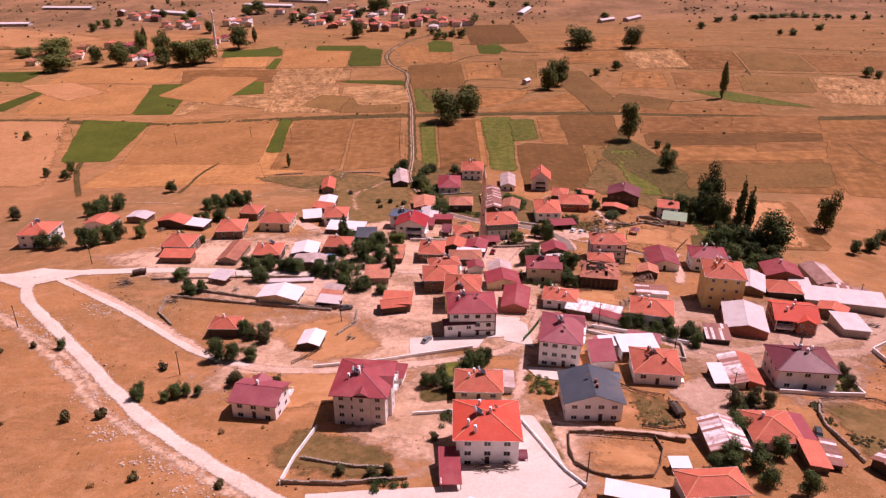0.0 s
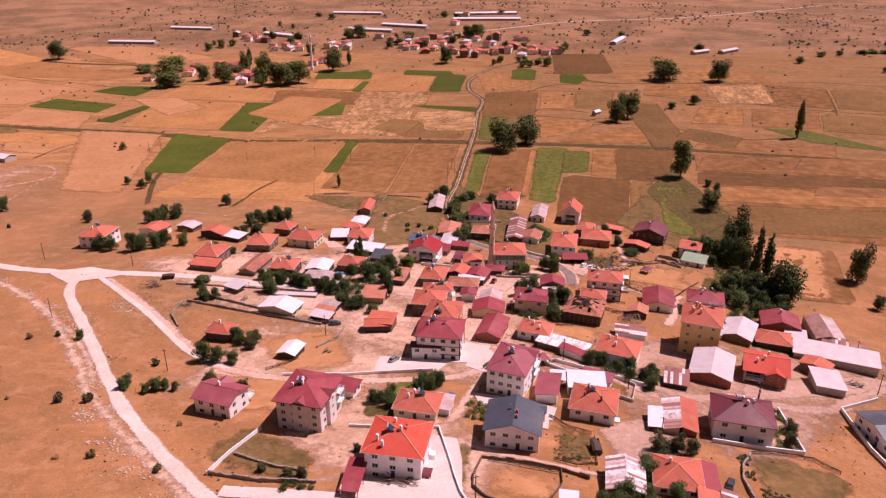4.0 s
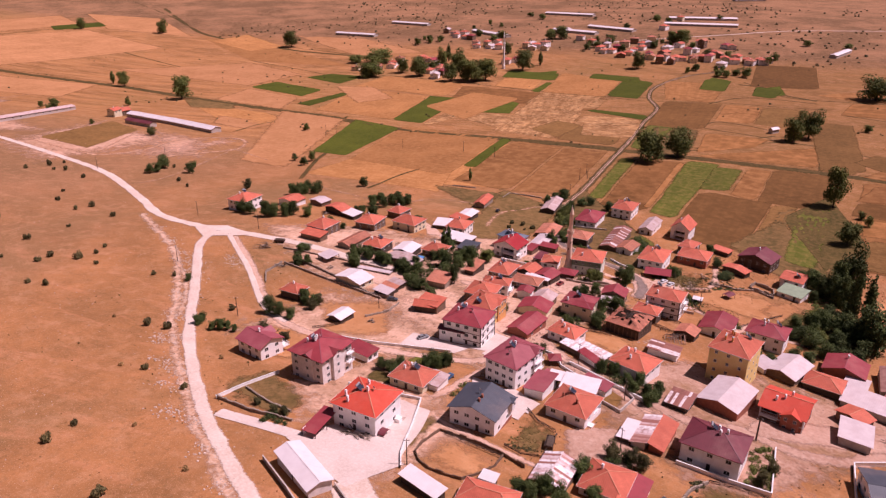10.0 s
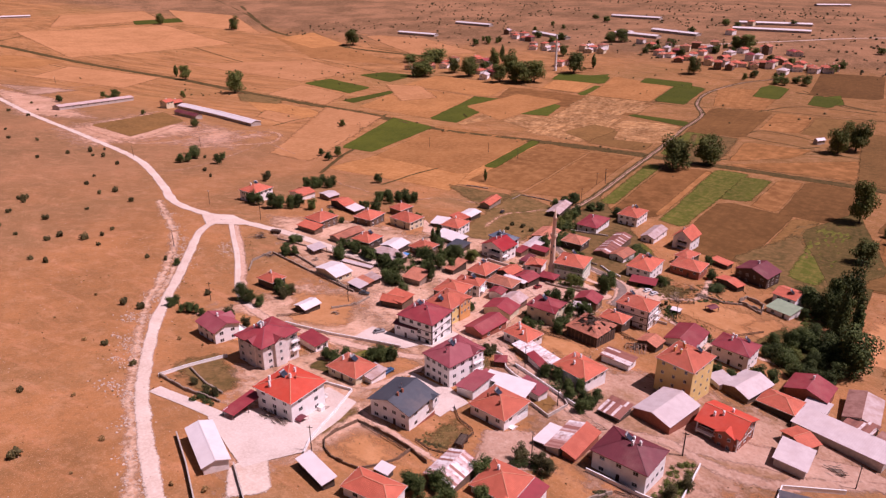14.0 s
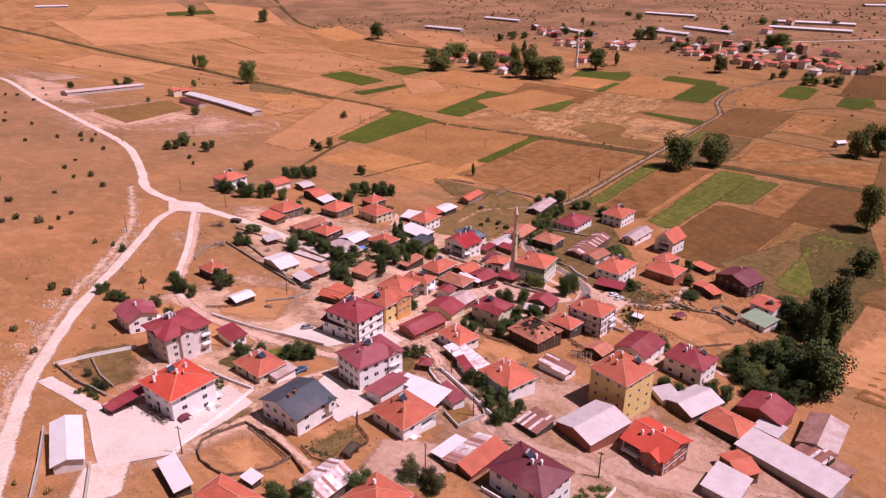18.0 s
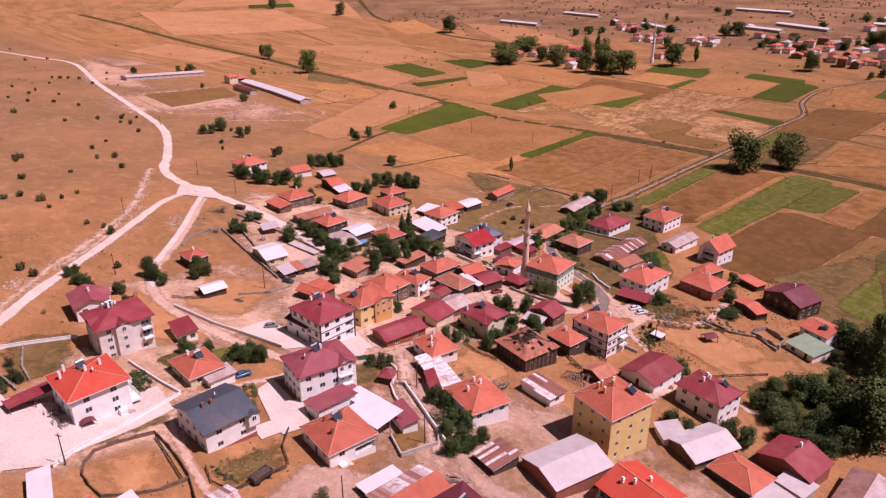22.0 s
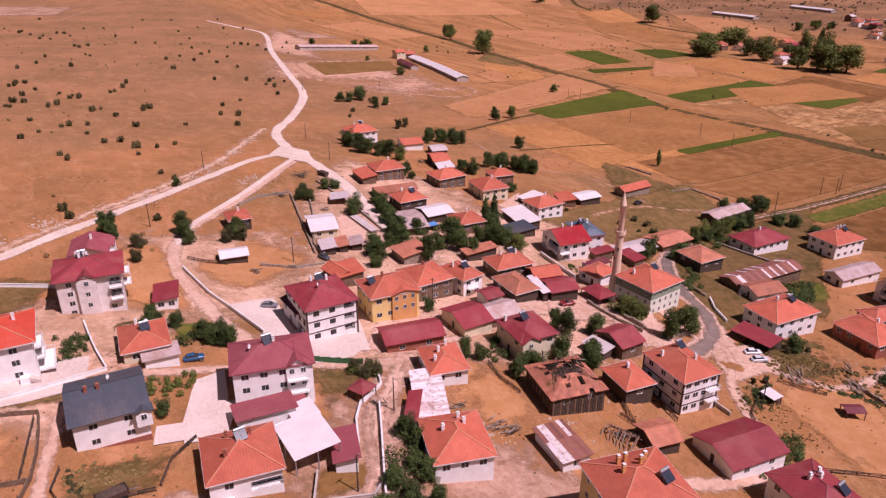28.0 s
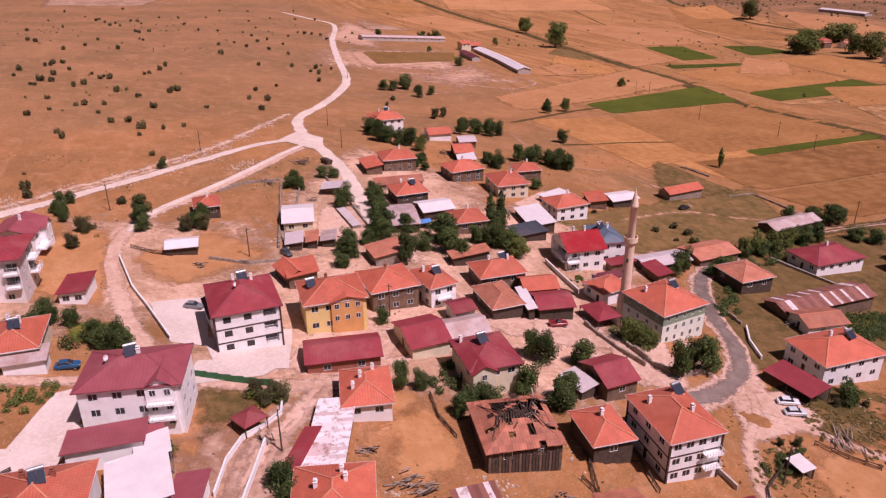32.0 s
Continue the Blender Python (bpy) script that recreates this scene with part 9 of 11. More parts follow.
wall([(33.1, 197.6), (39, 196.2), (41.8, 193.2), (44.4, 189.3), (49.4, 186.3), (56.6, 183.9)], 1.0, "white", "white rendered wall along the lane")
wall([(30.7, 271.4), (40, 272.3), (44.1, 275.6), (43.8, 282.4), (40.1, 288.8)], 1.4, "stone", "stone retaining wall beside a garden")
wall([(29.3, 306.2), (35.1, 301.8), (42, 298.9)], 1.0, "white", "white posts and wall")
wall([(17.2, 306.8), (27.7, 306.3)], 1.0, "stone", "rubble wall beside a garden")
wall([(110.4, 179), (110.9, 155.6), (99.9, 154.5), (87.5, 154.5)], 1.2, "white", "white block wall round a garden")
wall([(130.2, 185.5), (130.3, 163.4), (132.5, 151.8)], 1.4, "white", "white block wall round a yard")
wall([(130.2, 185.5), (144.7, 196.5)], 1.4, "white", "white block wall round a yard")
wall([(-105.7, 232.8), (-68.6, 235.7), (-48.7, 235.6)], 0.9, "stone", "field wall beside a garden")
wall([(74.8, 305.2), (86.5, 304.3), (93.5, 309.3), (101.4, 304.8)], 1.0, "stone", "field wall beside a garden")
wall([(91.1, 310), (101.2, 306.7), (100.5, 314.2), (92.7, 318.1), (91, 311.4)], 1.7, "stone", "roofless stone walls of a ruined shed")
wall([(46.2, 192.6), (53.2, 189.9), (63.9, 185.6), (73, 182)], 1.3, "white", "low white wall beside a lane")
wall([(31.4, 117.7), (28.4, 121), (28, 126.1), (29.1, 133.5)], 1.15, "mud", "woven brush paddock fence of grey-brown sticks")
wall([(29.1, 133.5), (35, 133.4), (41.4, 132.9), (47.8, 131.9), (55, 129.5)], 1.15, "mud", "woven brush paddock fence of grey-brown sticks")
wall([(31.4, 117.7), (35, 116), (39.2, 115.8), (43.9, 116.2), (46.6, 120.6), (48.6, 125.9), (48.4, 131.5)], 1.0, "mud", "woven brush paddock fence of grey-brown sticks")
wall([(61.4, 174.3), (68.4, 171.2), (70.2, 181.1), (65.3, 186.1)], 1.1, "block", "low walls of a small pen")
wall([(29.2, 112.6), (26, 118), (23.8, 124), (21.6, 131), (18.4, 140), (16.3, 145.8)], 0.9, "white", "low white wall round a concrete apron")
wall([(16.3, 145.8), (8, 144.6), (0, 143.8), (-7.5, 143.3)], 0.9, "white", "low white wall behind a garden")
wall([(-56, 376), (-56, 386.5), (-50.5, 387.7), (-44.3, 388.1), (-35, 387.6)], 0.7, "stone", "tumbled field wall at the edge of a straw field")
wall([(-94, 384), (-90.5, 384.9), (-78.6, 386)], 0.6, "stone", "line of field stones on straw")
wall([(-4, 346), (4.9, 348.1), (15.2, 351.1)], 0.9, "block", "low block wall before a maroon-roofed house")
wall([(20.3, 267.2), (26, 267.6), (32.9, 268.5), (39.3, 270.2)], 1.2, "stone", "stone garden wall below the mosque")
wall([(64.5, 262), (69.8, 262.7), (74.6, 262.9)], 1.0, "block", "block wall beside a paved yard")
wall([(96.2, 150.7), (93, 144.7), (91.7, 138.7), (92, 133.3), (92.7, 128.3), (92.8, 124)], 1.1, "stone", "overgrown stone wall round a dry paddock")
fence([(96.5, 151.4), (103.6, 153.2), (112.4, 153.5), (117.6, 149)], 1.0, "timber", "post fence along a dry paddock")
fence([(56, 247.5), (60, 243), (64.2, 241.7), (69.6, 239.7)], 1.2, "timber", "tumbledown timber fence behind a barn")
fence([(62, 251.5), (67, 250.4), (72, 249.5)], 1.1, "timber", "tumbledown timber fence behind a barn")
fence([(86, 247), (92, 262), (99, 275), (106, 286)], 1.0, "timber", "sagging post and rail fence along a grass plot")
fence([(70, 279), (76, 268), (84, 262)], 1.0, "timber", "sagging post and rail fence along a grass plot")
fence([(39, 223), (46, 222), (52, 223)], 1.0, "timber", "old timber fence behind a ruin")
fence([(45, 157.5), (50, 152.5), (56, 150)], 1.0, "timber", "rough garden fence beside a yard")
fence([(46.8, 136), (52, 134.5), (57, 136), (56.8, 149)], 0.9, "timber", "rough garden fence beside a yard")
fence([(30.8, 132.8), (40.9, 131.4), (48.3, 130.3)], 1.1, "timber", "rough timber fence beside a garden")
fence([(-43, 172.2), (-38.5, 177.1), (-35.9, 181.7)], 1.1, "timber", "rough timber fence beside a garden")
fence([(66.3, 238.7), (70.3, 239.4), (73, 240.7)], 1.1, "timber", "rough timber fence beside a garden")
fence([(68.6, 286.1), (73.2, 289.3), (77, 293.1)], 1.1, "timber", "rough timber fence beside a garden")
tree(125.4, 272.5, 5.5, "leaf", "dark garden tree among village houses")
tree(129.4, 277.3, 7, "leaf", "dark garden tree among village houses")
tree(134.3, 278.3, 7, "leaf", "dark garden tree among village houses")
tree(122, 295.3, 7, "leaf", "dark garden tree among village houses")
tree(137.5, 275.2, 19.0, "leaf", "broad sunlit tree beside the grove", wide=16.6)
tree(116.4, 312.9, 5, "leaf", "dark garden tree among village houses")
tree(117.8, 290.1, 4.5, "leaf_light", "sunlit garden tree among village houses")
tree(-157.5, 268.6, 6, "leaf", "dark garden tree among village houses")
tree(-138.4, 274.2, 6, "leaf", "dark garden tree among village houses")
tree(-144.4, 269.5, 6, "leaf", "dark garden tree among village houses")
tree(-136.5, 278.9, 6, "leaf", "dark garden tree among village houses")
tree(-127.8, 279.9, 6, "leaf_light", "yellow-green garden tree among village houses")
tree(-166, 315.2, 6, "leaf", "dark orchard tree among village houses")
tree(-161.6, 320.6, 6, "leaf", "dark orchard tree among village houses")
tree(-156.7, 324.4, 6, "leaf", "dark orchard tree among village houses")
tree(-109.6, 315.6, 6, "leaf", "dark orchard tree among village houses")
tree(-108.8, 323.2, 6, "leaf", "dark orchard tree among village houses")
tree(-102.7, 325.5, 6, "leaf", "dark orchard tree among village houses")
tree(-97.7, 326.9, 6, "leaf", "dark orchard tree among village houses")
tree(-84.2, 223, 4.5, "leaf", "small dark tree among village houses")
tree(-88.6, 222.1, 4.5, "leaf", "small dark tree among village houses")
tree(-35, 231.8, 4.8, "leaf", "dark garden tree among village houses")
tree(-41.6, 245.3, 4.8, "leaf", "dark garden tree among village houses")
tree(-41.5, 236.6, 4.8, "leaf", "dark garden tree among village houses")
tree(-30.8, 254.4, 4.8, "leaf", "dark garden tree among village houses")
tree(-39.6, 258.2, 4.8, "leaf", "dark garden tree among village houses")
tree(-30, 262.7, 4.8, "leaf", "dark garden tree among village houses")
tree(-55.5, 175.3, 5, "leaf", "round garden tree among village houses")
tree(-60.2, 174.8, 5, "leaf", "round garden tree among village houses")
tree(-54, 185.9, 4, "leaf_dry", "dusty tree among village houses")
tree(-54.2, 190.9, 4, "leaf_dry", "dusty tree among village houses")
tree(-27.5, 376, 5, "leaf", "dark tree by the track")
tree(-25.3, 383.1, 5, "leaf", "dark tree by the track")
tree(-22.5, 393.4, 5, "leaf", "dark tree by the track")
tree(-2.2, 158.2, 4, "leaf", "dark bushy tree among village houses")
tree(-4.6, 157.3, 4, "leaf", "dark bushy tree among village houses")
tree(6.9, 166.6, 4, "leaf", "dark bushy tree among village houses")
tree(9.7, 167.8, 4, "leaf", "dark bushy tree among village houses")
tree(11.7, 170.5, 4, "leaf", "dark bushy tree among village houses")
tree(75.9, 186.3, 4.5, "leaf", "dark tree beside a lane")
tree(73, 186.6, 4.5, "leaf", "dark tree beside a lane")
tree(57.8, 118.5, 5, "leaf", "dark tree beside barns")
tree(68.3, 133.1, 5, "leaf", "dark tree beside barns")
tree(60.7, 117.7, 5, "leaf", "dark tree beside barns")
tree(-72, 152.8, 3.5, "leaf", "dark shrub tree among village houses")
tree(-79.2, 153.5, 3.5, "leaf", "dark shrub tree among village houses")
tree(-69.7, 154.9, 3.5, "leaf", "dark shrub tree among village houses")
tree(-64.9, 174.9, 5.5, "leaf", "round tree beside the lane")
tree(-58.5, 188.5, 4.5, "leaf", "dark tree in a garden")
tree(-60.9, 190.9, 4.5, "leaf", "dark tree in a garden")
tree(-55.2, 189.8, 4.5, "leaf", "dark tree in a garden")
tree(-55.6, 160.9, 4, "leaf_dry", "dusty tree among village houses")
tree(-44.4, 159.1, 4, "leaf_dry", "dusty tree among village houses")
tree(44.3, 228.3, 4.5, "leaf", "dark shrub tree among village houses")
tree(43.6, 231, 4.5, "leaf", "dark shrub tree among village houses")
tree(45.2, 232.5, 4.5, "leaf", "dark shrub tree among village houses")
tree(49.1, 244.6, 5, "leaf", "dark tree beside a ruin")
tree(46.7, 246.9, 5, "leaf", "dark tree beside a ruin")
tree(10.3, 222.7, 4, "leaf", "small tree among village houses")
tree(29.2, 272.7, 4.5, "leaf_light", "light green vine among village houses")
tree(31.2, 274.3, 4.5, "leaf_light", "light green vine among village houses")
tree(32.3, 276.5, 4.5, "leaf_light", "light green vine among village houses")
tree(-146, 268.2, 7, "leaf", "dark tree beside a white house")
tree(-143.7, 271.5, 7, "leaf", "dark tree beside a white house")
tree(-163.8, 269, 7, "leaf", "dark tree beside a white house")
tree(-141.3, 279.3, 6, "leaf_light", "yellow-green tree among village houses")
tree(-160.4, 311.2, 6, "leaf", "dark orchard tree among village houses")
tree(-163.1, 319.5, 6, "leaf", "dark orchard tree among village houses")
tree(-164.4, 327.4, 6, "leaf", "dark orchard tree among village houses")
tree(-157.8, 328.7, 6, "leaf", "dark orchard tree among village houses")
tree(-103.9, 326.1, 5.5, "leaf", "dark orchard tree among village houses")
tree(-101.2, 329.7, 5.5, "leaf", "dark orchard tree among village houses")
tree(-95.5, 330.3, 5.5, "leaf", "dark orchard tree among village houses")
tree(-104.2, 318.6, 5.5, "leaf", "dark orchard tree among village houses")
tree(-100.2, 301.7, 5.5, "leaf", "dark orchard tree among village houses")
tree(-101.1, 268.6, 4, "leaf", "small dark tree among village houses")
tree(-108.4, 273.4, 4, "leaf", "small dark tree among village houses")
tree(-110.8, 301.7, 4, "leaf", "small dark tree among village houses")
tree(35.1, 194.2, 3, "leaf_dry", "garden shrub among village houses")
tree(32.8, 196, 3, "leaf_dry", "garden shrub among village houses")
tree(35.2, 197, 3, "leaf_dry", "garden shrub among village houses")
tree(32.1, 193.1, 3, "leaf_dry", "garden shrub among village houses")
tree(29, 175.6, 3, "leaf", "dark shrub among village houses")
tree(29.4, 180.3, 3, "leaf", "dark shrub among village houses")
tree(33.4, 181.4, 3, "leaf", "dark shrub among village houses")
tree(47.1, 178, 3, "leaf", "dark shrub among village houses")
tree(35.8, 153.5, 3, "leaf", "dark shrub among village houses")
tree(56.5, 193.7, 4, "leaf", "dark shrub beside a lane")
tree(60.3, 194.2, 4, "leaf", "dark shrub beside a lane")
tree(65.8, 190.8, 4, "leaf", "dark shrub beside a lane")
tree(69.4, 191.8, 4, "leaf", "dark shrub beside a lane")
tree(68.6, 185.6, 4, "leaf", "dark shrub beside a lane")
tree(67.1, 279.5, 1.8, "leaf_dry", "dusty shrub among village houses")
tree(67.8, 282.8, 1.8, "leaf_dry", "dusty shrub among village houses")
tree(57.2, 298.2, 1.8, "leaf_dry", "dusty shrub among village houses")
tree(55.6, 309.4, 1.8, "leaf_dry", "dusty shrub among village houses")
tree(61.2, 307.8, 1.8, "leaf_dry", "dusty shrub among village houses")
tree(59.8, 301.5, 1.8, "leaf_dry", "dusty shrub among village houses")
tree(57.2, 307.6, 3.5, "leaf", "dark shrub among village houses")
tree(43.3, 250.1, 3.5, "leaf", "dark shrub among village houses")
tree(74.6, 181.3, 4, "leaf", "dark shrub among village houses")
tree(75.8, 184.6, 4, "leaf", "dark shrub among village houses")
tree(75.6, 190.3, 4, "leaf", "dark shrub among village houses")
tree(69, 185, 4, "leaf", "dark shrub among village houses")
tree(-21.9, 119.5, 2.5, "leaf_dry", "dusty garden shrub among village houses")
tree(-14.9, 118.3, 2.5, "leaf_dry", "dusty garden shrub among village houses")
tree(-11.7, 118.7, 2.5, "leaf_dry", "dusty garden shrub among village houses")
tree(-2, 131.7, 2.5, "leaf_dry", "dusty garden shrub among village houses")
tree(-69.5, 154.1, 3, "leaf", "dark shrub by the road")
tree(-67.4, 155.5, 3, "leaf", "dark shrub by the road")
tree(-64.1, 155.5, 3, "leaf", "dark shrub by the road")
tree(-79.8, 156.1, 3, "leaf", "dark shrub by the road")
tree(-113, 181.7, 3, "leaf", "dark shrub by the road")
tree(62.3, 122.9, 5, "leaf", "dark tree among village houses")
tree(67.2, 120, 5, "leaf", "dark tree among village houses")
tree(74.2, 124.6, 5, "leaf", "dark tree among village houses")
tree(67.1, 114, 5, "leaf", "dark tree among village houses")
tree(73.7, 110.7, 5, "leaf", "dark tree among village houses")
tree(68.6, 135.8, 5, "leaf", "dark tree among village houses")
tree(72.7, 146.5, 4, "leaf_dry", "garden shrub among village houses")
tree(77.4, 147.4, 4, "leaf_dry", "garden shrub among village houses")
tree(80.9, 145.8, 4, "leaf_dry", "garden shrub among village houses")
tree(110.5, 166.2, 4, "leaf_dry", "garden shrub among village houses")
tree(108.2, 159, 4, "leaf_dry", "garden shrub among village houses")
tree(177.7, 282.8, 6, "leaf", "dark tree among village houses")
tree(188.1, 288, 6, "leaf", "dark tree among village houses")
tree(200.1, 300.1, 6, "leaf", "dark tree among village houses")
tree(0.9, 155.8, 4, "leaf", "dark small tree among village houses")
tree(-0.6, 162.1, 4, "leaf", "dark small tree among village houses")
tree(9.7, 171.5, 4, "leaf", "dark small tree among village houses")
tree(12.1, 171.4, 4, "leaf", "dark small tree among village houses")
tree(7.3, 169.9, 4, "leaf", "dark small tree among village houses")
tree(104.6, 325.1, 5, "leaf", "small dark tree among village houses")
tree(110.5, 335.3, 5, "leaf", "small dark tree among village houses")
tree(140.1, 436.3, 5, "leaf_light", "small dark tree among village houses")
tree(136.9, 446.7, 5, "leaf_light", "small dark tree among village houses")
tree(-113.4, 1086.8, 7, "leaf_light", "far tree on the plain")
tree(-96.3, 1062, 7, "leaf_light", "far tree on the plain")
tree(-122, 1060.9, 7, "leaf_light", "far tree on the plain")
tree(-43.1, 901.5, 7, "leaf_light", "far tree on the plain")
tree(-154.2, 1094.8, 7, "leaf_light", "far tree on the plain")
tree(-209.4, 1052.3, 7, "leaf_light", "far tree on the plain")
tree(-205.3, 1076.9, 7, "leaf_light", "far tree on the plain")
tree(-183.9, 1060.9, 7, "leaf_light", "far tree on the plain")
tree(-13.5, 921, 7, "leaf_light", "far tree on the plain")
tree(-5.8, 911, 7, "leaf_light", "far tree on the plain")
tree(39.1, 988.9, 7, "leaf_light", "far tree on the plain")
tree(-453.6, 1019.4, 7, "leaf_light", "far tree on the plain")
tree(-445.2, 1031.5, 7, "leaf_light", "far tree on the plain")
tree(-439.6, 1148.1, 7, "leaf_light", "far tree on the plain")
tree(-439.1, 1212.9, 7, "leaf_light", "far tree on the plain")
tree(-405.7, 1186.6, 7, "leaf_light", "far tree on the plain")
tree(-478.4, 1044.7, 7, "leaf_light", "far tree on the plain")
tree(-280.5, 310.5, 6, "leaf", "roadside tree among village houses")
tree(-279.9, 316.3, 6, "leaf", "roadside tree among village houses")
tree(-214.8, 398, 6, "leaf_light", "roadside tree among village houses")
tree(-211.7, 384.7, 6, "leaf", "roadside tree among village houses")
tree(-261.5, 326.2, 6, "leaf", "roadside tree among village houses")
tree(-141, 354, 6, "leaf", "roadside tree among village houses")
tree(-286.2, 484.3, 6, "leaf_light", "roadside tree among village houses")
tree(-546.6, 427.4, 6, "leaf_light", "roadside tree among village houses")
tree(-556.6, 440.5, 6, "leaf_light", "roadside tree among village houses")
tree(-520.9, 496.5, 6, "leaf_light", "roadside tree among village houses")
for x, y, tall, leaf in ((-8, 339.5, 4.2, "leaf"), (-8, 345.6, 4.6, "leaf"), (-9, 351.5, 4.4, "leaf"), (-13.5, 361.8, 5.0, "leaf"), (-14, 369, 5.2, "leaf"), (-10.1, 386.9, 5.0, "leaf"),
                         (-5.9, 391.1, 5.2, "leaf"), (6.5, 385.2, 5.5, "leaf"), (-4.9, 329.5, 3.6, "leaf_light"), (2.2, 318.6, 3.4, "leaf"), (-1.2, 325.2, 3.8, "leaf")):
    tree(x, y, tall, leaf, "dense dark tree in a hedge beside the road", wide=tall * 1.25)
for x, y, tall in ((-109.1, 272.6, 3.4), (-99.5, 271.9, 3.2), (-106.7, 301, 4.6), (-102.3, 302.1, 4.0), (-112.3, 321.6, 5.0), (-98, 332.2, 3.6), (-73.7, 304.7, 4.0), (-95.6, 233.1, 4.4), (-86.6, 219.7, 3.6),
                   (-54.1, 240.6, 5.4), (-46, 241.3, 5.0), (-30.2, 224.6, 5.2), (-21.4, 221.5, 4.0), (-28.3, 265.7, 5.6), (-26.5, 269.5, 5.8)):
    tree(x, y, tall, "leaf", "dark garden tree beside a lane", wide=tall * 1.15)
for x, y in ((-64.5, 231.6), (-66.5, 244.2), (-60.5, 243.5), (-71.5, 245.5), (-57, 243)):
    tree(x, y, 4.4, "leaf", "small dark tree beside the gravel lane", wide=4.6)
for x, y, tall in ((-41.8, 272.0, 8.2), (-41.0, 275.0, 9.4), (-39.0, 270.6, 7.6)):
    poplar(x, y, tall, "leaf", "slim dark conifer between houses")
tree(-20.2, 270.6, 5.8, "leaf_light", "round yellow-green tree beside a street", wide=6.2)
for x, y in ((-32.3, 332.2), (-25.7, 333.3), (-18.9, 330.4), (-48.5, 313.2), (-22, 326), (-30, 324)):
    bush(x, y, 1.7, "leaf_dry", "dusty bush on grazed ground behind barns")
poplar(-89.1, 400.1, 7, "leaf_light", "young poplar on the plain")
tree(-200.1, 313.3, 5, "leaf_dry", "young poplar on the plain")
tree(-204.2, 319.8, 5, "leaf_dry", "young poplar on the plain")
bush(-826.8, 299.5, 2.2, "shrub", "dark juniper bush on a dry slope")
bush(-675.7, 172.1, 2.2, "shrub", "dark juniper bush on a dry slope")
bush(-434.9, 176.1, 2.2, "shrub", "dark juniper bush on a dry slope")
bush(-759.1, 119.7, 2.2, "shrub", "dark juniper bush on a dry slope")
bush(-699.5, 133.7, 2.2, "shrub", "dark juniper bush on a dry slope")
bush(-646, 153.5, 2.2, "shrub", "dark juniper bush on a dry slope")
bush(-409.6, 108.1, 2.2, "shrub", "dark juniper bush on a dry slope")
bush(-400.4, 114.8, 2.2, "shrub", "dark juniper bush on a dry slope")
bush(-712.4, 88.6, 2.2, "shrub", "dark juniper bush on a dry slope")
bush(-667.5, 142.9, 2.2, "shrub", "dark juniper bush on a dry slope")
bush(-460.3, 261.2, 2.2, "shrub", "dark juniper bush on a dry slope")
bush(-450.3, 279.3, 2.2, "shrub", "dark juniper bush on a dry slope")
bush(-562.7, 311.6, 2.2, "shrub", "dark juniper bush on a dry slope")
bush(-557.5, 317.7, 2.2, "shrub", "dark juniper bush on a dry slope")
bush(-685.4, 282.8, 2.2, "shrub", "dark juniper bush on a dry slope")
bush(-502.9, 172.1, 2.2, "shrub", "dark juniper bush on a dry slope")
bush(-313.4, 131.8, 2.2, "shrub", "dark juniper bush on a dry slope")
bush(-292.6, 118.5, 2.2, "shrub", "dark juniper bush on a dry slope")
bush(-276.8, 116.9, 2.2, "shrub", "dark juniper bush on a dry slope")
bush(-306.3, 128.2, 2.2, "shrub", "dark juniper bush on a dry slope")
bush(-283.7, 157.6, 2.2, "shrub", "dark juniper bush on a dry slope")
bush(-279.3, 160.1, 2.2, "shrub", "dark juniper bush on a dry slope")
bush(-262.6, 149.5, 2.2, "shrub", "dark juniper bush on a dry slope")
bush(-265.9, 134.5, 2.2, "shrub", "dark juniper bush on a dry slope")
bush(-256.2, 128.6, 2.2, "shrub", "dark juniper bush on a dry slope")
bush(-297.7, 140.9, 2.2, "shrub", "dark juniper bush on a dry slope")
bush(-298, 180, 2.2, "shrub", "dark juniper bush on a dry slope")
bush(-253, 169.1, 2.2, "shrub", "dark juniper bush on a dry slope")
bush(-216.7, 151.7, 2.2, "shrub", "dark juniper bush on a dry slope")
bush(-184.5, 170.3, 2.2, "shrub", "dark juniper bush on a dry slope")
bush(-258.2, 190.4, 2.2, "shrub", "dark juniper bush on a dry slope")
bush(-256.7, 192.9, 2.2, "shrub", "dark juniper bush on a dry slope")
bush(-309.8, 185.8, 2.2, "shrub", "dark juniper bush on a dry slope")
bush(-329.4, 276.5, 2.2, "shrub", "dark juniper bush on a dry slope")
bush(-351.1, 287.9, 2.2, "shrub", "dark juniper bush on a dry slope")
bush(-279.8, 246.4, 2.2, "shrub", "dark juniper bush on a dry slope")
bush(-58, 162.6, 2.2, "shrub", "dark juniper bush on a dry slope")
bush(-93.3, 143.2, 2.2, "shrub", "dark juniper bush on a dry slope")
bush(-843.9, 359.5, 2.2, "shrub", "dark juniper bush on a dry slope")
bush(-582.5, 369, 2.2, "shrub", "dark juniper bush on a dry slope")
bush(-825.7, 265.4, 2.2, "shrub", "dark juniper bush on a dry slope")
bush(-732.1, 242.8, 2.2, "shrub", "dark juniper bush on a dry slope")
bush(-627.4, 215.2, 2.2, "shrub", "dark juniper bush on a dry slope")
bush(-733.6, 213.3, 2.2, "shrub", "dark juniper bush on a dry slope")
bush(-736.1, 194.2, 2.2, "shrub", "dark juniper bush on a dry slope")
bush(-864.7, 155, 2.2, "shrub", "dark juniper bush on a dry slope")
bush(-586.4, 113.1, 2.2, "shrub", "dark juniper bush on a dry slope")
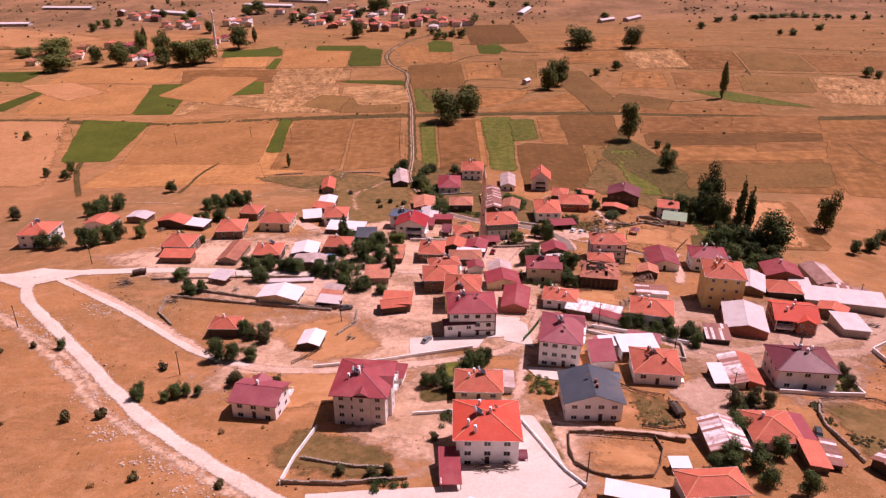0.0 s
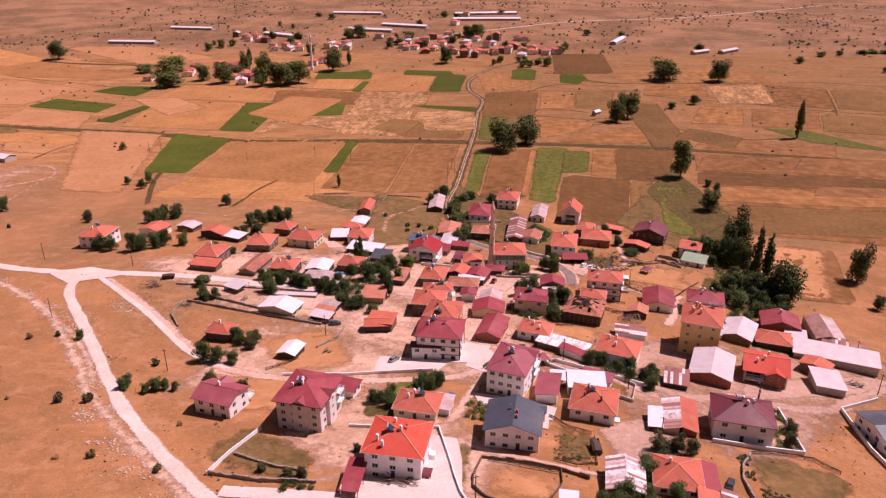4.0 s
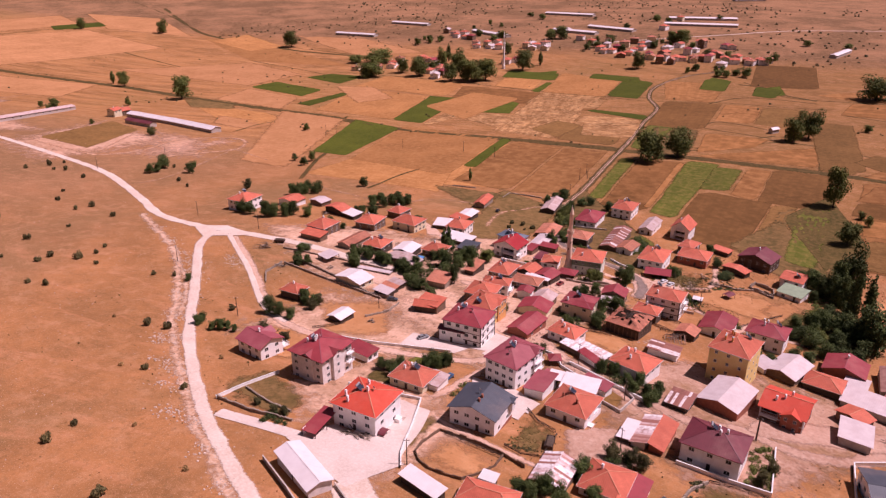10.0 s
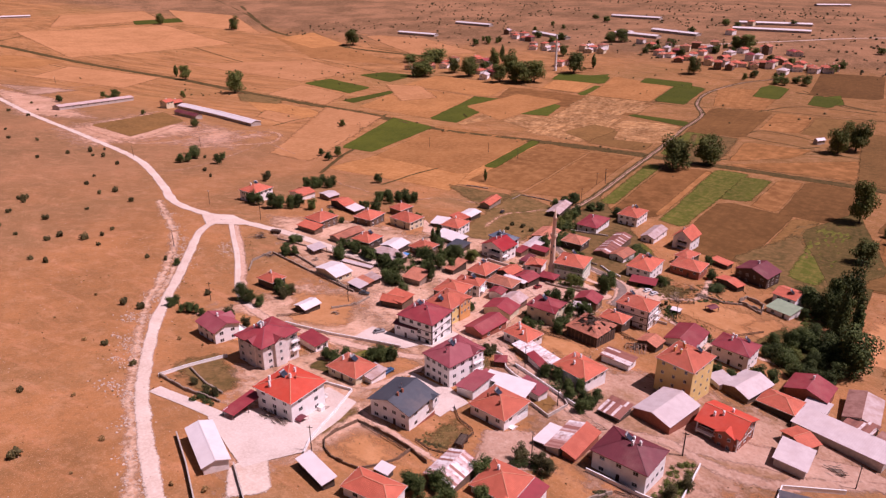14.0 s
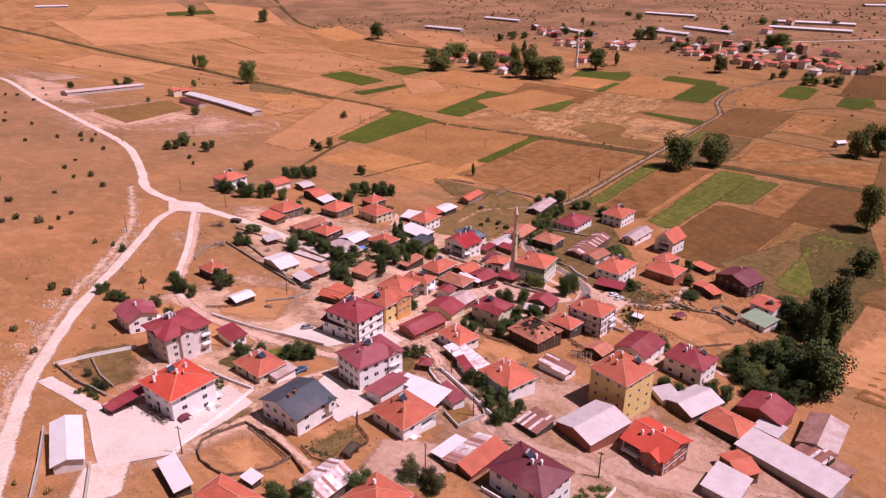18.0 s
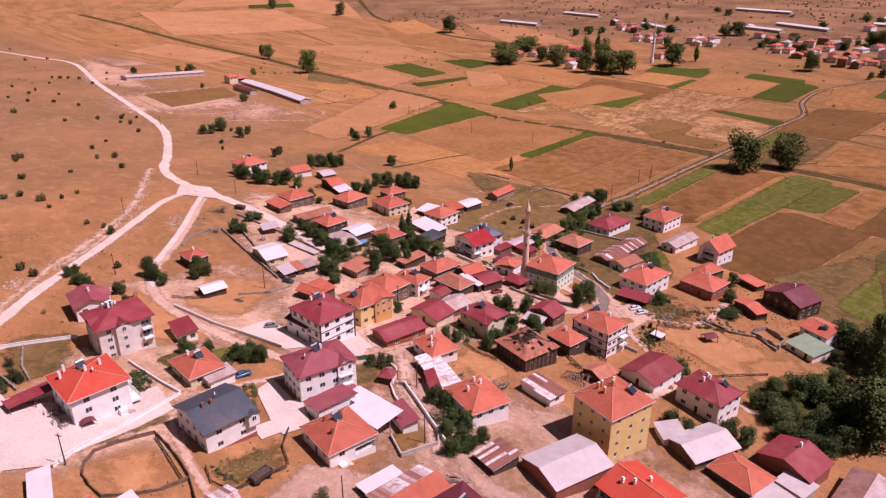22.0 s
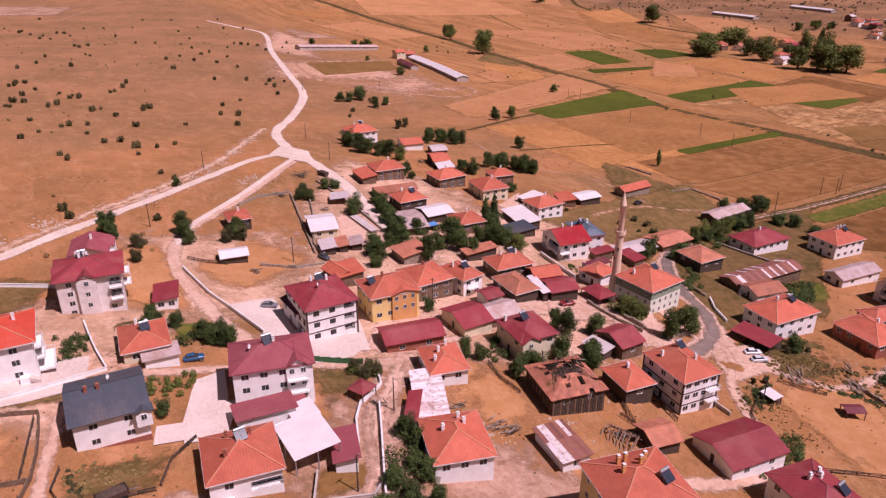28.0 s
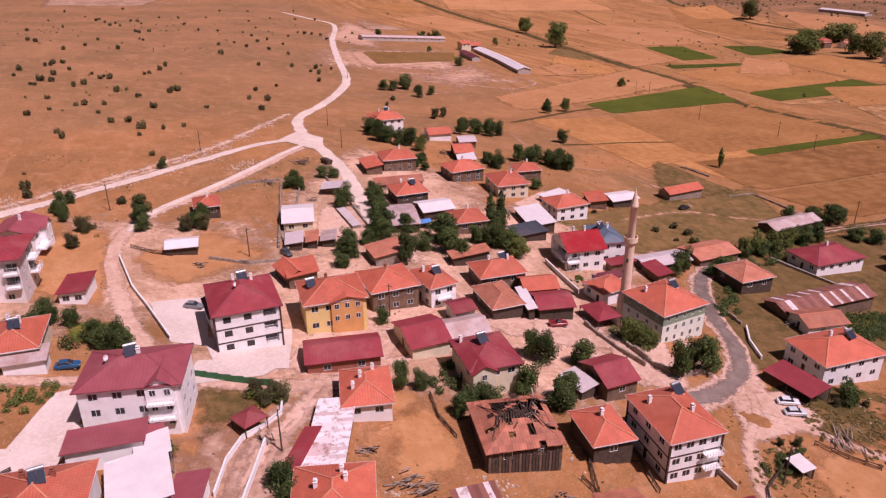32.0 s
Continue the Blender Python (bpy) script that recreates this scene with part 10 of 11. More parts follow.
bush(-529.4, 93.3, 2.2, "shrub", "dark juniper bush on a dry slope")
bush(-850.9, 92.2, 2.2, "shrub", "dark juniper bush on a dry slope")
bush(-377.3, 225.6, 2.2, "shrub", "dark juniper bush on a dry slope")
bush(-506, 262.5, 2.2, "shrub", "dark juniper bush on a dry slope")
bush(-478.4, 271.2, 2.2, "shrub", "dark juniper bush on a dry slope")
bush(-520.5, 295.9, 2.2, "shrub", "dark juniper bush on a dry slope")
bush(-716.7, 136.2, 2.1, "shrub", "dark juniper bush on a dry slope")
bush(-681.7, 165.7, 2.1, "shrub", "dark juniper bush on a dry slope")
bush(-609, 149.5, 2.1, "shrub", "dark juniper bush on a dry slope")
bush(-639.8, 176.3, 2.1, "shrub", "dark juniper bush on a dry slope")
bush(-605.4, 158.5, 2.1, "shrub", "dark juniper bush on a dry slope")
bush(-492.4, 175, 2.1, "shrub", "dark juniper bush on a dry slope")
bush(-510.9, 182.3, 2.1, "shrub", "dark juniper bush on a dry slope")
bush(-427.6, 178.3, 2.1, "shrub", "dark juniper bush on a dry slope")
bush(-417.1, 149.6, 2.1, "shrub", "dark juniper bush on a dry slope")
bush(-423.8, 229.1, 2.1, "shrub", "dark juniper bush on a dry slope")
bush(-443.6, 241.8, 2.1, "shrub", "dark juniper bush on a dry slope")
bush(-420.1, 248.5, 2.1, "shrub", "dark juniper bush on a dry slope")
bush(-412.8, 263.5, 2.1, "shrub", "dark juniper bush on a dry slope")
bush(-394.3, 273.6, 2.1, "shrub", "dark juniper bush on a dry slope")
bush(-541.7, 222.2, 2.1, "shrub", "dark juniper bush on a dry slope")
bush(-544.9, 238.9, 2.1, "shrub", "dark juniper bush on a dry slope")
bush(-538.2, 259.2, 2.1, "shrub", "dark juniper bush on a dry slope")
bush(-602.3, 278.3, 2.1, "shrub", "dark juniper bush on a dry slope")
bush(-555.6, 323.9, 2.1, "shrub", "dark juniper bush on a dry slope")
bush(-547, 329.6, 2.1, "shrub", "dark juniper bush on a dry slope")
bush(-363.6, 132.7, 2.1, "shrub", "dark juniper bush on a dry slope")
bush(-375.4, 162.7, 2.1, "shrub", "dark juniper bush on a dry slope")
bush(-316.1, 136.4, 2.1, "shrub", "dark juniper bush on a dry slope")
bush(-307.9, 130.8, 2.1, "shrub", "dark juniper bush on a dry slope")
bush(-385.3, 143.9, 2.1, "shrub", "dark juniper bush on a dry slope")
bush(-288.8, 151.8, 2.1, "shrub", "dark juniper bush on a dry slope")
bush(-278, 156.5, 2.1, "shrub", "dark juniper bush on a dry slope")
bush(-283.3, 134.4, 2.3, "shrub", "dark juniper bush on a dry slope")
bush(-266.9, 130.4, 2.3, "shrub", "dark juniper bush on a dry slope")
bush(-257.3, 145.1, 2.3, "shrub", "dark juniper bush on a dry slope")
bush(-249.4, 164.9, 2.3, "shrub", "dark juniper bush on a dry slope")
bush(-294.4, 177.5, 2.3, "shrub", "dark juniper bush on a dry slope")
bush(-322.4, 189.8, 2.3, "shrub", "dark juniper bush on a dry slope")
bush(-250.8, 189.2, 2.3, "shrub", "dark juniper bush on a dry slope")
bush(-237, 174.1, 2.3, "shrub", "dark juniper bush on a dry slope")
bush(-226.3, 136.9, 2.3, "shrub", "dark juniper bush on a dry slope")
bush(-214.6, 148.6, 2.3, "shrub", "dark juniper bush on a dry slope")
bush(-199.6, 158.5, 2.3, "shrub", "dark juniper bush on a dry slope")
bush(-192.1, 132.7, 2.3, "shrub", "dark juniper bush on a dry slope")
bush(-182.8, 163.8, 2.3, "shrub", "dark juniper bush on a dry slope")
bush(-214.3, 180.8, 2.3, "shrub", "dark juniper bush on a dry slope")
bush(-175.5, 191.8, 2.3, "shrub", "dark juniper bush on a dry slope")
bush(-172.3, 175, 2.3, "shrub", "dark juniper bush on a dry slope")
bush(-171.2, 183.5, 2.3, "shrub", "dark juniper bush on a dry slope")
bush(-241.4, 235.3, 2.3, "shrub", "dark juniper bush on a dry slope")
bush(-216.8, 230.1, 2.3, "shrub", "dark juniper bush on a dry slope")
bush(-342, 245.7, 2.3, "shrub", "dark juniper bush on a dry slope")
bush(-343.4, 266.6, 2.3, "shrub", "dark juniper bush on a dry slope")
bush(-341.9, 282.8, 2.3, "shrub", "dark juniper bush on a dry slope")
bush(-323.1, 280.7, 2.3, "shrub", "dark juniper bush on a dry slope")
bush(-300.3, 275, 2.0, "shrub", "low dark bush on a dry slope")
bush(-266.3, 233.5, 2.0, "shrub", "low dark bush on a dry slope")
bush(-162.8, 145.5, 2.0, "shrub", "low dark bush on a dry slope")
bush(-129.9, 178.7, 2.0, "shrub", "low dark bush on a dry slope")
bush(-121.4, 182.4, 2.0, "shrub", "low dark bush on a dry slope")
bush(-159.4, 174.5, 2.0, "shrub", "low dark bush on a dry slope")
bush(-218.1, 159.9, 2.0, "shrub", "low dark bush on a dry slope")
bush(-217.7, 204.3, 2.0, "shrub", "low dark bush on a dry slope")
bush(-203.5, 139.7, 2.0, "shrub", "low dark bush on a dry slope")
bush(-256.5, 126.8, 2.0, "shrub", "low dark bush on a dry slope")
bush(-735.8, 312.6, 2.0, "shrub", "low dark bush on a dry slope")
bush(-724.4, 338.6, 2.0, "shrub", "low dark bush on a dry slope")
bush(-726.8, 361.9, 2.0, "shrub", "low dark bush on a dry slope")
bush(-508.8, 327, 2.0, "shrub", "low dark bush on a dry slope")
bush(-538.1, 351.5, 2.0, "shrub", "low dark bush on a dry slope")
bush(-527.6, 364.7, 2.0, "shrub", "low dark bush on a dry slope")
bush(-492.1, 342.6, 2.0, "shrub", "low dark bush on a dry slope")
bush(-292.6, 330, 2.0, "shrub", "low dark bush on a dry slope")
bush(-275.9, 338.9, 2.0, "shrub", "low dark bush on a dry slope")
bush(-250.8, 307, 2.0, "shrub", "low dark bush on a dry slope")
bush(-234.9, 298.8, 2.0, "shrub", "low dark bush on a dry slope")
bush(-280.1, 330.7, 2.0, "shrub", "low dark bush on a dry slope")
bush(-66.3, 118.8, 2.1, "shrub", "dark bush in dry grass")
bush(-53.1, 77.8, 2.1, "shrub", "dark bush in dry grass")
bush(-54.9, 85.9, 2.1, "shrub", "dark bush in dry grass")
bush(-154.9, 148.4, 2.1, "shrub", "dark bush in dry grass")
bush(-46.8, 116.2, 2.1, "shrub", "dark bush in dry grass")
bush(-341.3, 292.3, 2.1, "shrub", "dark bush in dry grass")
bush(-243, 226.8, 2.1, "shrub", "dark bush in dry grass")
bush(-22.9, 69.3, 2.1, "shrub", "dark bush in dry grass")
bush(-84.6, 144.5, 2.1, "shrub", "dark bush in dry grass")
bush(-78.4, 169.4, 2.1, "shrub", "dark bush in dry grass")
bush(-98.6, 120.2, 1.0, "straw_tuft", "dry grass tuft on the slope")
bush(-74.4, 116.7, 1.0, "straw_tuft", "dry grass tuft on the slope")
bush(-107.6, 141.5, 1.0, "straw_tuft", "dry grass tuft on the slope")
bush(-41.1, 93.9, 1.0, "straw_tuft", "dry grass tuft on the slope")
bush(-14.1, 85.4, 1.0, "straw_tuft", "dry grass tuft on the slope")
bush(-6.4, 73.2, 1.0, "straw_tuft", "dry grass tuft on the slope")
bush(15.1, 84.6, 1.0, "straw_tuft", "dry grass tuft on the slope")
bush(22.6, 88, 1.0, "straw_tuft", "dry grass tuft on the slope")
bush(-51.8, 164.1, 1.0, "straw_tuft", "dry grass tuft on the slope")
bush(-43.4, 139, 1.0, "straw_tuft", "dry grass tuft on the slope")
bush(-52.6, 136.9, 1.0, "straw_tuft", "dry grass tuft on the slope")
bush(-19.6, 142.3, 1.0, "straw_tuft", "dry grass tuft on the slope")
bush(8, 135.5, 1.0, "straw_tuft", "dry grass tuft on the slope")
pole(-23.4, 441.6, 8)
pole(-128.2, 470.1, 8)
pole(-133.7, 195.5, 8)
pole(105, 180.7, 8)
pole(73.7, 150.9, 8)
pole(105.2, 180.4, 8)
pole(67.8, 179.1, 8)
pole(-26.2, 448.3, 8)
pole(-72.8, 166.5, 8)
pole(49.4, 230.3, 8)
pole(-134.8, 249.2, 8)
pole(-180.7, 253.8, 8)
pole(-100.2, 464.3, 8)
pole(-261.2, 478.6, 8)
pole(-21.8, 400.2, 8)
pole(-32.6, 200.1, 8)
pole(48.6, 194.7, 8)
pole(75.5, 271.8, 8)
pole(7.5, 225.1, 8)
pole(-311.4, 351.6, 8)
pole(-313.4, 296.5, 8)
pole(-706.2, 462.6, 8)
pole(-255, 484.6, 8)
pole(-27.1, 436.3, 8)
pole(-175, 459.6, 8)
pole(148.7, 226.4, 8)
pole(146.7, 201.3, 8)
pole(29.7, 114.8, 8)
farhouse([(-448.5, 1094.2), (-417.8, 1068.6), (-364.7, 998), (-326.7, 994.6), (-347, 818.1), (-339.6, 837.4), (-399.9, 893.7), (-172.5, 1000), (-162.2, 1003.6), (-136.7, 992.6), (-160.1, 1060.2), (-134.3, 1056.2), (-103, 974), (-64.5, 977.9), (-72.6, 952.5), (-41.2, 983.7), (-32.3, 994.8), (-25.2, 1009.2), (-0.3, 975.3), (18.4, 972.8), (32.6, 979), (-17.5, 1073.2), (-48.2, 969.7), (-427.9, 821.9), (-414.3, 835.9), (-427, 880.6), (-453.4, 812), (-135.2, 1013.4), (-143.4, 978.2)], 4, "tile", "far house with orange tile roof")
farhouse([(-87.6, 953.8), (-99.2, 1106.5), (-55, 1070.1), (-89.9, 990.7)], 7.5, "tile", "large far white house with orange roof")
farhouse([(-277, 1000), (-259, 1001.1), (-342.4, 999.3), (-324.8, 793.8), (-96.9, 1048.8)], 3.5, "sheet_white", "far house with pale sheet roof")
farshed([(-669.8, 1075.4), (-584, 1065.8)], 12, "sheet_bright", "long pale poultry shed on the plain")
farshed([(-632.4, 1204.4), (-546.1, 1185.5)], 12, "sheet_bright", "long pale poultry shed on the plain")
farshed([(-431.6, 1131.9), (-351.7, 1089.3)], 12, "sheet_bright", "long pale poultry shed on the plain")
farshed([(-389.9, 1365.8), (-292.4, 1351.3)], 14, "sheet_bright", "long pale poultry shed on the plain")
farshed([(-301.9, 1163.2), (-224.7, 1141.6)], 14, "sheet_bright", "long pale poultry shed on the plain")
farshed([(-257.2, 1207.8), (-176.5, 1181.5)], 14, "sheet_bright", "long pale poultry shed on the plain")
farshed([(-158.5, 1348.9), (-49.2, 1378.3)], 16, "sheet_bright", "very long white poultry shed")
farshed([(-149.6, 1271.5), (-36.1, 1287.5)], 16, "sheet_bright", "very long white poultry shed")
farshed([(-112, 1821), (-51.6, 1867.3)], 14, "sheet_bright", "long pale poultry shed on the plain")
farshed([(-527.9, 362), (-546.3, 451.7)], 10, "sheet_pink", "low long farm shed with faded roof")
farshed([(-468.9, 456.2), (-410, 449.2)], 11, "sheet_bright", "long farm shed with white sheet roof")
farshed([(-413.5, 450.2), (-346, 439.2)], 11, "sheet_bright", "long farm shed with white sheet roof")
farshed([(-1441.4, 763.9), (-1410, 817)], 10, "sheet_bright", "far white farm shed in fields")
farhouse([(-478.5, 445.8), (-479, 456.1)], 4.5, "tile", "farmhouse with red tile roof")
farshed([(-441.5, 429.6), (-406.2, 426.3)], 8, "sheet_brown", "dark low farm shed")
tree(3.5, 503.0, 24.0, "leaf_light", "broad dark tree beside the field road", wide=23.3)
tree(18.7, 524.6, 21.7, "leaf_light", "broad dark tree beside the field road", wide=21.2)
tree(90.0, 619.2, 22.7, "leaf_light", "broad light-green field tree", wide=17.6)
tree(100.5, 637.1, 24.0, "leaf_light", "broad light-green field tree", wide=20.0)
tree(121.8, 460.8, 24.0, "leaf_light", "lone dark tree at a field corner", wide=14.8)
poplar(227.7, 588.5, 29.2, "leaf_light", "lone slender poplar in the fields", wide=6.5)
tree(130.2, 330.0, 24.0, "leaf", "tall dark tree at the village edge", wide=13.2)
tree(125.7, 324.2, 17.5, "leaf", "tall dark tree at the village edge", wide=9.4)
tree(128.7, 317.9, 13.8, "leaf", "tall dark tree at the village edge", wide=9.2)
poplar(130.2, 294.1, 27.2, "leaf", "tall dark poplar at the village edge", wide=4.5)
poplar(135.6, 296.6, 22.7, "leaf", "tall dark poplar at the village edge", wide=4.8)
tree(129.8, 401.5, 12.2, "leaf_light", "pale green bushy tree", wide=12.7)
tree(180.3, 314.0, 18.4, "leaf_light", "broad light-green tree by the fields", wide=11.1)
tree(151.4, 821.0, 24.0, "leaf_light", "lone field tree on the plain", wide=33.3)
tree(382.8, 659.3, 8.8, "leaf_light", "lone field tree on the plain", wide=11.8)
tree(389.0, 651.9, 7.2, "leaf_light", "lone field tree on the plain", wide=7.1)
tree(166.2, 703.4, 8.7, "leaf_light", "lone field tree on the plain", wide=10.1)
tree(143.9, 683.2, 6.4, "leaf_light", "lone field tree on the plain", wide=7.8)
tree(207.7, 818.7, 24.0, "leaf_light", "lone field tree on the plain", wide=23.1)
tree(412.6, 881.3, 7.2, "leaf_light", "small field tree on the plain", wide=11.0)
tree(397.7, 882.3, 6.6, "leaf_light", "small field tree on the plain", wide=7.4)
tree(459.3, 914.6, 7.5, "leaf_light", "small field tree on the plain", wide=11.2)
tree(320.0, 931.3, 7.6, "leaf_light", "small field tree on the plain", wide=10.7)
tree(357.7, 980.5, 6.5, "leaf_light", "small field tree on the plain", wide=12.5)
tree(382.7, 988.6, 6.5, "leaf_light", "small field tree on the plain", wide=9.8)
tree(414.8, 1006.5, 5.2, "leaf_light", "small field tree on the plain", wide=14.1)
tree(428.6, 1011.1, 5.2, "leaf_light", "small field tree on the plain", wide=14.1)
tree(442.1, 1010.8, 5.2, "leaf_light", "small field tree on the plain", wide=15.4)
tree(457.7, 1015.5, 5.2, "leaf_light", "small field tree on the plain", wide=15.4)
tree(471.4, 1015.4, 5.2, "leaf_light", "small field tree on the plain", wide=15.3)
tree(486.5, 1015.3, 5.2, "leaf_light", "small field tree on the plain", wide=15.3)
tree(501.7, 1015.2, 5.2, "leaf_light", "small field tree on the plain", wide=13.8)
tree(516.9, 1015.3, 4.5, "leaf_light", "small field tree on the plain", wide=12.3)
tree(529.6, 1010.2, 4.4, "leaf_light", "small field tree on the plain", wide=9.5)
tree(544.2, 1000.1, 5.9, "leaf_light", "small field tree on the plain", wide=9.3)
tree(563.1, 1000.4, 6.6, "leaf_light", "small field tree on the plain", wide=9.3)
tree(-1149.2, 930.4, 20.6, "leaf_light", "field tree on the plain", wide=16.8)
tree(-989.6, 976.3, 24.0, "leaf_light", "field tree on the plain", wide=21.9)
tree(-672.2, 950.4, 24.0, "leaf_light", "field tree on the plain", wide=29.7)
tree(-637.0, 589.7, 17.0, "leaf_light", "field tree on the plain", wide=17.5)
poplar(-665.6, 597.5, 14.9, "leaf_light", "thin field poplar on dry ground", wide=6.2)
tree(-509.4, 557.2, 24.0, "leaf_light", "broad field tree beside the ditch", wide=24.6)
tree(-408.9, 776.8, 20.3, "leaf_light", "dark tree of the far village", wide=36.3)
tree(-454.9, 867.8, 19.0, "leaf_light", "dark tree of the far village", wide=41.5)
tree(-486.3, 856.9, 11.2, "leaf_light", "dark tree of the far village", wide=20.9)
tree(-381.1, 810.1, 19.8, "leaf_light", "dark tree of the far village", wide=17.6)
tree(-347.9, 793.7, 24.0, "leaf_light", "dark tree of the far village", wide=24.1)
tree(-349.8, 859.9, 24.0, "leaf_light", "dark tree of the far village", wide=15.0)
tree(-322.9, 852.8, 24.0, "leaf_light", "dark tree of the far village", wide=22.0)
tree(-267.3, 782.7, 24.0, "leaf_light", "dark tree of the far village", wide=29.4)
tree(-257.6, 794.6, 24.0, "leaf_light", "dark tree of the far village", wide=28.1)
tree(-237.9, 864.2, 24.0, "leaf_light", "dark tree of the far village", wide=27.9)
tree(-299.8, 964.7, 16.5, "leaf_light", "dark tree of the far village", wide=13.3)
tree(-104.1, 912.8, 21.1, "leaf_light", "dark tree of the far village", wide=16.8)
tree(-266.7, 1094.5, 17.6, "leaf_light", "dark tree of the far village", wide=24.9)
tree(-280.1, 1085.5, 15.1, "leaf_light", "dark tree of the far village", wide=20.0)
tree(-86.9, 1095.8, 18.5, "leaf_light", "dark tree of the far village", wide=24.7)
tree(-101.9, 1099.0, 15.6, "leaf_light", "dark tree of the far village", wide=17.7)
tree(2.2, 890.5, 8.2, "leaf_light", "dark tree of the far village", wide=10.3)
tree(21.9, 899.5, 11.9, "leaf_light", "dark tree of the far village", wide=11.3)
tree(-293.8, 775.3, 20.4, "leaf_light", "dark tree of the far village", wide=23.0)
tree(-282.9, 787.9, 23.2, "leaf_light", "dark tree of the far village", wide=20.3)
tree(-348.3, 835.3, 13.3, "leaf_light", "dark tree of the far village", wide=17.6)
poplar(-227.0, 899.2, 17.0, "leaf_light", "poplar of the far village", wide=7.1)
poplar(-360.4, 898.9, 22.7, "leaf_light", "poplar of the far village", wide=7.7)
tree(-193.2, 1037.8, 9.4, "leaf_light", "dark tree among far houses", wide=16.7)
tree(-185.8, 1076.8, 11.2, "leaf_light", "dark tree among far houses", wide=15.5)
tree(-151.8, 1018.0, 9.1, "leaf_light", "dark tree among far houses", wide=11.6)
tree(-116.5, 1052.5, 11.4, "leaf_light", "dark tree among far houses", wide=13.0)
tree(-65.4, 1051.5, 10.4, "leaf_light", "dark tree among far houses", wide=12.5)
tree(-38.9, 1013.8, 10.0, "leaf_light", "dark tree among far houses", wide=11.8)
tree(-11.8, 1002.3, 9.7, "leaf_light", "dark tree among far houses", wide=11.4)
tree(-7.0, 892.8, 8.9, "leaf_light", "dark tree among far houses", wide=11.6)
tree(10.9, 907.4, 7.7, "leaf_light", "dark tree among far houses", wide=10.3)
tree(35.2, 979.2, 10.0, "leaf_light", "dark tree among far houses", wide=13.1)
tree(43.0, 1011.5, 9.5, "leaf_light", "dark tree among far houses", wide=10.9)
tree(-36.7, 920.0, 7.9, "leaf_light", "dark tree among far houses", wide=11.0)
tree(-203.4, 1021.2, 8.6, "leaf_light", "dark tree among far houses", wide=10.6)
tree(-360.9, 1053.7, 10.3, "leaf_light", "dark tree among far houses", wide=15.4)
tree(-361.1, 1084.2, 10.5, "leaf_light", "dark tree among far houses", wide=15.7)
tree(-405.7, 1095.0, 10.7, "leaf_light", "dark tree among far houses", wide=12.6)
tree(-460.1, 1030.0, 10.6, "leaf_light", "dark tree among far houses", wide=14.3)
tree(-448.9, 1042.9, 8.9, "leaf_light", "dark tree among far houses", wide=12.5)
tree(-469.4, 1007.4, 10.5, "leaf_light", "dark tree among far houses", wide=12.4)
tree(-194.8, 1202.5, 10.4, "leaf_light", "dark tree among far houses", wide=13.5)
tree(-171.2, 1313.4, 11.0, "leaf_light", "dark tree among far houses", wide=15.9)
tree(-145.0, 1278.9, 10.7, "leaf_light", "dark tree among far houses", wide=13.6)
tree(-368.5, 1286.7, 9.8, "leaf_light", "dark tree among far houses", wide=15.7)
tree(-407.0, 1327.9, 8.2, "leaf_light", "dark tree among far houses", wide=12.3)
tree(-76.1, 1367.9, 9.2, "leaf_light", "dark tree among far houses", wide=12.0)
tree(-579.4, 456.0, 7.9, "leaf_light", "dark roadside bush tree", wide=11.1)
tree(-580.4, 442.2, 6.0, "leaf_light", "dark roadside bush tree", wide=6.6)
tree(-578.6, 394.7, 6.3, "leaf", "dark roadside bush tree", wide=7.6)
tree(-284.0, 325.1, 9.3, "leaf", "dark roadside bush tree", wide=9.2)
tree(-378.9, 399.3, 7.0, "leaf_light", "dark roadside bush tree", wide=7.4)
tree(-268.5, 336.6, 5.9, "leaf", "dark roadside bush tree", wide=5.1)
tree(-456.9, 404.1, 4.3, "leaf_light", "dark roadside bush tree", wide=4.9)
tree(-226.5, 392.8, 5.3, "leaf", "dark roadside bush tree", wide=5.0)
panelfence([(23.9, 183.4), (27, 189.4), (30, 195.9)], 1.6, "panelgreen", "stepped green sheet-metal garden fence")
garden([(-1.1, 136.9), (-2.4, 143), (11.5, 143.6), (10.9, 137)], 1.6, "leaf", "leafy green garden plant")
garden([(3.6, 162.1), (3.6, 172.5), (12.2, 170.9), (9.7, 161.1)], 2.6, "leaf", "dense dark hedge shrub")
garden([(22.7, 152.6), (21, 162.5), (30.4, 159), (29.3, 152.3)], 1.5, "leaf_light", "green garden plant on dry ground")
garden([(30.7, 191.2), (30.7, 198.6), (36, 197.2), (36.7, 191.1)], 2.4, "leaf_light", "leafy shrub beside the lane")
garden([(54.8, 191.5), (56.3, 195.6), (71.4, 189.1), (69.5, 184)], 3.0, "leaf", "dark leafy shrub below a house")
garden([(91, 136), (92, 150), (96, 151), (94.5, 136)], 1.1, "leaf_dry", "dull green scrub over a paddock wall")
garden([(94.5, 131), (95, 138), (104, 134), (102, 129)], 0.8, "leaf_dry", "dull green weeds in a paddock")
garden([(46.5, 136.5), (46.8, 149), (54, 148), (53.5, 136)], 0.7, "weed", "dusty weeds in an unkept yard")
garden([(47, 137), (50, 140), (56, 140), (54, 135)], 0.9, "leaf_dry", "dull green shrubs in an unkept yard")
garden([(71.4, 147.1), (79.6, 151.5), (82.1, 139.6), (72, 138.2)], 2.4, "leaf", "tall dark garden shrub")
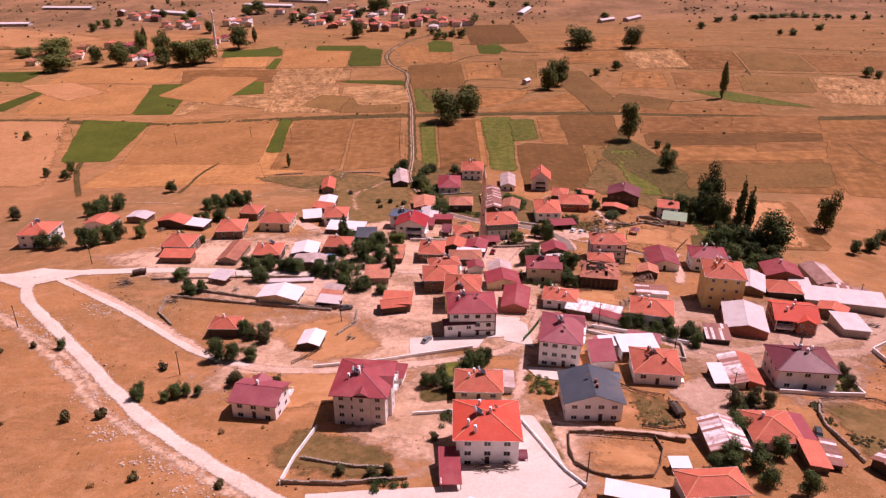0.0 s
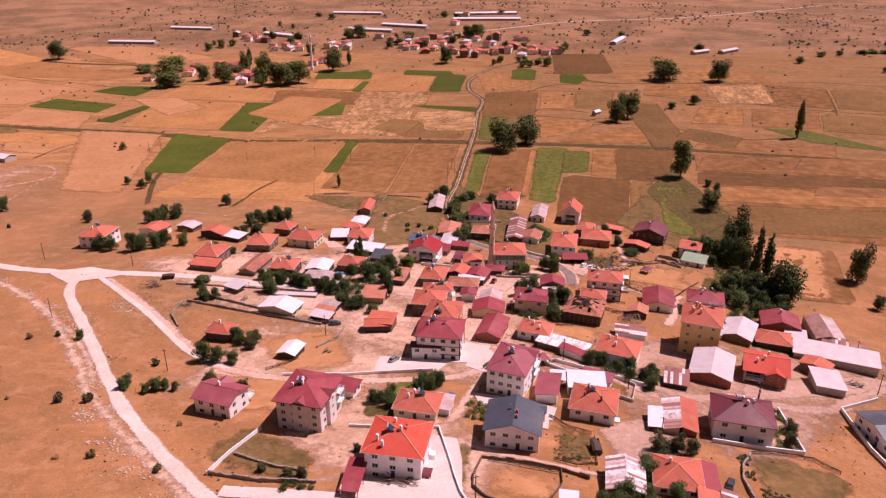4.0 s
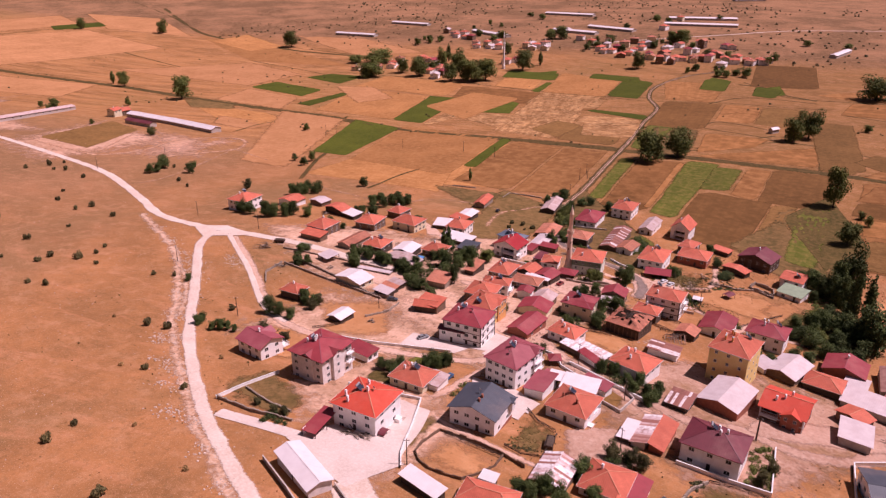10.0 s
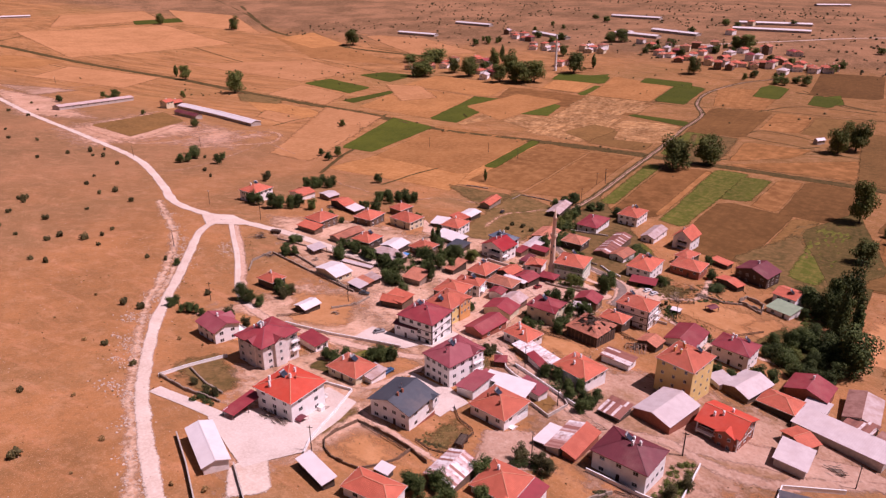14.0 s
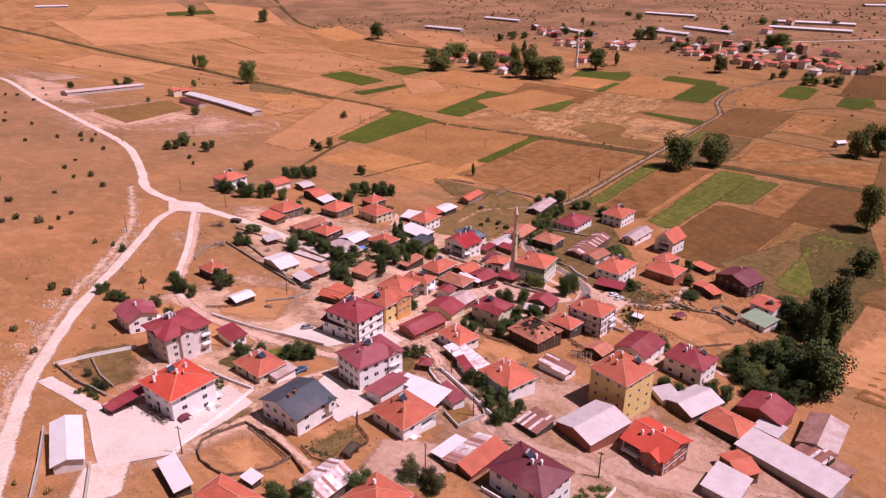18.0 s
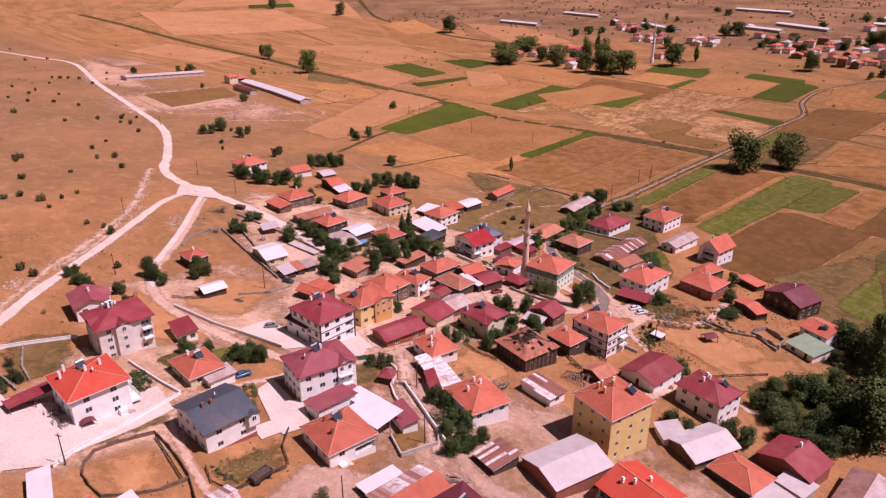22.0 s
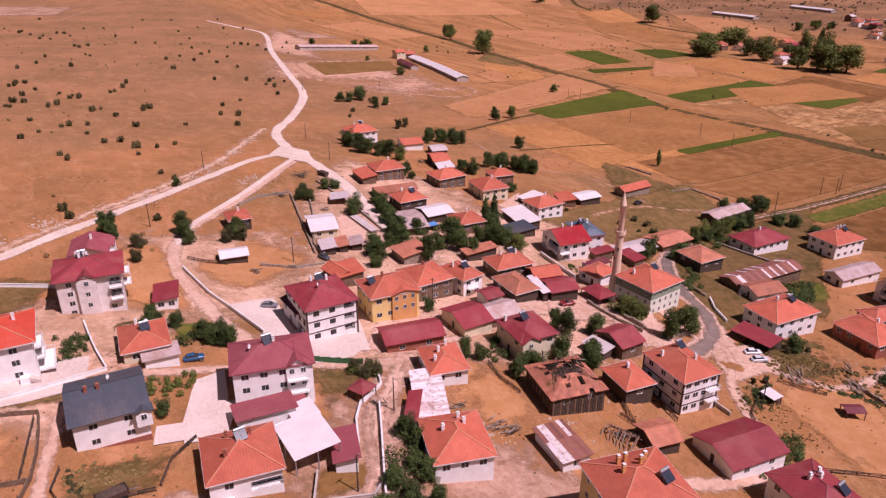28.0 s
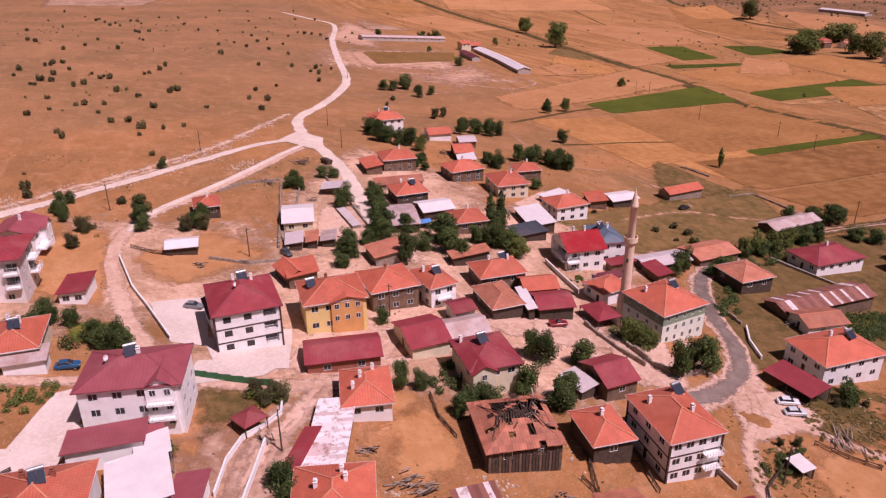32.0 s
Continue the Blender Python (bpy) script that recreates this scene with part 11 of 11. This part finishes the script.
garden([(104.1, 175), (110.3, 179.2), (110.6, 158), (105, 154.2)], 1.4, "leaf_light", "green vegetable plant on dry ground")
garden([(-16.7, 117.4), (-9.7, 118.6), (-7.3, 113.6), (-14, 112.3)], 1.4, "leaf", "dark vegetable plant on dry ground")
garden([(28.5, 334.4), (32, 349.7), (41.7, 337.8), (39.1, 326.3)], 2.0, "leaf", "dark garden shrub on dry ground")
garden([(21, 270.7), (28.3, 274.8), (34.4, 274.9), (27.3, 269.6)], 1.8, "leaf_light", "leafy hedge plant by the mosque")
garden([(57.7, 291.7), (59.1, 316.4), (73.1, 299.1), (67.5, 288.6)], 0.8, "weed", "dusty weed clumps on waste ground")
garden([(67.1, 272.9), (68.1, 283.9), (76.8, 277.4), (75.5, 266.3)], 0.8, "weed", "dusty weed clumps on waste ground")
garden([(-50.4, 238), (-44.8, 256.6), (-27, 248.5), (-34.8, 229.5)], 2.4, "leaf", "dark bush by barns")
garden([(83.2, 265.1), (85.4, 274.4), (93.5, 259.9), (91.3, 251.5)], 1.8, "leaf", "dark garden shrub on dry ground")
garden([(27.6, 232.2), (28.3, 241.4), (39.8, 225.8), (36.6, 222.3)], 2.0, "leaf", "dark garden shrub on dry ground")
garden([(63.9, 308.4), (76.6, 324.2), (86.5, 304.3), (73.6, 291.7)], 0.9, "weed", "dusty weed clumps on waste ground")
tree(-19.0, 237.9, 8.9, "leaf", "dark garden tree on dry ground", wide=5.0)
tree(-18.8, 253.7, 6.2, "leaf", "dark garden tree on dry ground", wide=4.5)
tree(-25.3, 266.6, 7.0, "leaf", "dark garden tree on dry ground", wide=5.4)
tree(36.1, 257.0, 5.9, "leaf", "dark garden tree on dry ground", wide=5.0)
tree(32.9, 250.2, 6.8, "leaf", "dark garden tree on dry ground", wide=5.7)
tree(30.7, 248.2, 6.4, "leaf", "dark garden tree on dry ground", wide=4.2)
tree(44.1, 275.6, 8.6, "leaf", "round dark tree beside the mosque", wide=5.1)
tree(43.7, 282.1, 8.1, "leaf", "round dark tree beside the mosque", wide=5.6)
tree(39.4, 282.7, 6.3, "leaf", "round dark tree beside the mosque", wide=4.6)
tree(43.1, 240.5, 7.6, "leaf", "dark tree beside a garden", wide=5.1)
tree(36.1, 218.6, 6.2, "leaf", "dark tree beside a garden", wide=3.5)
tree(36.9, 222.0, 4.4, "leaf", "dark tree beside a garden", wide=3.1)
tree(48.9, 246.2, 4.4, "leaf", "dark tree beside a garden", wide=3.1)
tree(46.0, 226.1, 4.3, "leaf", "dark tree beside a garden", wide=3.4)
tree(-17.5, 269.5, 5.8, "leaf_light", "yellow-green tree among houses", wide=5.8)
farhouse([(-234.3, 1089.5), (-208.7, 1059.7), (-181.8, 1015.7), (-188, 1076), (-156.3, 1050.8), (-150.9, 1080), (-128.9, 1034.9), (-132.9, 1105.9), (-84.9, 972), (-72.5, 977), (-85.9, 1069), (-49.5, 978.9), (-62.5, 1087.7), (-30.9, 1017.1), (-12.8, 979.6), (-0.5, 992.2), (13.3, 983.7), (27.7, 990), (36.2, 993.9), (-437.1, 1077.2), (-433.7, 1099.8), (-375.8, 1020.6), (-355, 1016.5), (-344.3, 1028.8), (-289.6, 1007.2), (-275.8, 1011.3), (-266.2, 1023.2), (-428.7, 822.5), (-420.9, 852.3), (-359.3, 848.1), (-337.4, 831), (-390.6, 889.1), (-275.5, 901.9), (-137.8, 1213.7), (-135.1, 1332.5)], 5, "tile", "far house with orange tile roof")
farhouse([(-161, 1023.1), (-108, 985.9), (-65.1, 1018.7), (-31.9, 978.8), (-404.6, 1063.4), (-368.8, 870.3), (-322.5, 812.1), (-266.2, 913.2), (-25.2, 1077.2)], 5, "sheet_red", "far house with maroon roof")
farhouse([(-180.3, 1042.2), (-135, 999.5), (-126.5, 1061.9), (-58.9, 1037.5), (-473.1, 1114.3), (-288.8, 1025.5), (-322.2, 787.7), (-12, 951.4), (-280.1, 1161.1)], 4, "sheet_white", "far shed with pale sheet roof")
tree(-7.5, 338.6, 6.0, "leaf_light", "leafy tree beside a barn", wide=5.0)
tree(-8.8, 344.8, 6.8, "leaf_light", "leafy tree beside a barn", wide=5.7)
tree(-8.7, 351.6, 7.6, "leaf_light", "leafy tree beside a barn", wide=6.3)
tree(-11.1, 359.3, 6.6, "leaf_light", "leafy tree beside a barn", wide=5.2)
tree(-11.7, 366.3, 6.1, "leaf", "dark tree beside a barn", wide=5.8)
tree(-11.8, 372.0, 6.7, "leaf", "dark tree beside a barn", wide=5.2)
tree(-22.3, 389.1, 7.5, "leaf", "dark tree beside a barn", wide=7.6)
tree(-25.2, 386.2, 5.5, "leaf", "dark tree beside a barn", wide=5.6)
tree(-3.1, 312.9, 6.7, "leaf", "dark tree beside a barn", wide=5.1)
tree(0.6, 308.1, 5.2, "leaf", "dark tree beside a barn", wide=3.5)
garden([(-3, 331.7), (-9.1, 363.8), (-4.4, 361.2), (2.6, 328.7)], 2.2, "leaf", "dark shrubs along a wall")
garden([(11.5, 311.2), (8.2, 321.7), (23.7, 309.9), (22.7, 304.3)], 1.8, "leaf", "low dark shrubs on waste ground")
garden([(29.9, 327.2), (33.2, 348.3), (40.9, 338.9), (38.2, 321.9)], 2.4, "leaf", "dark weeds in an old garden")
farshed([(71.2, 639.8), (76.2, 647.9)], 5, "sheet_bright", "small white field tent")
farshed([(204.2, 984.5), (225.4, 999.4)], 9, "sheet_white", "low pinkish far shed")
farshed([(239.4, 989.8), (263, 1013.3)], 9, "sheet_white", "low pinkish far shed")
farshed([(107, 1047.9), (123.5, 1096.2)], 10, "sheet_bright", "white farm building among bushes")
tree(73.5, 1127.5, 8.2, "leaf_light", "dark bush tree beside a far farm", wide=14.5)
tree(123.0, 1126.0, 6.5, "leaf_light", "dark bush tree beside a far farm", wide=14.2)
tree(217.2, 1014.1, 8.7, "leaf_light", "dark bush tree beside a far farm", wide=13.6)
garden([(114.1, 310.2), (118.3, 324.9), (127.1, 313.1), (122, 295.3)], 1.2, "leaf_light", "green vegetable plants in rows")
tree(-87.8, 220.8, 4.3, "leaf", "dark tree along a compound wall", wide=4.7)
tree(-95.2, 236.5, 3.8, "leaf", "dark tree along a compound wall", wide=5.0)
tree(-66.9, 233.3, 7.0, "leaf", "dark tree along a compound wall", wide=6.3)
tree(-64.9, 242.3, 6.6, "leaf", "dark tree along a compound wall", wide=5.6)
tree(-56.9, 241.6, 6.5, "leaf", "dark tree along a compound wall", wide=5.9)
tree(-45.6, 238.1, 6.3, "leaf", "dark tree along a compound wall", wide=5.3)
tree(-36.3, 236.6, 6.2, "leaf", "dark tree along a compound wall", wide=5.9)
tree(-34.7, 226.8, 5.6, "leaf", "dark tree along a compound wall", wide=5.0)
tree(-27.3, 225.5, 5.1, "leaf", "dark tree along a compound wall", wide=4.9)
tree(-74.0, 244.3, 4.9, "leaf", "dark tree along a compound wall", wide=4.4)
tree(-32.3, 253.2, 8.1, "leaf", "dark tree between village houses", wide=7.8)
tree(-24.3, 251.9, 7.1, "leaf", "dark tree between village houses", wide=6.4)
tree(-39.3, 273.4, 6.7, "leaf", "dark tree between village houses", wide=6.5)
tree(-27.0, 265.9, 6.9, "leaf", "dark tree between village houses", wide=6.2)
tree(-27.5, 245.9, 4.9, "leaf", "dark tree between village houses", wide=4.4)
tree(59.8, 304.8, 4.9, "leaf", "dark shrub tree on waste ground", wide=4.4)
tree(79.5, 316.6, 3.0, "leaf", "dark shrub tree on waste ground", wide=7.9)
tree(74.6, 328.8, 5.0, "leaf", "dark shrub tree on waste ground", wide=5.6)
tree(68.9, 344.4, 5.5, "leaf", "dark shrub tree on waste ground", wide=5.2)
garden([(60.6, 294.6), (62.5, 315.4), (73.2, 312), (69.2, 294.9)], 1.1, "weed", "rank weeds over an earth mound")
garden([(73.8, 296.6), (81.3, 305.7), (90.9, 310.6), (81.8, 298.4)], 1.2, "leaf", "dark weeds below a stone wall")
garden([(70.8, 271.1), (67.6, 285.6), (73.9, 277.4), (75.7, 268.1)], 1.3, "leaf", "dark weeds beside a shelter")
tree(99.8, 237.1, 4.2, "leaf", "dark shrub tree behind the apartment house", wide=4.6)
tree(105.0, 236.4, 4.4, "leaf", "dark shrub tree behind the apartment house", wide=4.8)
tree(111.9, 244.8, 5.2, "leaf", "dark garden tree before a maroon-roofed house", wide=5.6)
tree(116.9, 244.9, 5.6, "leaf", "dark garden tree before a maroon-roofed house", wide=5.6)
tree(113.6, 267.3, 5.5, "leaf", "dark tree of the garden grove", wide=5.6)
tree(110.7, 265.1, 5.0, "leaf", "dark tree of the garden grove", wide=5.0)
tree(120.2, 269.2, 5.5, "leaf_light", "sunlit tree of the garden grove", wide=5.4)
tree(111.2, 277.2, 5.6, "leaf", "dark tree of the garden grove", wide=5.4)
tree(121.9, 255.9, 6.4, "leaf", "dark tree of the garden grove", wide=6.2)
tree(126.0, 257.7, 6.6, "leaf", "dark tree of the garden grove", wide=6.6)
tree(131.6, 258.9, 6.0, "leaf", "dark tree of the garden grove", wide=6.2)
tree(134.8, 266.1, 7.0, "leaf", "dark tree of the garden grove", wide=6.8)
tree(116.4, 280.1, 9.0, "leaf", "dark tree of the garden grove", wide=7.8)
tree(121.9, 282.1, 9.3, "leaf", "dark tree of the garden grove", wide=8.1)
tree(127.0, 283.7, 10.0, "leaf", "dark tree of the garden grove", wide=8.4)
tree(129.5, 295.8, 10.2, "leaf", "dark tree of the garden grove", wide=7.8)
tree(132.4, 281.0, 9.9, "leaf", "dark tree of the garden grove", wide=8.2)
tree(117.4, 262.5, 7.7, "leaf", "dark tree of the garden grove", wide=8.2)
tree(127.2, 268.0, 7.7, "leaf", "dark tree of the garden grove", wide=7.3)
tree(115.2, 326.6, 10.0, "leaf", "dense dark tree behind a small house", wide=9.3)
tree(120.8, 321.8, 12.5, "leaf", "dense dark tree behind a small house", wide=9.5)
tree(125.6, 315.2, 14.9, "leaf", "dense dark tree behind a small house", wide=8.3)
tree(129.2, 308.1, 14.9, "leaf", "dense dark tree behind a small house", wide=7.3)
tree(110.9, 334.6, 6.3, "leaf", "dense dark tree behind a small house", wide=6.8)

# ---- small things and ground cover ----
minaret(16.9, 279.9, gtop(16.9, 279.9), 13.3, 1.05, "minaret", "slender pink stone minaret beside the mosque", 0.6)
minaret(-266, 869, gtop(-266, 869), gtop(-266, 869) + 46, 1.3, "white", "far slender white minaret above the trees", gtop(-266, 869) + 31)
cart(-111.9, 237.9, 200)
cart(56.9, 142.7, 100)
car(16.7, 162.6, 82, (0.02, 0.10, 0.22), "blue hatchback parked beside a garden hedge")
car(-4.9, 185.0, 60, (0.22, 0.22, 0.23), "dark grey car parked in a concrete yard")
car(19.9, 260.6, 78, (0.22, 0.015, 0.02), "red pickup parked on the village square", "pickup")
car(57.1, 291.3, 62, (0.75, 0.75, 0.77), "white saloon car parked beside the street")
car(60.3, 289.9, 66, (0.62, 0.63, 0.65), "silver saloon car parked beside the street")
car(-47.3, 348.6, 100, (0.02, 0.02, 0.022), "black car parked near a barn")
car(87.8, 134.8, 70, (0.05, 0.055, 0.06), "dark car parked in a lane")
car(-32.1, 209.3, 20, (0.07, 0.08, 0.09), "dark car parked beside a barn")
woodpile(-86.5, 223.5, 40, 5)
woodpile(-92, 214.5, 10, 6)
woodpile(-73, 224.6, 70, 4)
woodpile(-40.3, 226.5, 15, 4)
woodpile(-29.5, 246.4, 80, 4)
woodpile(-63.5, 266.2, 5, 4)
woodpile(-52.8, 283.4, 60, 5)
woodpile(8.5, 300.6, 30, 5)
woodpile(-84.6, 262.2, 85, 4)
woodpile(30.6, 319.6, 80, 5)
woodpile(12.8, 236.6, 70, 4)
woodpile(77.5, 303.5, 150, 7)
woodpile(-122.5, 287.6, 40, 5)
rafter_frame(72.9, 233.6, 20, 7.5, 6.0, 2.6)
woodpile(62.8, 213.6, 85, 5)
woodpile(8.0, 119.3, 0, 6)
woodpile(13.5, 119.0, 5, 5)
woodpile(62.0, 250.3, 40, 5)
woodpile(51.7, 207.6, 70, 4)
woodpile(69.2, 292.5, 160, 9)
woodpile(60.7, 211.2, 80, 5)
woodpile(72.0, 234.0, 20, 6)
woodpile(70.8, 310.6, 150, 6)
woodpile(81.3, 174.4, 30, 5)
woodpile(140.9, 205.2, 10, 8)
woodpile(-113.4, 230.3, 10, 6)
woodpile(-28.0, 187.5, 60, 4)
woodpile(45.4, 192.8, 20, 4)
woodpile(-113.7, 227.9, 30, 7)
woodpile(-64.1, 236.4, 0, 5)
rng_s = random.Random(8)


def spread(n, x0, x1, y0, y1, s0, s1, keep):
    out = []
    while len(out) < n:
        x, y = rng_s.uniform(x0, x1), rng_s.uniform(y0, y1)
        if keep(x, y):
            out.append((x, y, rng_s.uniform(s0, s1), rng_s))
    return out


def clumpy(x, y, s=0.03, seed=0.0, cut=0.0):
    return noise.noise((x * s, y * s, seed)) + rng_s.uniform(-0.25, 0.25) > cut


scatter("dry_grass", "dry straw-coloured grass tufts over the slope", "grass", "straw_tuft", spread(1600, -260, 40, 55, 260, 0.12, 0.28, lambda x, y: clumpy(x, y)), tuft_shape)
scatter("dry_weeds", "dusty olive weeds between the houses", "weeds", "weed", spread(1500, -130, 150, 100, 390, 0.18, 0.42, lambda x, y: clumpy(x, y, 0.05, 3.0, 0.12)), tuft_shape)
scatter("rank_weeds", "dull green and straw weeds over waste ground", "weeds", "weed", spread(1500, 18, 125, 262, 365, 0.15, 0.38, lambda x, y: clumpy(x, y, 0.06, 11.0, 0.2)), tuft_shape)
scatter("green_weeds", "low green weeds along walls and gardens", "weeds", "leaf_dry", spread(900, -60, 125, 110, 370, 0.15, 0.35, lambda x, y: clumpy(x, y, 0.07, 17.0, 0.3)), tuft_shape)
scatter("village_litter", "broken tile, wood and stone lying about the yards", "rubble", "tile_old", spread(260, -60, 125, 120, 300, 0.06, 0.16, lambda x, y: clumpy(x, y, 0.08, 23.0, 0.15)), pebble_shape)
scatter("loose_stones", "loose pale stones on the dry slope", "stones", "palestone", spread(1100, -240, 40, 60, 260, 0.06, 0.24, lambda x, y: clumpy(x, y, 0.04, 6.0, 0.1)), pebble_shape)
scatter("far_scrub", "dark scrub dotted over the far hills", "scrub", "shrub", spread(1300, -900, 900, 980, 1750, 1.2, 3.0, lambda x, y: clumpy(x, y, 0.006, 2.0, -0.05)), shrub_shape)
scatter("hill_scrub", "low dark scrub dotted over the grazed hill", "scrub", "shrub", spread(170, -760, -200, 20, 330, 0.4, 1.0, lambda x, y: y < 160 - (x + 200) * 0.38 and clumpy(x, y, 0.02, 5.0, 0.0)), shrub_shape)
scatter("plain_scrub", "small dark bushes along field edges", "scrub", "shrub", spread(260, -900, 700, 480, 1000, 0.7, 1.8, lambda x, y: clumpy(x, y, 0.012, 9.0, 0.12)), shrub_shape)


def heaped(spots, n, reach, s0, s1):
    out = []
    for cx, cy in spots:
        for _ in range(n):
            out.append((cx + rng_s.gauss(0, reach), cy + rng_s.gauss(0, reach * 0.6), rng_s.uniform(s0, s1), rng_s))
    return out


scatter("rubble", "broken stone and rubble lying between houses", "rubble", "palestone", heaped([(-47, 233), (-59, 235), (60, 242), (64, 225), (63, 210), (63, 309), (71, 312), (62, 280), (-82, 222), (-76, 226), (-40, 243)], 42, 3.2, 0.1, 0.42), pebble_shape)
scatter("roadside_stones", "pale stones strewn beside the gravel roads", "stones", "palestone", heaped([(-116, 211), (-110, 206), (-113, 184), (-98, 167), (-51, 115), (-81, 137), (-66, 126), (-40, 104), (-126, 198), (-140, 205), (-133, 196), (-105, 172), (-90, 154), (-75, 141), (-58, 122), (-30, 104), (-16, 95), (-2, 86), (8, 80), (-158, 214), (-180, 226), (-120, 190)], 60, 3.4, 0.1, 0.5), pebble_shape)


def mound(x, y, wide, deep, tall, yaw, label):
    """A weedy hummock of spoil, highest in the middle and ragged at its foot."""
    verts, faces = [], []
    n = 22
    g = gtop(x, y)
    c, s = math.cos(radians(yaw)), math.sin(radians(yaw))
    for j in range(n + 1):
        for i in range(n + 1):
            u, v = i / n * 2 - 1, j / n * 2 - 1
            px, py = x + (u * wide * c - v * deep * s) / 2, y + (u * wide * s + v * deep * c) / 2
            k = max(0.0, 1 - u * u - v * v)
            lump = 0.55 + 0.9 * noise.noise((px * 0.5, py * 0.5, 3.0)) + 0.4 * noise.noise((px * 1.4, py * 1.4, 8.0))
            verts.append((px, py, gtop(px, py) + tall * k * max(0.15, lump) - 0.06))
    for j in range(n):
        for i in range(n):
            k = j * (n + 1) + i
            faces.append((k, k + 1, k + n + 2, k + n + 1))
    tagged(link("earth_mound", verts, faces, M["earth"], smooth=True), label, "mound", kind="structure")


mound(66, 311, 16, 8, 1.9, 20, "weedy hummock of earth and rubble")
mound(64, 243, 9, 6, 1.0, 60, "low heap of earth beside a ruin")
mound(60, 281, 9, 5, 0.9, 30, "low weedy bank beside the street")
